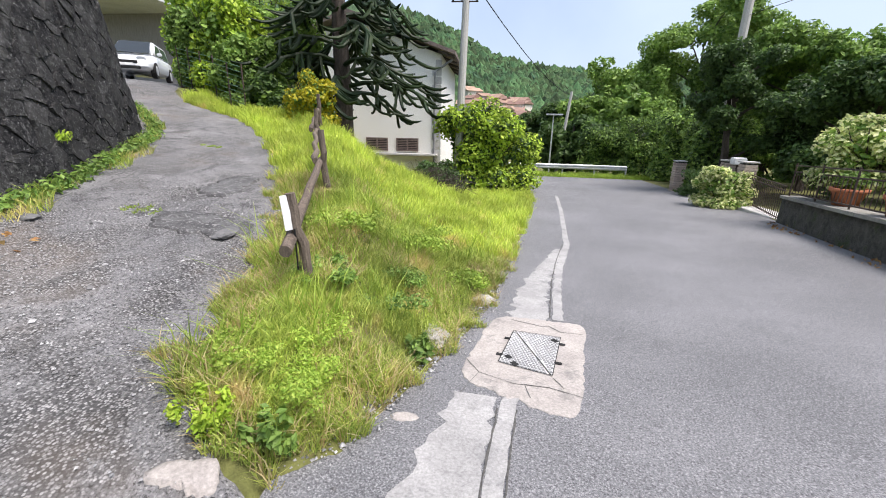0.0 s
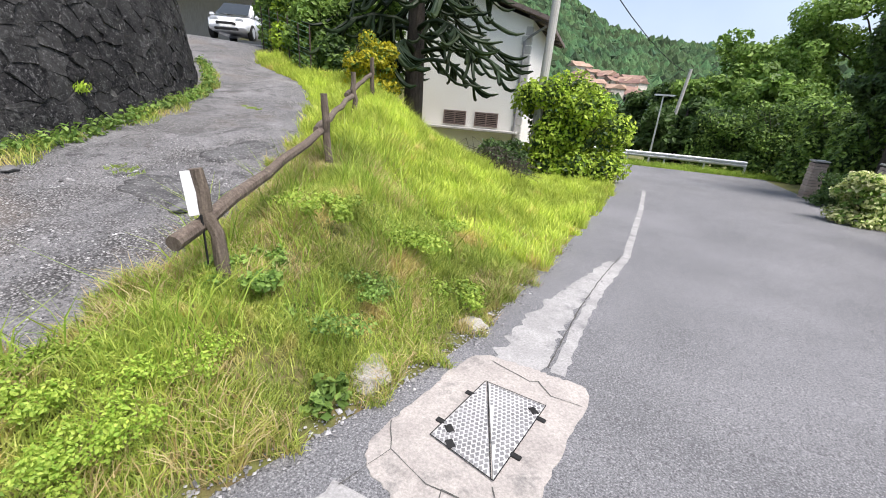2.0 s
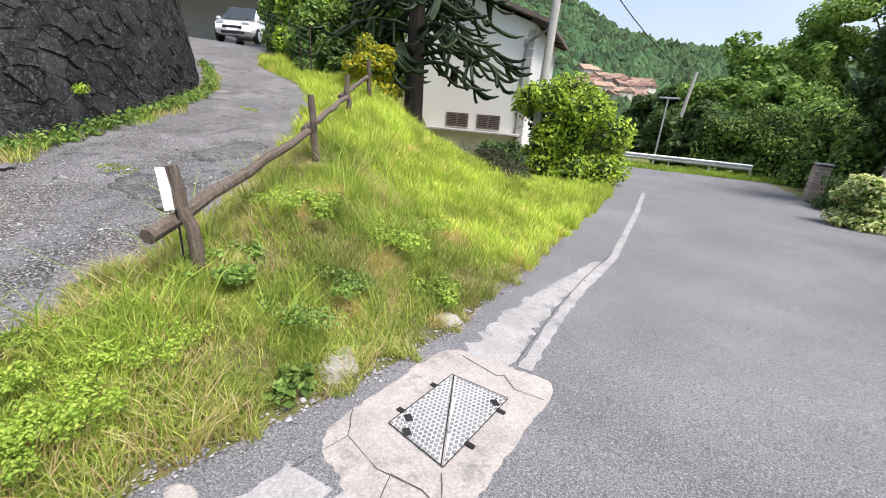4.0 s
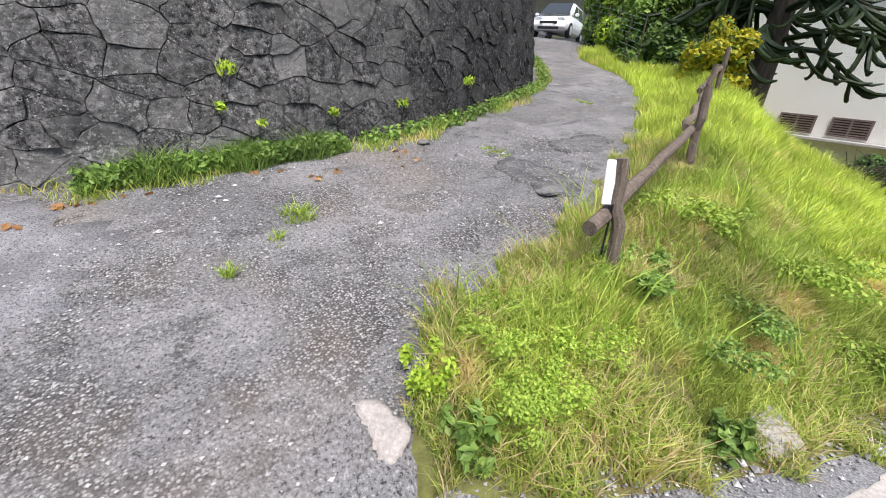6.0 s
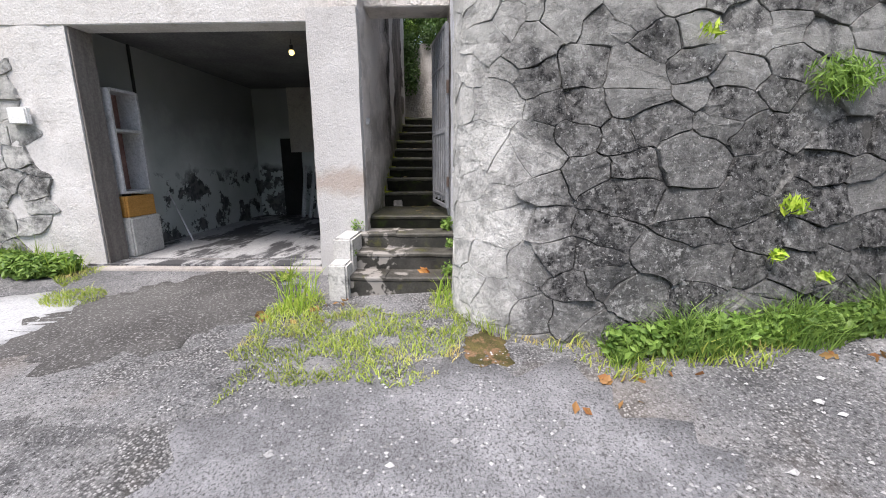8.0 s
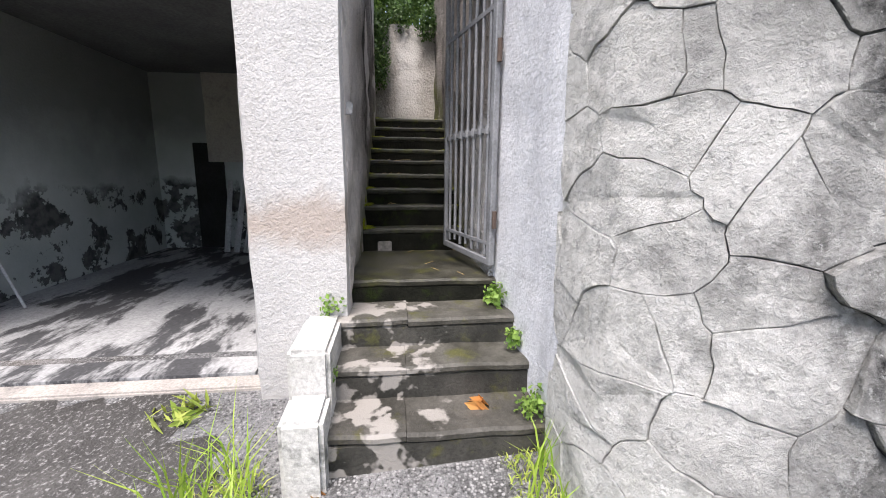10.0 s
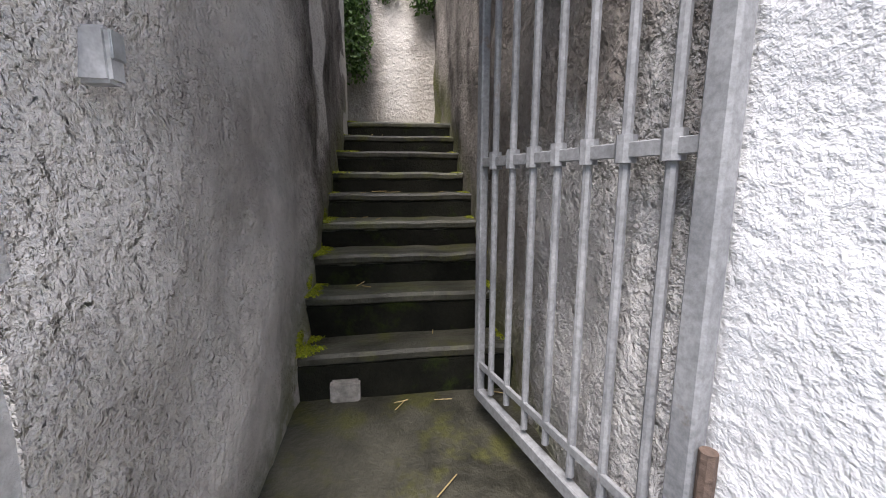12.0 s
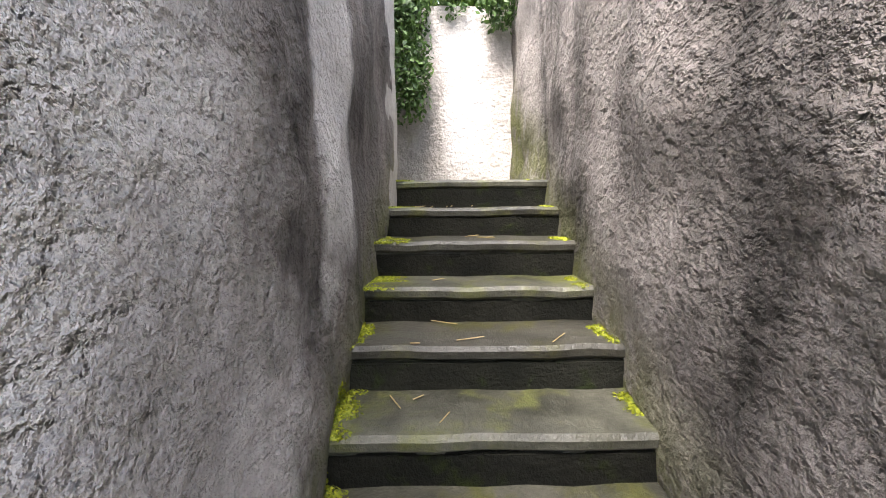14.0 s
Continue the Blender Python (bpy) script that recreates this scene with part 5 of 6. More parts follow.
part("lid", boxed(-6.502, -6.492, -5.84, -5.64, 2.03, 2.19, 0.003), WHITE, mailbox)
letter = thing("letter_box", "small grey metal box on the passage wall", "box")
part("case", boxed(-6.605, -6.57, -1.86, -1.8, 2.0, 2.07, 0.005), GREYWOOD, letter)
part("flap", boxed(-6.602, -6.573, -1.8, -1.796, 2.03, 2.066, 0.0015), STEEL, letter)

# plants at steps, wall foot and passage
for k, (x, y, z, r, n, s) in enumerate(((-6.32, -1.92, 0.9, 0.1, 90, 0.035), (-6.42, -0.93, 0.9, 0.1, 90, 0.04), (-6.1, -0.9, 0.75, 0.07, 50, 0.035), (-5.9, -1.88, 0.7, 0.05, 45, 0.025), (-5.75, -0.9, 0.55, 0.11, 120, 0.03))):
    tagged(leaf_cloud("step_plant", [(x, y, z)], [(r, r * 0.8, r)], int(n * 1.7), s * 0.75, LEAF, 80 + k, 0.9, 0.05, long=1.1), "round-leaved bright green weed rooted in the steps", "weed", "weeds on the steps", kind="stuff")


def wall_strip(x, y):
    d = x - wall_foot(y)
    return (d > -0.05) & (d < 0.28 + 0.14 * np.sin(y * 2.3) + 0.07 * np.sin(y * 7)) & (y > -0.75)


p = scatter(g, 60000, wall_strip, -9, -4.2, -0.8, 11)
tagged(blades("wall_foot_grass", p, zs_of(p), 0.11, 0.01, GRASS, 21, 0.9), "grass along the foot of the rubble wall", "grass", kind="stuff")
cs = [(float(wall_foot(y)) + 0.13, y, h1(float(wall_foot(y)) + 0.13, y) + 0.1) for y in np.arange(0.3, 2.6, 0.14)]
tagged(leaf_cloud("wall_foot_leaves", cs, [(0.15, 0.14, 0.13)] * len(cs), 3600, 0.032, LEAF, 22, 0.7, 0.1, 0.3, 2.0), "broad dark green leaves along the wall foot", "weeds", kind="stuff")
p = scatter(g, 7000, lambda x, y: (np.abs(x - wall_foot(y) - 0.15) < 0.12 + 0.05 * np.sin(y * 9)) & (y > 0.2) & (y < 2.7), -5, -4.3, 0.1, 2.8)
tagged(blades("wall_foot_tufts", p, zs_of(p), 0.2, 0.009, LEAF, 26, 1.0), "long drooping grass tufts along the wall foot", "grass", kind="stuff")
cs = [(float(wall_foot(y)) + 0.1, y, h1(float(wall_foot(y)) + 0.1, y) + 0.08) for y in np.arange(3.0, 10, 0.3)]
tagged(leaf_cloud("wall_foot_leaves", cs, [(0.16, 0.18, 0.13)] * len(cs), 2600, 0.04, LEAF, 23, 0.5, 0.1), "broad green leaves along the wall foot", "weeds", kind="stuff")


def yard_patch(x, y):
    w = 0.12 * np.sin(x * 7) + 0.1 * np.sin(y * 9 + x * 3)
    a = (np.hypot((x + 4.75) / 0.5, (y + 1.55) / 0.95) < 1 + w) & (np.sin(x * 11) * np.sin(y * 8) > -0.55)
    c = (np.hypot((x + 5.35) / 0.45, (y + 2.3) / 0.25) < 1 + w)
    d = np.hypot((x + 5.55) / 0.3, (y + 0.95) / 0.18) < 1 + w
    e = (x < -6.05 - 0.25 * np.sin(y * 3)) & (y < -5.0)
    q = (np.abs((y + 2.2) - (x + 4.4) * -0.2) < 0.06 + w * 0.4) & (x > -4.6) & (x < -3.75)
    r = np.hypot((x + 5.6) / 0.25, (y + 4.6) / 0.3) < 1 + w
    return a | c | d | e | q | r


p = scatter(g, 60000, yard_patch, -6.5, -3.3, -7.5, -0.4)
tagged(blades("yard_grass", p, zs_of(p, 0.01), 0.045, 0.008, GRASS, 24, 1.3), "low mossy yellow-green grass in front of the steps", "grass", kind="stuff")
p = scatter(g, 5000, lambda x, y: (np.hypot((x + 5.5) / 0.3, (y + 2.3) / 0.15) < 1) | (np.hypot((x + 5.5) / 0.2, (y + 0.92) / 0.12) < 1) | ((x < -6.2) & (y < -5.2)), -6.5, -5, -7.5, -0.7)
tagged(blades("tall_weeds", p, zs_of(p), 0.3, 0.01, GRASS2, 25, 0.6), "tall grass by steps and garage", "grass", kind="stuff")
for k, (s, z, r, n) in enumerate(((2.95, 1.3, 0.09, 70), (2.85, 0.95, 0.06, 40), (3.2, 0.8, 0.04, 25), (4.0, 0.9, 0.06, 40), (3.25, 2.15, 0.2, 700), (5.0, 1.0, 0.08, 50), (6.5, 1.3, 0.09, 60), (2.3, 2.45, 0.07, 30))):
    c = wall_point(s, z, 0.09)
    tagged(leaf_cloud("wall_fern", [tuple(c)], [(r * 0.6, r * 1.3, r * 0.8)], n, 0.024 if n < 100 else 0.014, LEAFBRIGHT if n < 100 else LEAF, 90 + k, 0.6, 0.05, 0.8, 3.0 if n < 100 else 6.0), "small green plant growing from the wall joints", "plant", "wall plants", kind="stuff")
IVY = [(-11.0, -1.95 + 0.2 * math.sin(k), 4.0 - k * 0.05) for k in range(7)] + [(-10.95, -1.0, 4.0), (-11.0, -0.75, 3.95), (-11.1, -1.4, 4.15), (-11.2, -2.6, 4.2), (-10.9, -1.75, 3.5), (-10.9, -1.78, 3.2)] + [(-11.3 - 0.1 * (k % 3), -2.2 + 0.17 * k, 4.35 + 0.12 * math.sin(2.3 * k) + 0.3 * (k % 2)) for k in range(12)]
tagged(leaf_cloud("hanging_ivy", IVY, [(0.16, 0.2, 0.3)] * len(IVY), 14000, 0.03, LEAFDARK, 31, 0.5, 0.1, 0.5), "ivy hanging over the end wall of the passage", "ivy", kind="stuff")
cs = [(-12.3 + 0.3 * math.sin(3 * k), -2.8 + 0.25 * k, 4.5 + 0.5 * ((k * 7) % 3)) for k in range(11)]
tagged(leaf_cloud("overhanging_shrub", cs, [(0.6, 0.4, 0.55)] * 11, 12000, 0.06, LEAF, 34, 0.6, 0.2), "leafy shrub leaning over the end wall of the passage", "shrub", kind="stuff")
tagged(leaf_cloud("rosette_weed", [(-6.2, -2.75, h1(-6.2, -2.75) + 0.04)], [(0.16, 0.16, 0.05)], 46, 0.024, GRASS, 611, 0.4, 0.05, 0.0, 6.0), "flat leafy weed against the garage sill", "weed", kind="stuff")
tagged(leaf_cloud("fallen_leaf", [(-5.85, -1.15, 0.512)], [(0.05, 0.05, 0.004)], 5, 0.07, leaf_mat("orange_leaf", (0.5, 0.2, 0.06), (0.6, 0.3, 0.1)), 612, 0.1, 0.2), "curled orange leaves on the lowest step", "leaves", kind="stuff")
for k in range(26):
    x = -6.2 - rs.random() * 3.6
    i = max(j for j in range(len(NOSE)) if NOSE[j][0] >= x)
    z = NOSE[i][1] + 0.006
    y = rs.uniform(-1.7, -1.0)
    a = rs.uniform(0, 3.14)
    L = rs.uniform(0.03, 0.12)
    p0, p1 = (x, y, z), (min(x + L * math.cos(a), NOSE[i][0]), y + L * math.sin(a), z + 0.004)
    part("straw", tubed([p0, p1], 0.0022, 4), bpy.data.materials["dry_grass"], stairs)
LEAFLITTER = leaf_mat("fallen_leaves", (0.3, 0.13, 0.05), (0.45, 0.3, 0.12))
g2 = np.random.default_rng(12)
pts = [(-4.4 + a * 0.5, -0.6 + b * 4.0) for a, b in g2.random((24, 2))] + [(-5.6 + 0.5 * a, -2.6 + 0.7 * b) for a, b in g2.random((14, 2))] + [(5.9 + 0.4 * a + 0.22 * (b * 5), 6 + 5 * b) for a, b in g2.random((40, 2))]
tagged(leaf_cloud("fallen_leaves", [(x, y, h1(x, y) + 0.018) for x, y in pts], [(0.12, 0.12, 0.006)] * len(pts), 150, 0.045, LEAFLITTER, 33, 0.15, 0.2), "scattered brown fallen leaves", "leaves", kind="stuff")
g3 = np.random.default_rng(14)
n = 9000
px = np.column_stack([g3.uniform(-4.6, -1.0, n), g3.uniform(-2.6, 5.5, n)])
px = px[(px[:, 0] < drive_edge(np.maximum(px[:, 1], 1.3)) + 0.1) & (px[:, 0] > wall_foot(px[:, 1]) + 0.3) & (np.sin(px[:, 0] * 2.6 + px[:, 1]) * np.sin(px[:, 1] * 2.1 - px[:, 0]) > -0.2)]
ey = g3.uniform(1.5, 7.5, 1500)
edge = np.column_stack([road_edge(ey) + g3.normal(-0.03, 0.07, 1500), ey])
px = np.concatenate([px, edge])
s = g3.uniform(0.004, 0.013, len(px)) * (1 + (g3.random(len(px)) > 0.97) * 1.2)
c = np.column_stack([px, zs_of(px, 0.012)])
unit_v = np.array([(1, 0, 0), (0, 1, 0), (-1, 0, 0), (0, -1, 0), (0, 0, 0.8), (0, 0, -0.6)])
v = (c[:, None, :] + unit_v[None] * s[:, None, None] * g3.uniform(0.6, 1.4, (len(px), 6, 1))).reshape(-1, 3)
k = np.arange(len(px))[:, None] * 6
f = np.concatenate([k + np.array(t) for t in ((0, 1, 4), (1, 2, 4), (2, 3, 4), (3, 0, 4), (1, 0, 5), (2, 1, 5), (3, 2, 5), (0, 3, 5))])
tagged(array_mesh("gravel", v, f, surface("gravel_stone", (0.2, 0.2, 0.2), (0.36, 0.355, 0.35), 8, 60, 0.9, 0.3, island=0.6)), "loose gravel on the driveway", "gravel", kind="stuff")

JAMB = surface("dark_frame_wood", (0.16, 0.14, 0.13), (0.24, 0.22, 0.2), 3, 40, 0.9, 0.5, stretch=(4, 4, 0.5))
tagged(link_mesh("door_frame", boxed(-6.9, -6.6, -5.085, -5.065, 0.386, 3.05, 0.004), JAMB), "dark weathered timber frame at the garage jamb", "frame", kind="structure")


def front_point(s, z, out=0.0):
    return Vector((-6.585 + out * 0.7, -5.75 - s, z))


rs = random.Random(15)
bm = bmesh.new()
for p, poly in cells(rs, 5.5, 0.3, 3.0, 0.33, 0.22):
    if 0 < p[0] < 5.3 and 0.35 < p[1] < 2.9 - 0.3 * math.sin(p[0] * 5) and rs.random() < 0.85:
        stone_mesh(bm, poly[::-1], front_point, rs, 0.006, rs.uniform(0.02, 0.05))
part("rubble", bm, WASHED, bpy.data.objects["wall_front_left"], "bare whitewashed rubble")["kind"] = "stuff"


for k in range(3):
    y0 = -4.2 + k * 0.16
    tagged(link_mesh("leaning_plank", tubed([(-10.75 + 0.05 * k, y0, 0.39), (-11.12, y0 + 0.1 * k, 1.5 + 0.25 * k)], [0.045, 0.04], 4), GREYWOOD), "old pale plank leaning in the garage corner", "plank", "leaning planks")

# ---- moss along the ends of the upper steps ----
blot("moss_patch", -4.62, -0.62, (0.2, 0.24, 0.14, 0.2, 0.26, 0.2, 0.14, 0.2), 0.01, surface("brown_moss", (0.05, 0.045, 0.014), (0.11, 0.09, 0.03), 6, 70, 0.9, 0.9, 0.015, c3=(0.2, 0.12, 0.07), spots=9, lo=0.5, hi=0.6), "brown-green moss pad at the foot of the wall corner", seed=77, wave=0.08)
MOSS = leaf_mat("yellow_green_moss", (0.14, 0.18, 0.015), (0.42, 0.44, 0.03))
cs, rr = [], []
rm = random.Random(71)
for k, (x, z) in enumerate(NOSE):
    if k < 4:
        continue
    for q in range(9):
        cs.append((x - 0.0 - q * 0.03, -1.822 + rm.uniform(-0.004, 0.022), z + 0.003))
        rr.append((0.035, rm.uniform(0.015, 0.09) * (1 + (k > 8)), 0.006))
    for q in range(7):
        cs.append((x - rm.uniform(0, 0.25), -1.82, z + rm.uniform(0.0, 0.07)))
        rr.append((0.05, 0.01, rm.uniform(0.015, 0.045)))
    for q in range(4):
        cs.append((x - rm.uniform(0, 0.2), -0.935 + rm.uniform(-0.03, 0.0), z + 0.003))
        rr.append((0.04, rm.uniform(0.012, 0.045), 0.006))
tagged(leaf_cloud("step_moss", cs, rr, 44000, 0.007, MOSS, 72, 0.4, 0.1), "yellow-green moss along the ends of the steps", "moss", kind="stuff")

cs = [(-6.3 + 0.1 * math.sin(7 * k), -5.35 - 0.13 * k, h1(-6.3, -5.35 - 0.13 * k) + 0.12) for k in range(12)]
tagged(leaf_cloud("wall_foot_weeds", cs, [(0.2, 0.14, 0.16)] * 12, 5200, 0.03, LEAF, 73, 0.5, 0.1, 0.0, 2.6), "untidy green weeds at the foot of the white wall", "weeds", kind="stuff")


# ---- trees, hedges and shrubs ----
def broadleaf(name, x, y, h, r, n, leaf, material, label, seed, trunk=0.18, low=0.25, group=""):
    """A tree: tapered trunk, forking limbs, and an uneven crown of leaf clumps round the limbs' ends."""
    rnd = random.Random(seed)
    z = h1(x, y)
    tree = thing(name, label, "tree", group)
    part("trunk", tubed([(x, y, z - 0.3), (x + rnd.uniform(-0.2, 0.2), y, z + h * 0.3), (x + rnd.uniform(-0.3, 0.3), y + rnd.uniform(-0.3, 0.3), z + h * 0.8)], [trunk, trunk * 0.75, trunk * 0.25], 8, 0.1, seed), BARK, tree)
    cs, rr = [], []
    for k in range(int(10 + h)):
        a = rnd.uniform(0, 2 * math.pi)
        zz = z + h * (low + (0.95 - low) * rnd.random() ** 0.8)
        f = (zz - z) / h
        reach = r * rnd.uniform(0.45, 1.0) * (1.15 - abs(f - 0.5) * 1.1)
        e = (x + math.cos(a) * reach, y + math.sin(a) * reach, zz)
        part("limb", tubed([(x, y, max(z + h * 0.2, zz - reach * 0.6)), ((x + e[0]) / 2, (y + e[1]) / 2, zz - reach * 0.25), e], [trunk * 0.4, trunk * 0.25, 0.02], 5), BARK, tree)
        for j in range(5):
            cs.append((e[0] + rnd.uniform(-0.5, 0.5) * r * 0.5, e[1] + rnd.uniform(-0.5, 0.5) * r * 0.5, e[2] + rnd.uniform(-0.3, 0.3) * r * 0.5))
            rr.append((r * rnd.uniform(0.12, 0.29),) * 2 + (r * rnd.uniform(0.1, 0.22),))
    ob = leaf_cloud("crown", cs, rr, n, leaf, material, seed, 0.6, 0.35)
    ob.parent = tree
    return tree


def shrub(name, x, y, rx, ry, h, n, leaf, material, label, seed, core=None, category="shrub", base=None, group=""):
    rnd = random.Random(seed)
    z = h1(x, y) if base is None else base
    bush = thing(name, label, category, group)
    bm = bmesh.new()
    for k in range(7):
        a = rnd.uniform(0, 6.28)
        tube(bm, [(x, y, z - 0.05), (x + math.cos(a) * rx * 0.3, y + math.sin(a) * ry * 0.3, z + h * 0.4), (x + math.cos(a) * rx * 0.7, y + math.sin(a) * ry * 0.7, z + h * 0.75)], [0.035, 0.025, 0.008], 5)
    part("stems", bm, BARK, bush)
    cs, rr = [], []
    for k in range(30):
        d = Vector((rnd.gauss(0, 1), rnd.gauss(0, 1), rnd.gauss(0, 1))).normalized() * rnd.uniform(0.45, 0.8)
        cs.append((x + d.x * rx, y + d.y * ry, z + h * (0.52 + 0.5 * d.z)))
        f = rnd.uniform(0.22, 0.36)
        rr.append((rx * f, ry * f, h * 0.5 * f))
    for k in range(9):
        cs.append((x + math.cos(k * 0.7) * rx * 0.62, y + math.sin(k * 0.7) * ry * 0.62, z + h * 0.14))
        rr.append((rx * 0.33, ry * 0.33, h * 0.15))
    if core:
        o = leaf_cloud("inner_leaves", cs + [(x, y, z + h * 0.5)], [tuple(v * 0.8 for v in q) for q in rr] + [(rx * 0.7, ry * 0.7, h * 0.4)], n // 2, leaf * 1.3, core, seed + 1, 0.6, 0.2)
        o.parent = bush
    o = leaf_cloud("foliage", cs, rr, n, leaf, material, seed, 0.6, 0.55)
    o.parent = bush
    return bush


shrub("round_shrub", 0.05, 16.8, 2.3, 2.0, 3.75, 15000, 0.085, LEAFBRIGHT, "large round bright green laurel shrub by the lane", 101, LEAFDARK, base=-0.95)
shrub("dark_shrub", -1.6, 13.2, 1.0, 0.8, 1.2, 3500, 0.06, LEAFDARK, "low dark shrub on the bank", 102, LEAFDARK)
shrub("yellow_shrub", -4.75, 11.1, 0.85, 0.8, 1.5, 6000, 0.055, LEAFYELLOW, "yellow-leaved shrub by the driveway", 103, LEAF)
bm = bmesh.new()
rnd = random.Random(4)
for k in range(60):
    x, y = -1.2 + rnd.uniform(-0.6, 0.6), 10.9 + rnd.uniform(-0.5, 0.5)
    z = h1(x, y)
    tube(bm, [(x, y, z), (x + rnd.uniform(-0.3, 0.3), y - 0.1, z + rnd.uniform(0.3, 0.7)), (x + rnd.uniform(-0.7, 0.7), y + rnd.uniform(-0.4, 0.4), z + rnd.uniform(0.1, 0.6))], [0.012, 0.01, 0.004], 4)
tagged(link_mesh("brushwood", bm, BARK), "heap of dead brushwood on the bank", "brushwood", kind="stuff")
for k, (x, y, h, r, m) in enumerate(((-7.5, 13.1, 2.6, 1.2, LEAF), (-8.7, 13.9, 3.2, 1.3, LEAFBRIGHT), (-10.0, 14.9, 3.4, 1.3, LEAF), (-11.0, 16.6, 4.6, 1.6, LEAFBRIGHT), (-6.4, 12.5, 2.0, 1.0, LEAFDARK), (-9.5, 17.0, 5.5, 2.0, LEAFBRIGHT), (-7.6, 15.6, 4.6, 1.8, LEAF))):
    shrub("tall_shrub", x, y, r, r, h, 9000, 0.09, m, "tall bright green shrubs lining the driveway", 110 + k, LEAF, group="driveway shrubs")
for k, (x, y, h, rx) in enumerate(((8.4, 31, 4.4, 2.4), (10.6, 29, 4.6, 2.5), (11.8, 26, 4.6, 2.5), (11.9, 23.2, 4.4, 2.4), (11.0, 20.6, 3.6, 1.9))):
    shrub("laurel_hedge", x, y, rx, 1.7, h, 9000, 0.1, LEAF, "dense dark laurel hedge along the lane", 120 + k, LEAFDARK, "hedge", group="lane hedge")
shrub("variegated_shrub", 7.5, 14.0, 0.98, 0.85, 1.4, 4200, 0.06, LEAFPALE, "cream and green variegated shrub at the gate", 131, LEAF)
shrub("dark_shrub", 8.4, 17.3, 0.9, 0.9, 1.2, 2500, 0.05, LEAFDARK, "small dark shrub between the gate piers", 132, LEAFDARK)
shrub("variegated_shrub", 8.1, 9.9, 1.1, 1.0, 1.7, 5000, 0.06, LEAFPALE, "pale-edged shrub behind the garden railing", 133, LEAF, base=0.35)
shrub("garden_shrub", 9.0, 8.0, 1.3, 1.3, 2.0, 5000, 0.07, LEAF, "green shrub behind the garden railing", 134, LEAFDARK, base=0.1)
for k, (x, y, h, r, n, m, leaf) in enumerate(((18.0, 40.5, 15.5, 5.6, 60000, LEAF, 0.17), (10.0, 19.0, 5.7, 2.0, 26000, LEAFDARK, 0.09), (15.0, 21.5, 6.8, 3.3, 36000, LEAF, 0.12), (12.2, 15.5, 4.6, 2.8, 34000, LEAFDARK, 0.1), (17.5, 16.5, 5.2, 3.2, 32000, LEAF, 0.11), (20.0, 24.0, 7.0, 4.0, 32000, LEAF, 0.13), (12.5, 10.5, 3.8, 2.4, 24000, LEAF, 0.085))):
    broadleaf("broadleaf_tree", x, y, h, r, n, leaf, m, "tall dense green broadleaf tree", 140 + k, 0.2, 0.15, "trees over the gardens")
for k, (x, y, h, r, n, m) in enumerate(((13.0, 44, 12.5, 4.2, 7000, LEAF), (8.5, 40, 7.5, 4.0, 16000, LEAF), (6.5, 46, 6.5, 3.6, 14000, LEAFDARK), (17.5, 42, 8.0, 4.5, 16000, LEAF), (10.5, 35, 6.0, 3.5, 12000, LEAF), (21, 34, 7.0, 4.2, 16000, LEAF), (0.5, 52, 4.2, 3.5, 9000, LEAF), (26, 30, 7.5, 4.2, 14000, LEAF), (-5, 46, 4, 3.5, 7000, LEAF), (6.5, 34, 4.5, 3.0, 9000, LEAFDARK))):
    broadleaf("broadleaf_tree", x, y, h, r, n, 0.24, m, "green tree beyond the bend of the lane", 160 + k, 0.2, 0.1, "trees beyond the bend")
broadleaf("broadleaf_tree", -10.5, 7.6, 6.5, 2.4, 14000, 0.1, LEAFDARK, "dark leafy tree on top of the rubble wall", 180, 0.16, 0.45)
WALLTOPG = [wall_point(s, WALL_TOP, -0.3) for s in np.arange(0.5, WALL_LEN - 1, 0.6)]
tagged(leaf_cloud("wall_top_plants", [tuple(p + Vector((0, 0, 0.15))) for p in WALLTOPG], [(0.35, 0.4, 0.25)] * len(WALLTOPG), 5000, 0.06, LEAF, 182), "plants along the top of the rubble wall", "plants", kind="stuff")

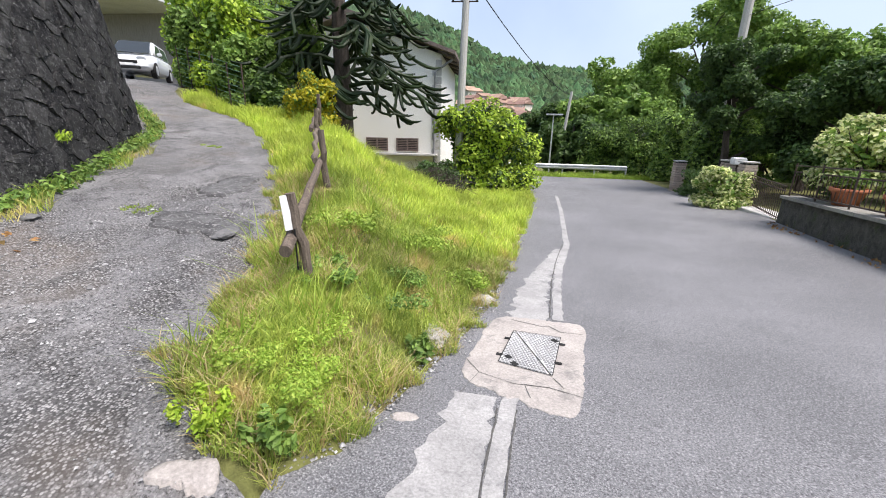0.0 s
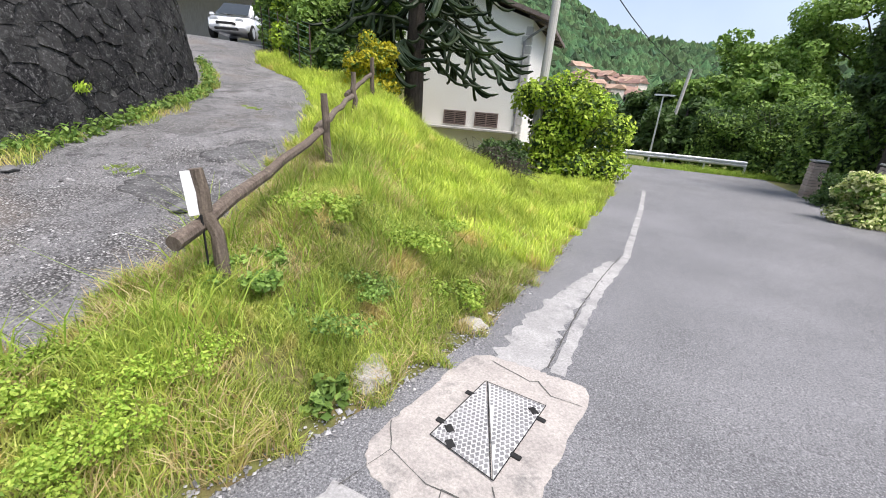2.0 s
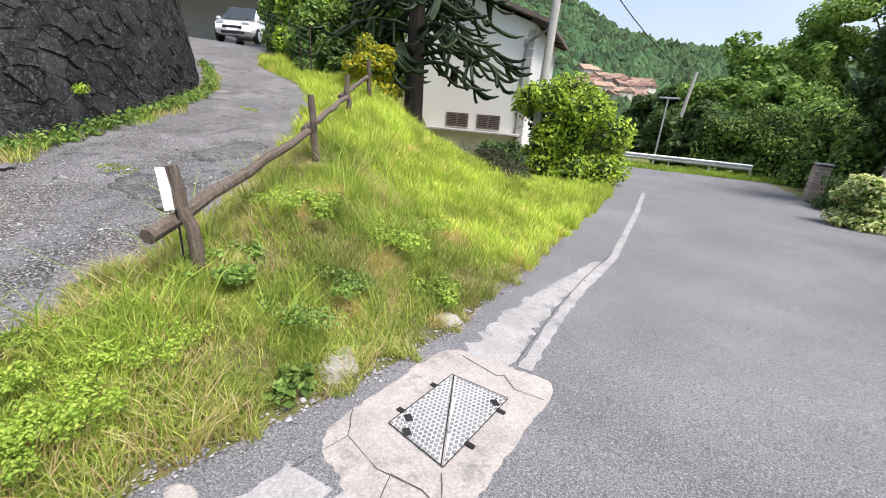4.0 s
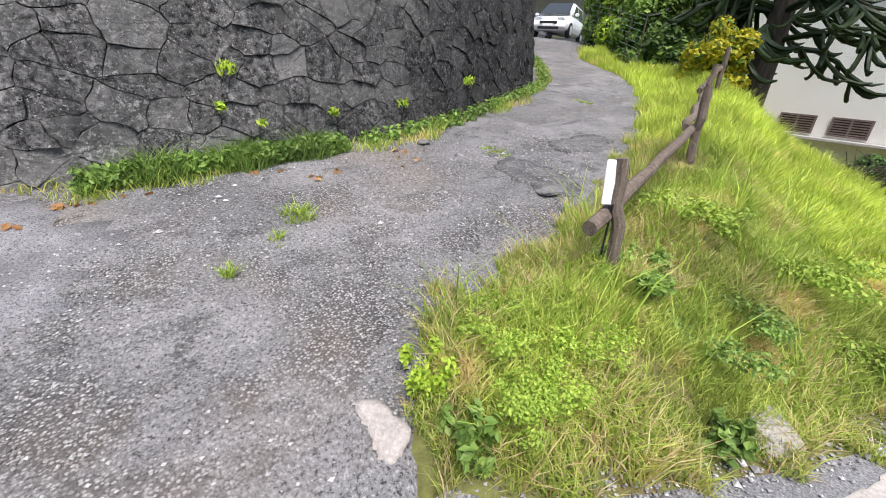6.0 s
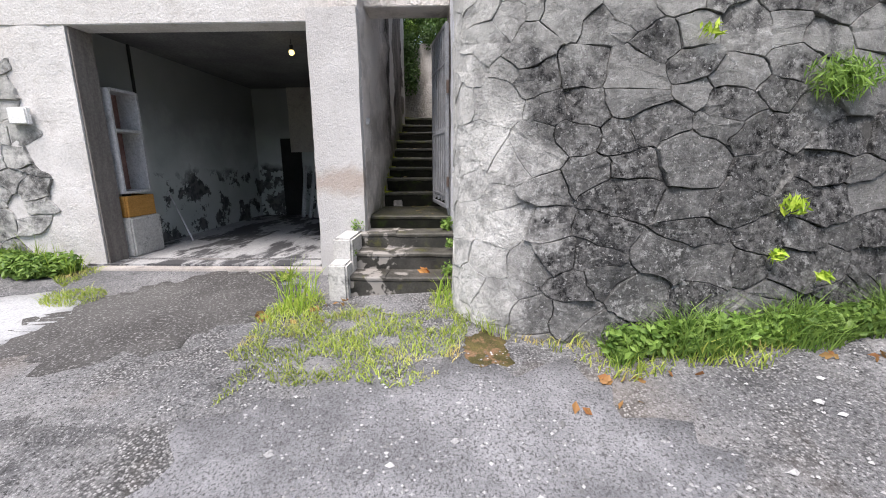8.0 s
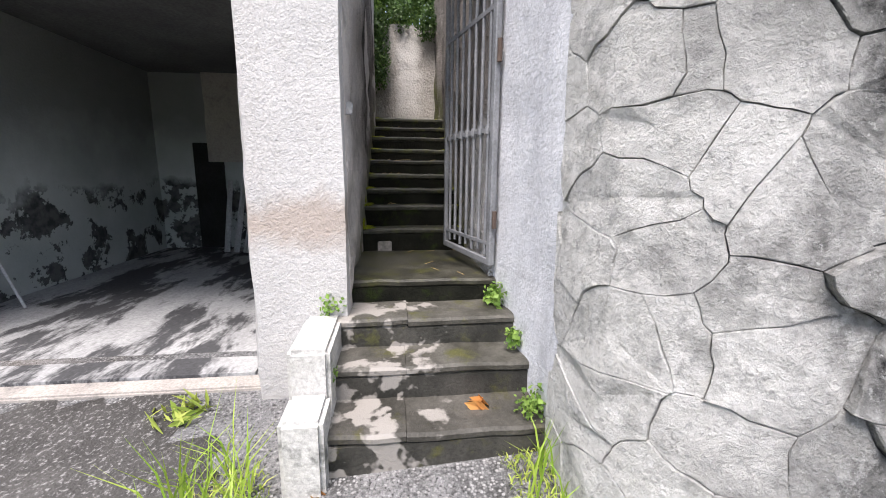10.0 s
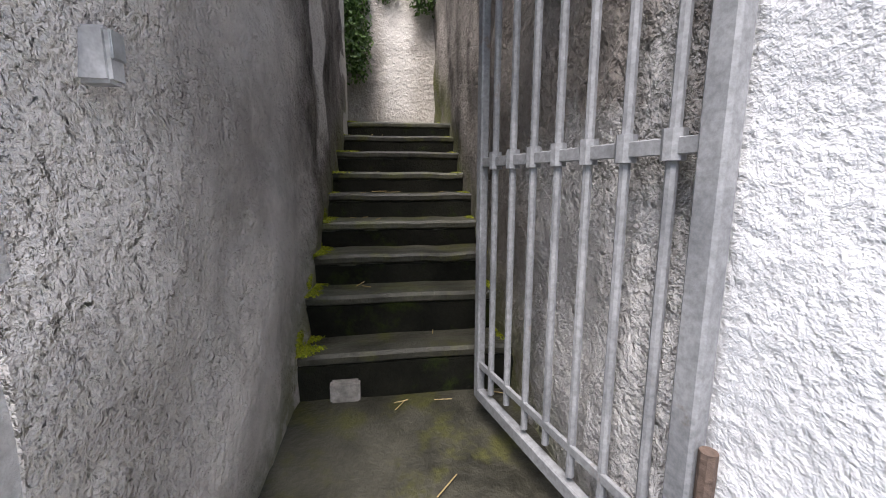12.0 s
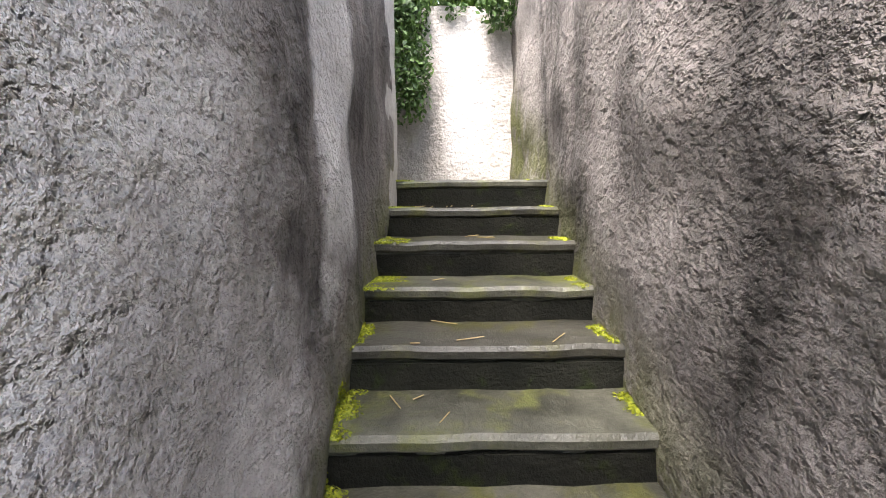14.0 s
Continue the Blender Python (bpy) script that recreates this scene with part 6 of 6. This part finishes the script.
# monkey-puzzle tree with drooping rope-like branches
arau = thing("monkey_puzzle_tree", "dark monkey-puzzle tree with drooping rope-like branches", "tree")
AX, AY = -5.05, 14.4
AZ = h1(AX, AY)
part("trunk", tubed([(AX, AY, AZ - 0.3), (AX + 0.05, AY, AZ + 3), (AX, AY, AZ + 9)], [0.36, 0.29, 0.15], 12, 0.05, 3), BARK, arau, "straight dark trunk")
rnd = random.Random(21)
for k in range(24):
    a = k * 2.4 + rnd.uniform(-0.3, 0.3)
    zz = AZ + 3.4 + (k // 5) * 0.75 + rnd.uniform(-0.2, 0.2)
    reach = rnd.uniform(2.6, 3.8) * (1 - 0.08 * (k // 5))
    bm = bmesh.new()
    top = Vector((AX, AY, zz))
    way = Vector((math.cos(a), math.sin(a), 0))
    line = [top + way * reach * f + Vector((0, 0, 0.35 * math.sin(f * 2.4) - 0.75 * f * f)) for f in (0, 0.25, 0.5, 0.75, 1)]
    tube(bm, line, [0.08, 0.075, 0.07, 0.06, 0.03], 6)
    for j in range(15):
        f = 0.25 + 0.75 * rnd.random()
        i = min(3, int(f * 4))
        p = line[i].lerp(line[i + 1], f * 4 - i)
        b = a + rnd.choice((-1, 1)) * rnd.uniform(0.4, 1.3)
        d = Vector((math.cos(b), math.sin(b), 0))
        L = rnd.uniform(0.7, 1.4)
        drop = rnd.uniform(0.4, 1.1)
        pts = [p + d * L * t + Vector((0, 0, -drop * (t * 1.5 - 0.75 * t * t) + 0.35 * max(0, t - 0.7))) for t in (0, 0.2, 0.4, 0.6, 0.8, 1.0)]
        tube(bm, pts, [0.05, 0.052, 0.052, 0.05, 0.046, 0.02], 6, 0.25, j)
    part("branch", bm, ARAU, arau)

# ---- hills and village ----
def ridge_height(b):
    return np.interp(b, [-180, -60, -25, -12, -8, -5.4, -2, 0, 5, 12, 18, 32, 45, 70, 180], [70, 110, 116, 104, 95, 87, 73, 65, 55, 49, 42, 40, 46, 55, 60])


def hill(name, d0, d1, scale, base, label, seed, material):
    bs = np.arange(-100, 100.1, 1.0)
    fs = np.linspace(0, 1, 26)
    v, f = [], []
    for b in bs:
        for q in fs:
            d = d0 + (d1 - d0) * q
            n = noise.noise(Vector((b * 0.11 + seed, q * 4, 0))) * 0.09 + noise.noise(Vector((b * 0.9 + seed, q * 22, 3))) * 0.025
            z = base + (float(ridge_height(b)) * scale - base) * (q ** 1.2) * (1 + n)
            v.append((d * math.sin(radians(b)), d * math.cos(radians(b)), z))
    m = len(fs)
    for i in range(len(bs) - 1):
        for k in range(m - 1):
            f.append((i * m + k, (i + 1) * m + k, (i + 1) * m + k + 1, i * m + k + 1))
    return tagged(array_mesh(name, v, f, material, True), label, "hill", kind="structure")


FOREST = surface("wooded_slope", (0.035, 0.07, 0.032), (0.085, 0.14, 0.055), 0.02, 0.35, 1.0, 1.0, 3.0, c3=(0.16, 0.2, 0.09), spots=0.03, lo=0.58, hi=0.66)
hill("hillside", 130, 440, 1.0, -14, "wooded hillside across the valley", 2, FOREST)
gh = np.random.default_rng(44)
bb, qq = gh.uniform(-14, 42, 9000), gh.uniform(0.05, 1.0, 9000) ** 0.8
dd = 130 + 310 * qq
zz = -14 + (ridge_height(bb) + 14) * qq ** 1.2
tc = np.column_stack([dd * np.sin(np.radians(bb)), dd * np.cos(np.radians(bb)), zz + 1])
tr = gh.uniform(2.2, 5.0, 9000)
ico = bmesh.new()
bmesh.ops.create_icosphere(ico, subdivisions=1, radius=1)
ico.verts.ensure_lookup_table()
iv = np.array([v.co for v in ico.verts])
fi = np.array([[v.index for v in f.verts] for f in ico.faces])
ico.free()
v = (tc[:, None, :] + iv[None] * (tr[:, None, None] * gh.uniform(0.65, 1.3, (9000, len(iv), 1))) * np.array([1, 1, 1.5])).reshape(-1, 3)
f = (np.arange(9000)[:, None, None] * len(iv) + fi[None]).reshape(-1, 3)
tagged(array_mesh("hillside_woods", v, f, surface("far_trees", (0.03, 0.065, 0.03), (0.075, 0.13, 0.05), 0.05, 0.8, 1.0, 0.6, 0.8, island=0.45)), "dense woods on the far hillside", "woods", kind="stuff")
ROOFRED = surface("red_roof_tiles", (0.24, 0.15, 0.115), (0.34, 0.23, 0.18), 0.3, 2, 0.9, 0.2, vary=0.3)
VILLWALL = surface("village_walls", (0.6, 0.54, 0.45), (0.72, 0.66, 0.58), 0.2, 2, 0.9, 0.1, vary=0.12)
rnd = random.Random(77)
for k in range(26):
    b = rnd.uniform(-3.2, 5.2)
    q = rnd.uniform(0.24, 0.36)
    d = 130 + 310 * q
    x, y = d * math.sin(radians(b)), d * math.cos(radians(b))
    z = -14 + (float(ridge_height(b)) + 14) * q ** 1.2 + 3.5
    w, l, h, t = rnd.uniform(2.8, 4.6), rnd.uniform(2.6, 4), rnd.uniform(3.5, 6), rnd.uniform(-0.9, 0.9)
    vh = thing("village_house", "small pale village house with a red tiled roof", "house", "hillside village", (x, y, z))
    vh.rotation_euler[2] = t
    part("wall", boxed(-w, w, -l, l, -4, h), VILLWALL, vh)
    bm = bmesh.new()
    e = [bm.verts.new(p) for p in ((-w - 0.6, -l - 0.8, h), (w + 0.6, -l - 0.8, h), (w + 0.6, l + 0.8, h), (-w - 0.6, l + 0.8, h), (-w - 0.6, 0, h + 1.9), (w + 0.6, 0, h + 1.9))]
    for q4 in ((0, 1, 5, 4), (2, 3, 4, 5), (1, 2, 5), (3, 0, 4), (3, 2, 1, 0)):
        bm.faces.new([e[i] for i in q4])
    part("roof", bm, ROOFRED, vh)
    for i in range(3):
        part("window", boxed(-w * 0.7 + i * w * 0.6, -w * 0.7 + i * w * 0.6 + 1.0, -l - 0.05, -l + 0.1, h * 0.35, h * 0.35 + 1.4), BLACK, vh)

# ---- poles, lamp, guard rail ----
pole = thing("utility_pole", "tall pale utility pole with insulators and wires", "utility pole")
UX, UY = -1.2, 16.3
part("shaft", tubed([(UX, UY, -1.4), (UX + 0.1, UY, 3), (UX + 0.22, UY, 8.2)], [0.16, 0.14, 0.11], 12), PALEWOOD, pole)
for z in (5.7, 6.2, 6.6):
    arm = part("bracket", tubed([(UX - 0.35, UY - 0.05, z), (UX + 0.6, UY - 0.05, z)], 0.025, 6), RUST, pole)
    for x in (UX - 0.3, UX + 0.55):
        part("insulator", tubed([(x, UY - 0.05, z), (x, UY - 0.05, z + 0.1)], [0.04, 0.03], 8), BLACK, arm)
wires = thing("overhead_wires", "thin dark overhead wires across the lane", "wires")


def wire(a, b, sag, r=0.012):
    a, b = Vector(a), Vector(b)
    return tubed([a.lerp(b, f) - Vector((0, 0, sag * 4 * f * (1 - f))) for f in (0, 0.1, 0.2, 0.35, 0.5, 0.65, 0.8, 0.9, 1)], r, 5)


part("wire", wire((UX + 0.2, UY, 6.6), (5.9, 34.5, 4.0), 0.5, 0.02), BLACK, wires)
part("wire", wire((UX + 0.2, UY, 5.7), (-12, 14, 9.5), 0.4), BLACK, wires)
part("wire", wire((UX + 0.3, UY, 6.8), (10.6, 20.7, 10.2), 0.5), BLACK, wires)
part("wire", wire((10.6, 20.7, 6.2), (15, -4, 7.5), 0.3), BLACK, wires)
lean = thing("leaning_pole", "grey wooden pole leaning beyond the bend", "utility pole")
part("shaft", tubed([(5.6, 34.5, -2), (6.2, 34.5, 4.2)], [0.14, 0.1], 8), PALEWOOD, lean)
p2 = thing("utility_pole", "grey utility pole among the garden trees", "utility pole")
part("shaft", tubed([(10.6, 20.7, -1), (10.6, 20.7, 11)], [0.19, 0.15], 10), PALEWOOD, p2)
lamp = thing("street_lamp", "slim grey street lamp at the bend", "street lamp")
part("column", tubed([(4.55, 31.5, -1.9), (4.55, 31.5, 2.35)], [0.06, 0.045], 8), STEEL, lamp)
part("arm", tubed([(4.55, 31.5, 2.35), (5.0, 31.4, 2.42)], 0.03, 6), STEEL, lamp)
part("lantern", boxed(4.0, 5.2, 31.3, 31.55, 2.36, 2.46, 0.03), STEEL, lamp)
rail = thing("guard_rail", "galvanised steel guard rail round the bend", "guard rail")
RX = [(1.0, 28.2), (3.0, 28.4), (5.0, 28.3), (7.0, 28.0), (8.8, 27.4)]
bm = bmesh.new()
for (ax, ay), (bx2, by2) in zip(RX, RX[1:]):
    q = []
    for dz, o in ((0, 0), (0.06, -0.05), (0.12, -0.05), (0.16, 0), (0.2, -0.05), (0.27, -0.05), (0.32, 0)):
        q.append((bm.verts.new((ax, ay + o, h1(ax, ay) + 0.45 + dz)), bm.verts.new((bx2, by2 + o, h1(bx2, by2) + 0.45 + dz))))
    for c0, c1 in zip(q, q[1:]):
        bm.faces.new((c0[0], c0[1], c1[1], c1[0]))
part("beam", bm, STEEL, rail)
for x, y in RX:
    part("post", boxed(x - 0.04, x + 0.04, y + 0.02, y + 0.12, h1(x, y) - 0.2, h1(x, y) + 0.72), STEEL, rail)
p = scatter(g, 30000, lambda x, y: (y > 27.0 - (x - 2.5) * 0.12) & (y < 29.5), 0, 10.5, 25, 30)
tagged(blades("rail_grass", p, zs_of(p), 0.2, 0.02, GRASS2, 210), "grass strip under the guard rail", "grass", kind="stuff")

# ---- garden on the far side of the lane ----
BRICKCAP = surface("thin_brick_course", (0.36, 0.29, 0.25), (0.46, 0.38, 0.33), 4, 50, 0.9, 0.4, vary=0.2)
for k, (x, y, h) in enumerate(((8.45, 19.4, 1.35), (9.5, 17.6, 1.45), (8.65, 14.9, 1.45))):
    pier = thing("gate_pier", "gate pier of thin layered bricks", "pier", "gate piers", (x, y, h1(x, y) - 0.05))
    for j in range(int(h / 0.1)):
        e = 0.0 if j % 2 else 0.012
        part("brick_course", boxed(-0.2 - e, 0.2 + e, -0.2 - e, 0.2 + e, j * 0.1 + 0.008, j * 0.1 + 0.096, 0.008), BRICKCAP, pier)
    part("core", boxed(-0.18, 0.18, -0.18, 0.18, 0, h - 0.02), MORTAR, pier)
    part("capstone", boxed(-0.23, 0.23, -0.23, 0.23, h, h + 0.05, 0.012), OLDCONC, pier)
post_box = thing("post_box", "white letter box between the gate piers", "letter box")
part("case", boxed(8.85, 9.3, 16.1, 16.4, 0.35, 0.6, 0.03), WHITE, post_box)
part("stand", boxed(9.04, 9.1, 16.22, 16.28, h1(9, 16.2) - 0.05, 0.35), RUST, post_box)


low_gate = thing("garden_gate", "low rusty iron garden gate with thin bars", "gate")
za = h1(8, 13)
for z in (0.12, 0.72, 0.82):
    part("rail", flat_bar((8.5, 14.6, za + z * 1.2), (7.65, 11.4, za + z * 1.2), 0.02, 0.03), RUST, low_gate)
for k in range(24):
    q = Vector((8.5, 14.6, za)).lerp(Vector((7.65, 11.4, za)), (k + 0.5) / 24)
    part("bar", tubed([q + Vector((0, 0, 0.1)), q + Vector((0, 0, 0.96))], 0.01, 6), RUST, low_gate)
tagged(link_mesh("gate_step", boxed(7.75, 8.5, 11.5, 13.6, za - 0.1, za + 0.08, 0.015), OLDCONC), "low stone step under the garden gate", "step", kind="structure")
LW = [(7.45, 11.2), (6.95, 9.2), (6.45, 7.0), (6.1, 5.0), (5.95, 2.5), (5.8, -9)]
bm = bmesh.new()
prev = None
for x, y in LW:
    z = h1(x, y)
    r = [bm.verts.new(c) for c in ((x, y, z - 0.2), (x + 0.03, y, z + 0.62), (x + 0.4, y, z + 0.62), (x + 0.45, y, z - 0.2))]
    if prev:
        for k in range(4):
            bm.faces.new((prev[k], prev[(k + 1) % 4], r[(k + 1) % 4], r[k]))
    else:
        bm.faces.new(r)
    prev = r
bmesh.ops.recalc_face_normals(bm, faces=bm.faces)
lw = tagged(link_mesh("garden_wall", bm, surface("dark_rubble_render", (0.06, 0.058, 0.05), (0.14, 0.13, 0.115), 6, 40, 0.95, 1.0, 0.05, c3=(0.05, 0.07, 0.025), spots=3)), "low dark mossy stone garden wall", "wall", kind="structure")
for (ax, ay), (bx2, by2) in zip(LW, LW[1:]):
    n = max(1, int(math.hypot(bx2 - ax, by2 - ay) / 0.8))
    for j in range(n):
        pa, pb = [Vector((ax + (bx2 - ax) * f, ay + (by2 - ay) * f, 0)) for f in (j / n + 0.004, (j + 1) / n - 0.004)]
        bm2 = bmesh.new()
        q = []
        for pp in (pa, pb):
            z = h1(pp.x, pp.y) + 0.624
            q.append([bm2.verts.new(c) for c in ((pp.x - 0.05, pp.y, z), (pp.x - 0.05, pp.y, z + 0.07), (pp.x + 0.46, pp.y, z + 0.07), (pp.x + 0.46, pp.y, z))])
        for k in range(4):
            bm2.faces.new((q[0][k], q[0][(k + 1) % 4], q[1][(k + 1) % 4], q[1][k]))
        bm2.faces.new(q[0])
        bm2.faces.new(q[1][::-1])
        bmesh.ops.recalc_face_normals(bm2, faces=bm2.faces)
        part("coping", bm2, surface("coping_stone", (0.2, 0.19, 0.17), (0.28, 0.27, 0.24), 4, 50, 0.9, 0.5, vary=0.1) if (j, ax) == (0, LW[0][0]) else bpy.data.materials["coping_stone"], lw)
railing = thing("garden_railing", "rusty iron railing on the low garden wall", "railing")


def rail_at(y, dz):
    x = float(np.interp(y, [-9, 2.5, 5.0, 7.0, 9.2, 11.2], [5.8, 5.95, 6.1, 6.45, 6.95, 7.45])) + 0.12
    return Vector((x, y, h1(x - 0.1, y) + 0.69 + dz))


for z in (0.08, 0.6, 0.75):
    for y0, y1 in ((11.15, 9.2), (9.2, 7.0), (7.0, 5.0), (5.0, 2.5)):
        part("rail", flat_bar(rail_at(y0, z), rail_at(y1, z), 0.02, 0.03), RUST, railing)
for k in range(60):
    y = 11.1 - k * 0.14
    part("post" if k % 9 == 0 else "bar", tubed([rail_at(y, 0.0 if k % 9 == 0 else 0.08), rail_at(y, 0.8 if k % 9 == 0 else 0.6)], 0.018 if k % 9 == 0 else 0.008, 6), RUST, railing)


def pot(x, y, z, r, h):
    bm = bmesh.new()
    prof = [(0.001, 0), (r * 0.68, 0), (r * 0.92, h * 0.8), (r * 1.04, h * 0.8), (r * 1.06, h), (r * 0.92, h), (r * 0.9, h * 0.86), (0.001, h * 0.86)]
    rings = [[bm.verts.new((x + a * math.cos(2 * math.pi * k / 20), y + a * math.sin(2 * math.pi * k / 20), z + b)) for k in range(20)] for a, b in prof]
    for p, q in zip(rings, rings[1:]):
        for k in range(20):
            bm.faces.new((p[k], p[(k + 1) % 20], q[(k + 1) % 20], q[k]))
    return bm


for k, (y, r) in enumerate(((9.2, 0.3), (7.6, 0.28), (6.4, 0.24))):
    q = rail_at(y, 0.005)
    pt = thing("flower_pot", "terracotta pot with a plant on the garden wall", "flower pot", "pots on the wall")
    part("pot", pot(q.x + 0.27, y, q.z, r, 0.36), TERRACOTTA, pt, smooth=True)
    o = leaf_cloud("plant", [(q.x + 0.27, y, q.z + 0.5)], [(0.26, 0.26, 0.2)], 500, 0.05, (LEAF, LEAFPALE, LEAFBRIGHT)[k], 230 + k, 0.6, 0.2)
    o.parent = pt
SALMON = leaf_mat("salmon_petals", (0.75, 0.35, 0.28), (0.85, 0.5, 0.42))
q = rail_at(7.0, 0.0)
tagged(leaf_cloud("geranium_flowers", [(q.x + 0.1, q.y, q.z + 0.25), (q.x + 0.05, q.y - 0.3, q.z + 0.1)], [(0.1, 0.1, 0.08)] * 2, 160, 0.05, SALMON, 240, 0.6, 0.2), "pale pink flowers on the garden wall", "flowers", kind="stuff")

# ---- cars at the head of the driveway ----
PAINT, n_, l_, b_ = shader("silver_white_paint", 0.25)
b_.inputs["Base Color"].default_value = (0.68, 0.7, 0.72, 1)
b_.inputs["Coat Weight"].default_value = 0.5
GLASSDARK, n_, l_, b_ = shader("tinted_car_glass", 0.08)
b_.inputs["Base Color"].default_value = (0.02, 0.025, 0.028, 1)
TYRE = surface("tyre_rubber", (0.015, 0.015, 0.015), (0.025, 0.025, 0.025), 5, 60)


def people_carrier(x, y, z, heading, label, van=False):
    """A car body lofted from cross-sections along its length; the nose points along local +x."""
    car = thing("van" if van else "people_carrier", label, "car", at=(x, y, z))
    car.rotation_euler[2] = heading
    top = 1.95 if van else 1.62
    secs = [(-2.2, 0.45, 0.95, 0.78), (-2.15, 0.3, top * 0.62, 0.86), (-1.2, 0.24, top * 0.6, 0.9), (0.3, 0.24, 0.98, 0.9), (1.2, 0.24, 0.95, 0.9), (1.9, 0.27, 0.82, 0.84), (2.2, 0.32, 0.62, 0.68)]
    bm = bmesh.new()
    rows = []
    for sx, z0, z1, w in secs:
        rows.append([bm.verts.new((sx, a * w, b)) for a, b in ((-0.9, z0), (-1, z0 + 0.15), (-1, (z0 + z1) / 2), (-0.94, z1), (0.94, z1), (1, (z0 + z1) / 2), (1, z0 + 0.15), (0.9, z0))])
    for p, q in zip(rows, rows[1:]):
        for k in range(8):
            bm.faces.new((p[k], p[(k + 1) % 8], q[(k + 1) % 8], q[k]))
    bm.faces.new(rows[0])
    bm.faces.new(rows[-1][::-1])
    bmesh.ops.recalc_face_normals(bm, faces=bm.faces)
    bmesh.ops.bevel(bm, geom=[e for e in bm.edges if e.calc_face_angle(0) > 0.4], offset=0.05, segments=2, affect="EDGES")
    part("body", bm, PAINT, car, smooth=True)
    bm = bmesh.new()
    cab = [(-2.12, 0.95, 0.8), (-1.95, top, 0.68), (0.1, top + 0.02, 0.68), (1.25, 0.94, 0.8)]
    pr = [[bm.verts.new((sx, s * w, sz)) for s in (-1, 1)] for sx, sz, w in cab]
    for p, q in zip(pr, pr[1:]):
        bm.faces.new((p[0], p[1], q[1], q[0]))
    for s in (0, 1):
        bm.faces.new([p[s] for p in pr])
    bm.faces.new((pr[0][0], pr[0][1], pr[-1][1], pr[-1][0]))
    bmesh.ops.recalc_face_normals(bm, faces=bm.faces)
    bmesh.ops.bevel(bm, geom=bm.edges[:], offset=0.06, segments=2, affect="EDGES")
    part("cabin", bm, PAINT, car, smooth=True)
    bm = bmesh.new()
    bm.faces.new([bm.verts.new(c) for c in ((1.2, -0.7, 1.0), (1.2, 0.7, 1.0), (0.2, 0.58, top - 0.04), (0.2, -0.58, top - 0.04))])
    bmesh.ops.translate(bm, verts=bm.verts, vec=(0.055, 0, 0.045))
    part("windscreen", bm, GLASSDARK, car)
    for s in (-1, 1):
        for a, b in ((-0.55, 0.75), (-1.75, -0.65)):
            bm = bmesh.new()
            bm.faces.new([bm.verts.new((c, s * w, d)) for c, w, d in ((a, 0.805, 1.02), (b, 0.805, 1.02), (min(b, 0.1 if b > 0 else b), 0.705, top - 0.1), (a + 0.03, 0.705, top - 0.1))])
            part("side_window", bm, GLASSDARK, car)
        part("headlight", boxed(1.85, 2.12, s * 0.52 - 0.17, s * 0.52 + 0.17, 0.66, 0.8, 0.04), STEEL, car, "clear headlight")
        part("mirror", boxed(0.75, 0.9, s * 0.98 - 0.1, s * 0.98 + 0.1, 0.98, 1.12, 0.04), PAINT, car)
        for wx in (-1.35, 1.38):
            wheel = part("wheel", tubed([(wx, s * 0.72, 0.32), (wx, s * 0.915, 0.32)], 0.33, 20), TYRE, car)
            part("rim", tubed([(wx, s * 0.9, 0.32), (wx, s * 0.925, 0.32)], 0.21, 14), STEEL, wheel, "alloy rim")
    part("grille", boxed(2.12, 2.22, -0.42, 0.42, 0.5, 0.63, 0.02), BLACK, car)
    part("air_intake", boxed(2.12, 2.215, -0.5, 0.5, 0.3, 0.42, 0.02), BLACK, car)
    part("number_plate", boxed(2.2, 2.225, -0.26, 0.26, 0.42, 0.52, 0.005), WHITE, car)
    return car


CX, CY = -16.2, 18.9
people_carrier(CX, CY, h1(CX, CY), radians(-62), "silver people carrier parked on the driveway")
people_carrier(CX + 0.7, CY + 4.4, h1(CX + 0.7, CY + 4.4), radians(-50), "white van parked behind the people carrier", True)
shed = thing("car_port", "grey timber car port above the driveway", "shed")
part("wall", boxed(-34, -20, 27, 27.3, 2, 8), surface("grey_boards", (0.2, 0.19, 0.18), (0.28, 0.27, 0.26), 3, 40, stretch=(6, 6, 0.5)), shed)
part("roof", boxed(-35, -19, 24, 28, 8, 8.2), surface("pale_sheet_roof", (0.5, 0.51, 0.52), (0.6, 0.61, 0.62), 1, 20), shed)
wf = thing("wire_fence", "green wire mesh fence beside the driveway", "fence")
for k in range(6):
    x, y = -6.9 - k * 0.72, 11.6 + k * 0.46
    part("post", tubed([(x, y, h1(x, y) - 0.1), (x, y, h1(x, y) + 1.3)], 0.018, 6), RUST, wf)
for k in range(9):
    part("strand", tubed([(-6.9, 11.6, h1(-6.9, 11.6) + 0.1 + k * 0.14), (-8.7, 12.75, h1(-8.7, 12.75) + 0.1 + k * 0.14), (-10.5, 13.9, h1(-10.5, 13.9) + 0.1 + k * 0.14)], 0.006, 4), surface("green_wire", (0.1, 0.2, 0.14), (0.14, 0.26, 0.18), 3, 40) if k == 0 else bpy.data.materials["green_wire"], wf)


# ---- single stones of the rubble wall, nearest the path ----
rs = random.Random(6)
for p, poly in single:
    bm = bmesh.new()
    stone_mesh(bm, poly, wall_point, rs, rs.uniform(0.001, 0.004), rs.uniform(0.004, 0.026))
    if bm.faces:
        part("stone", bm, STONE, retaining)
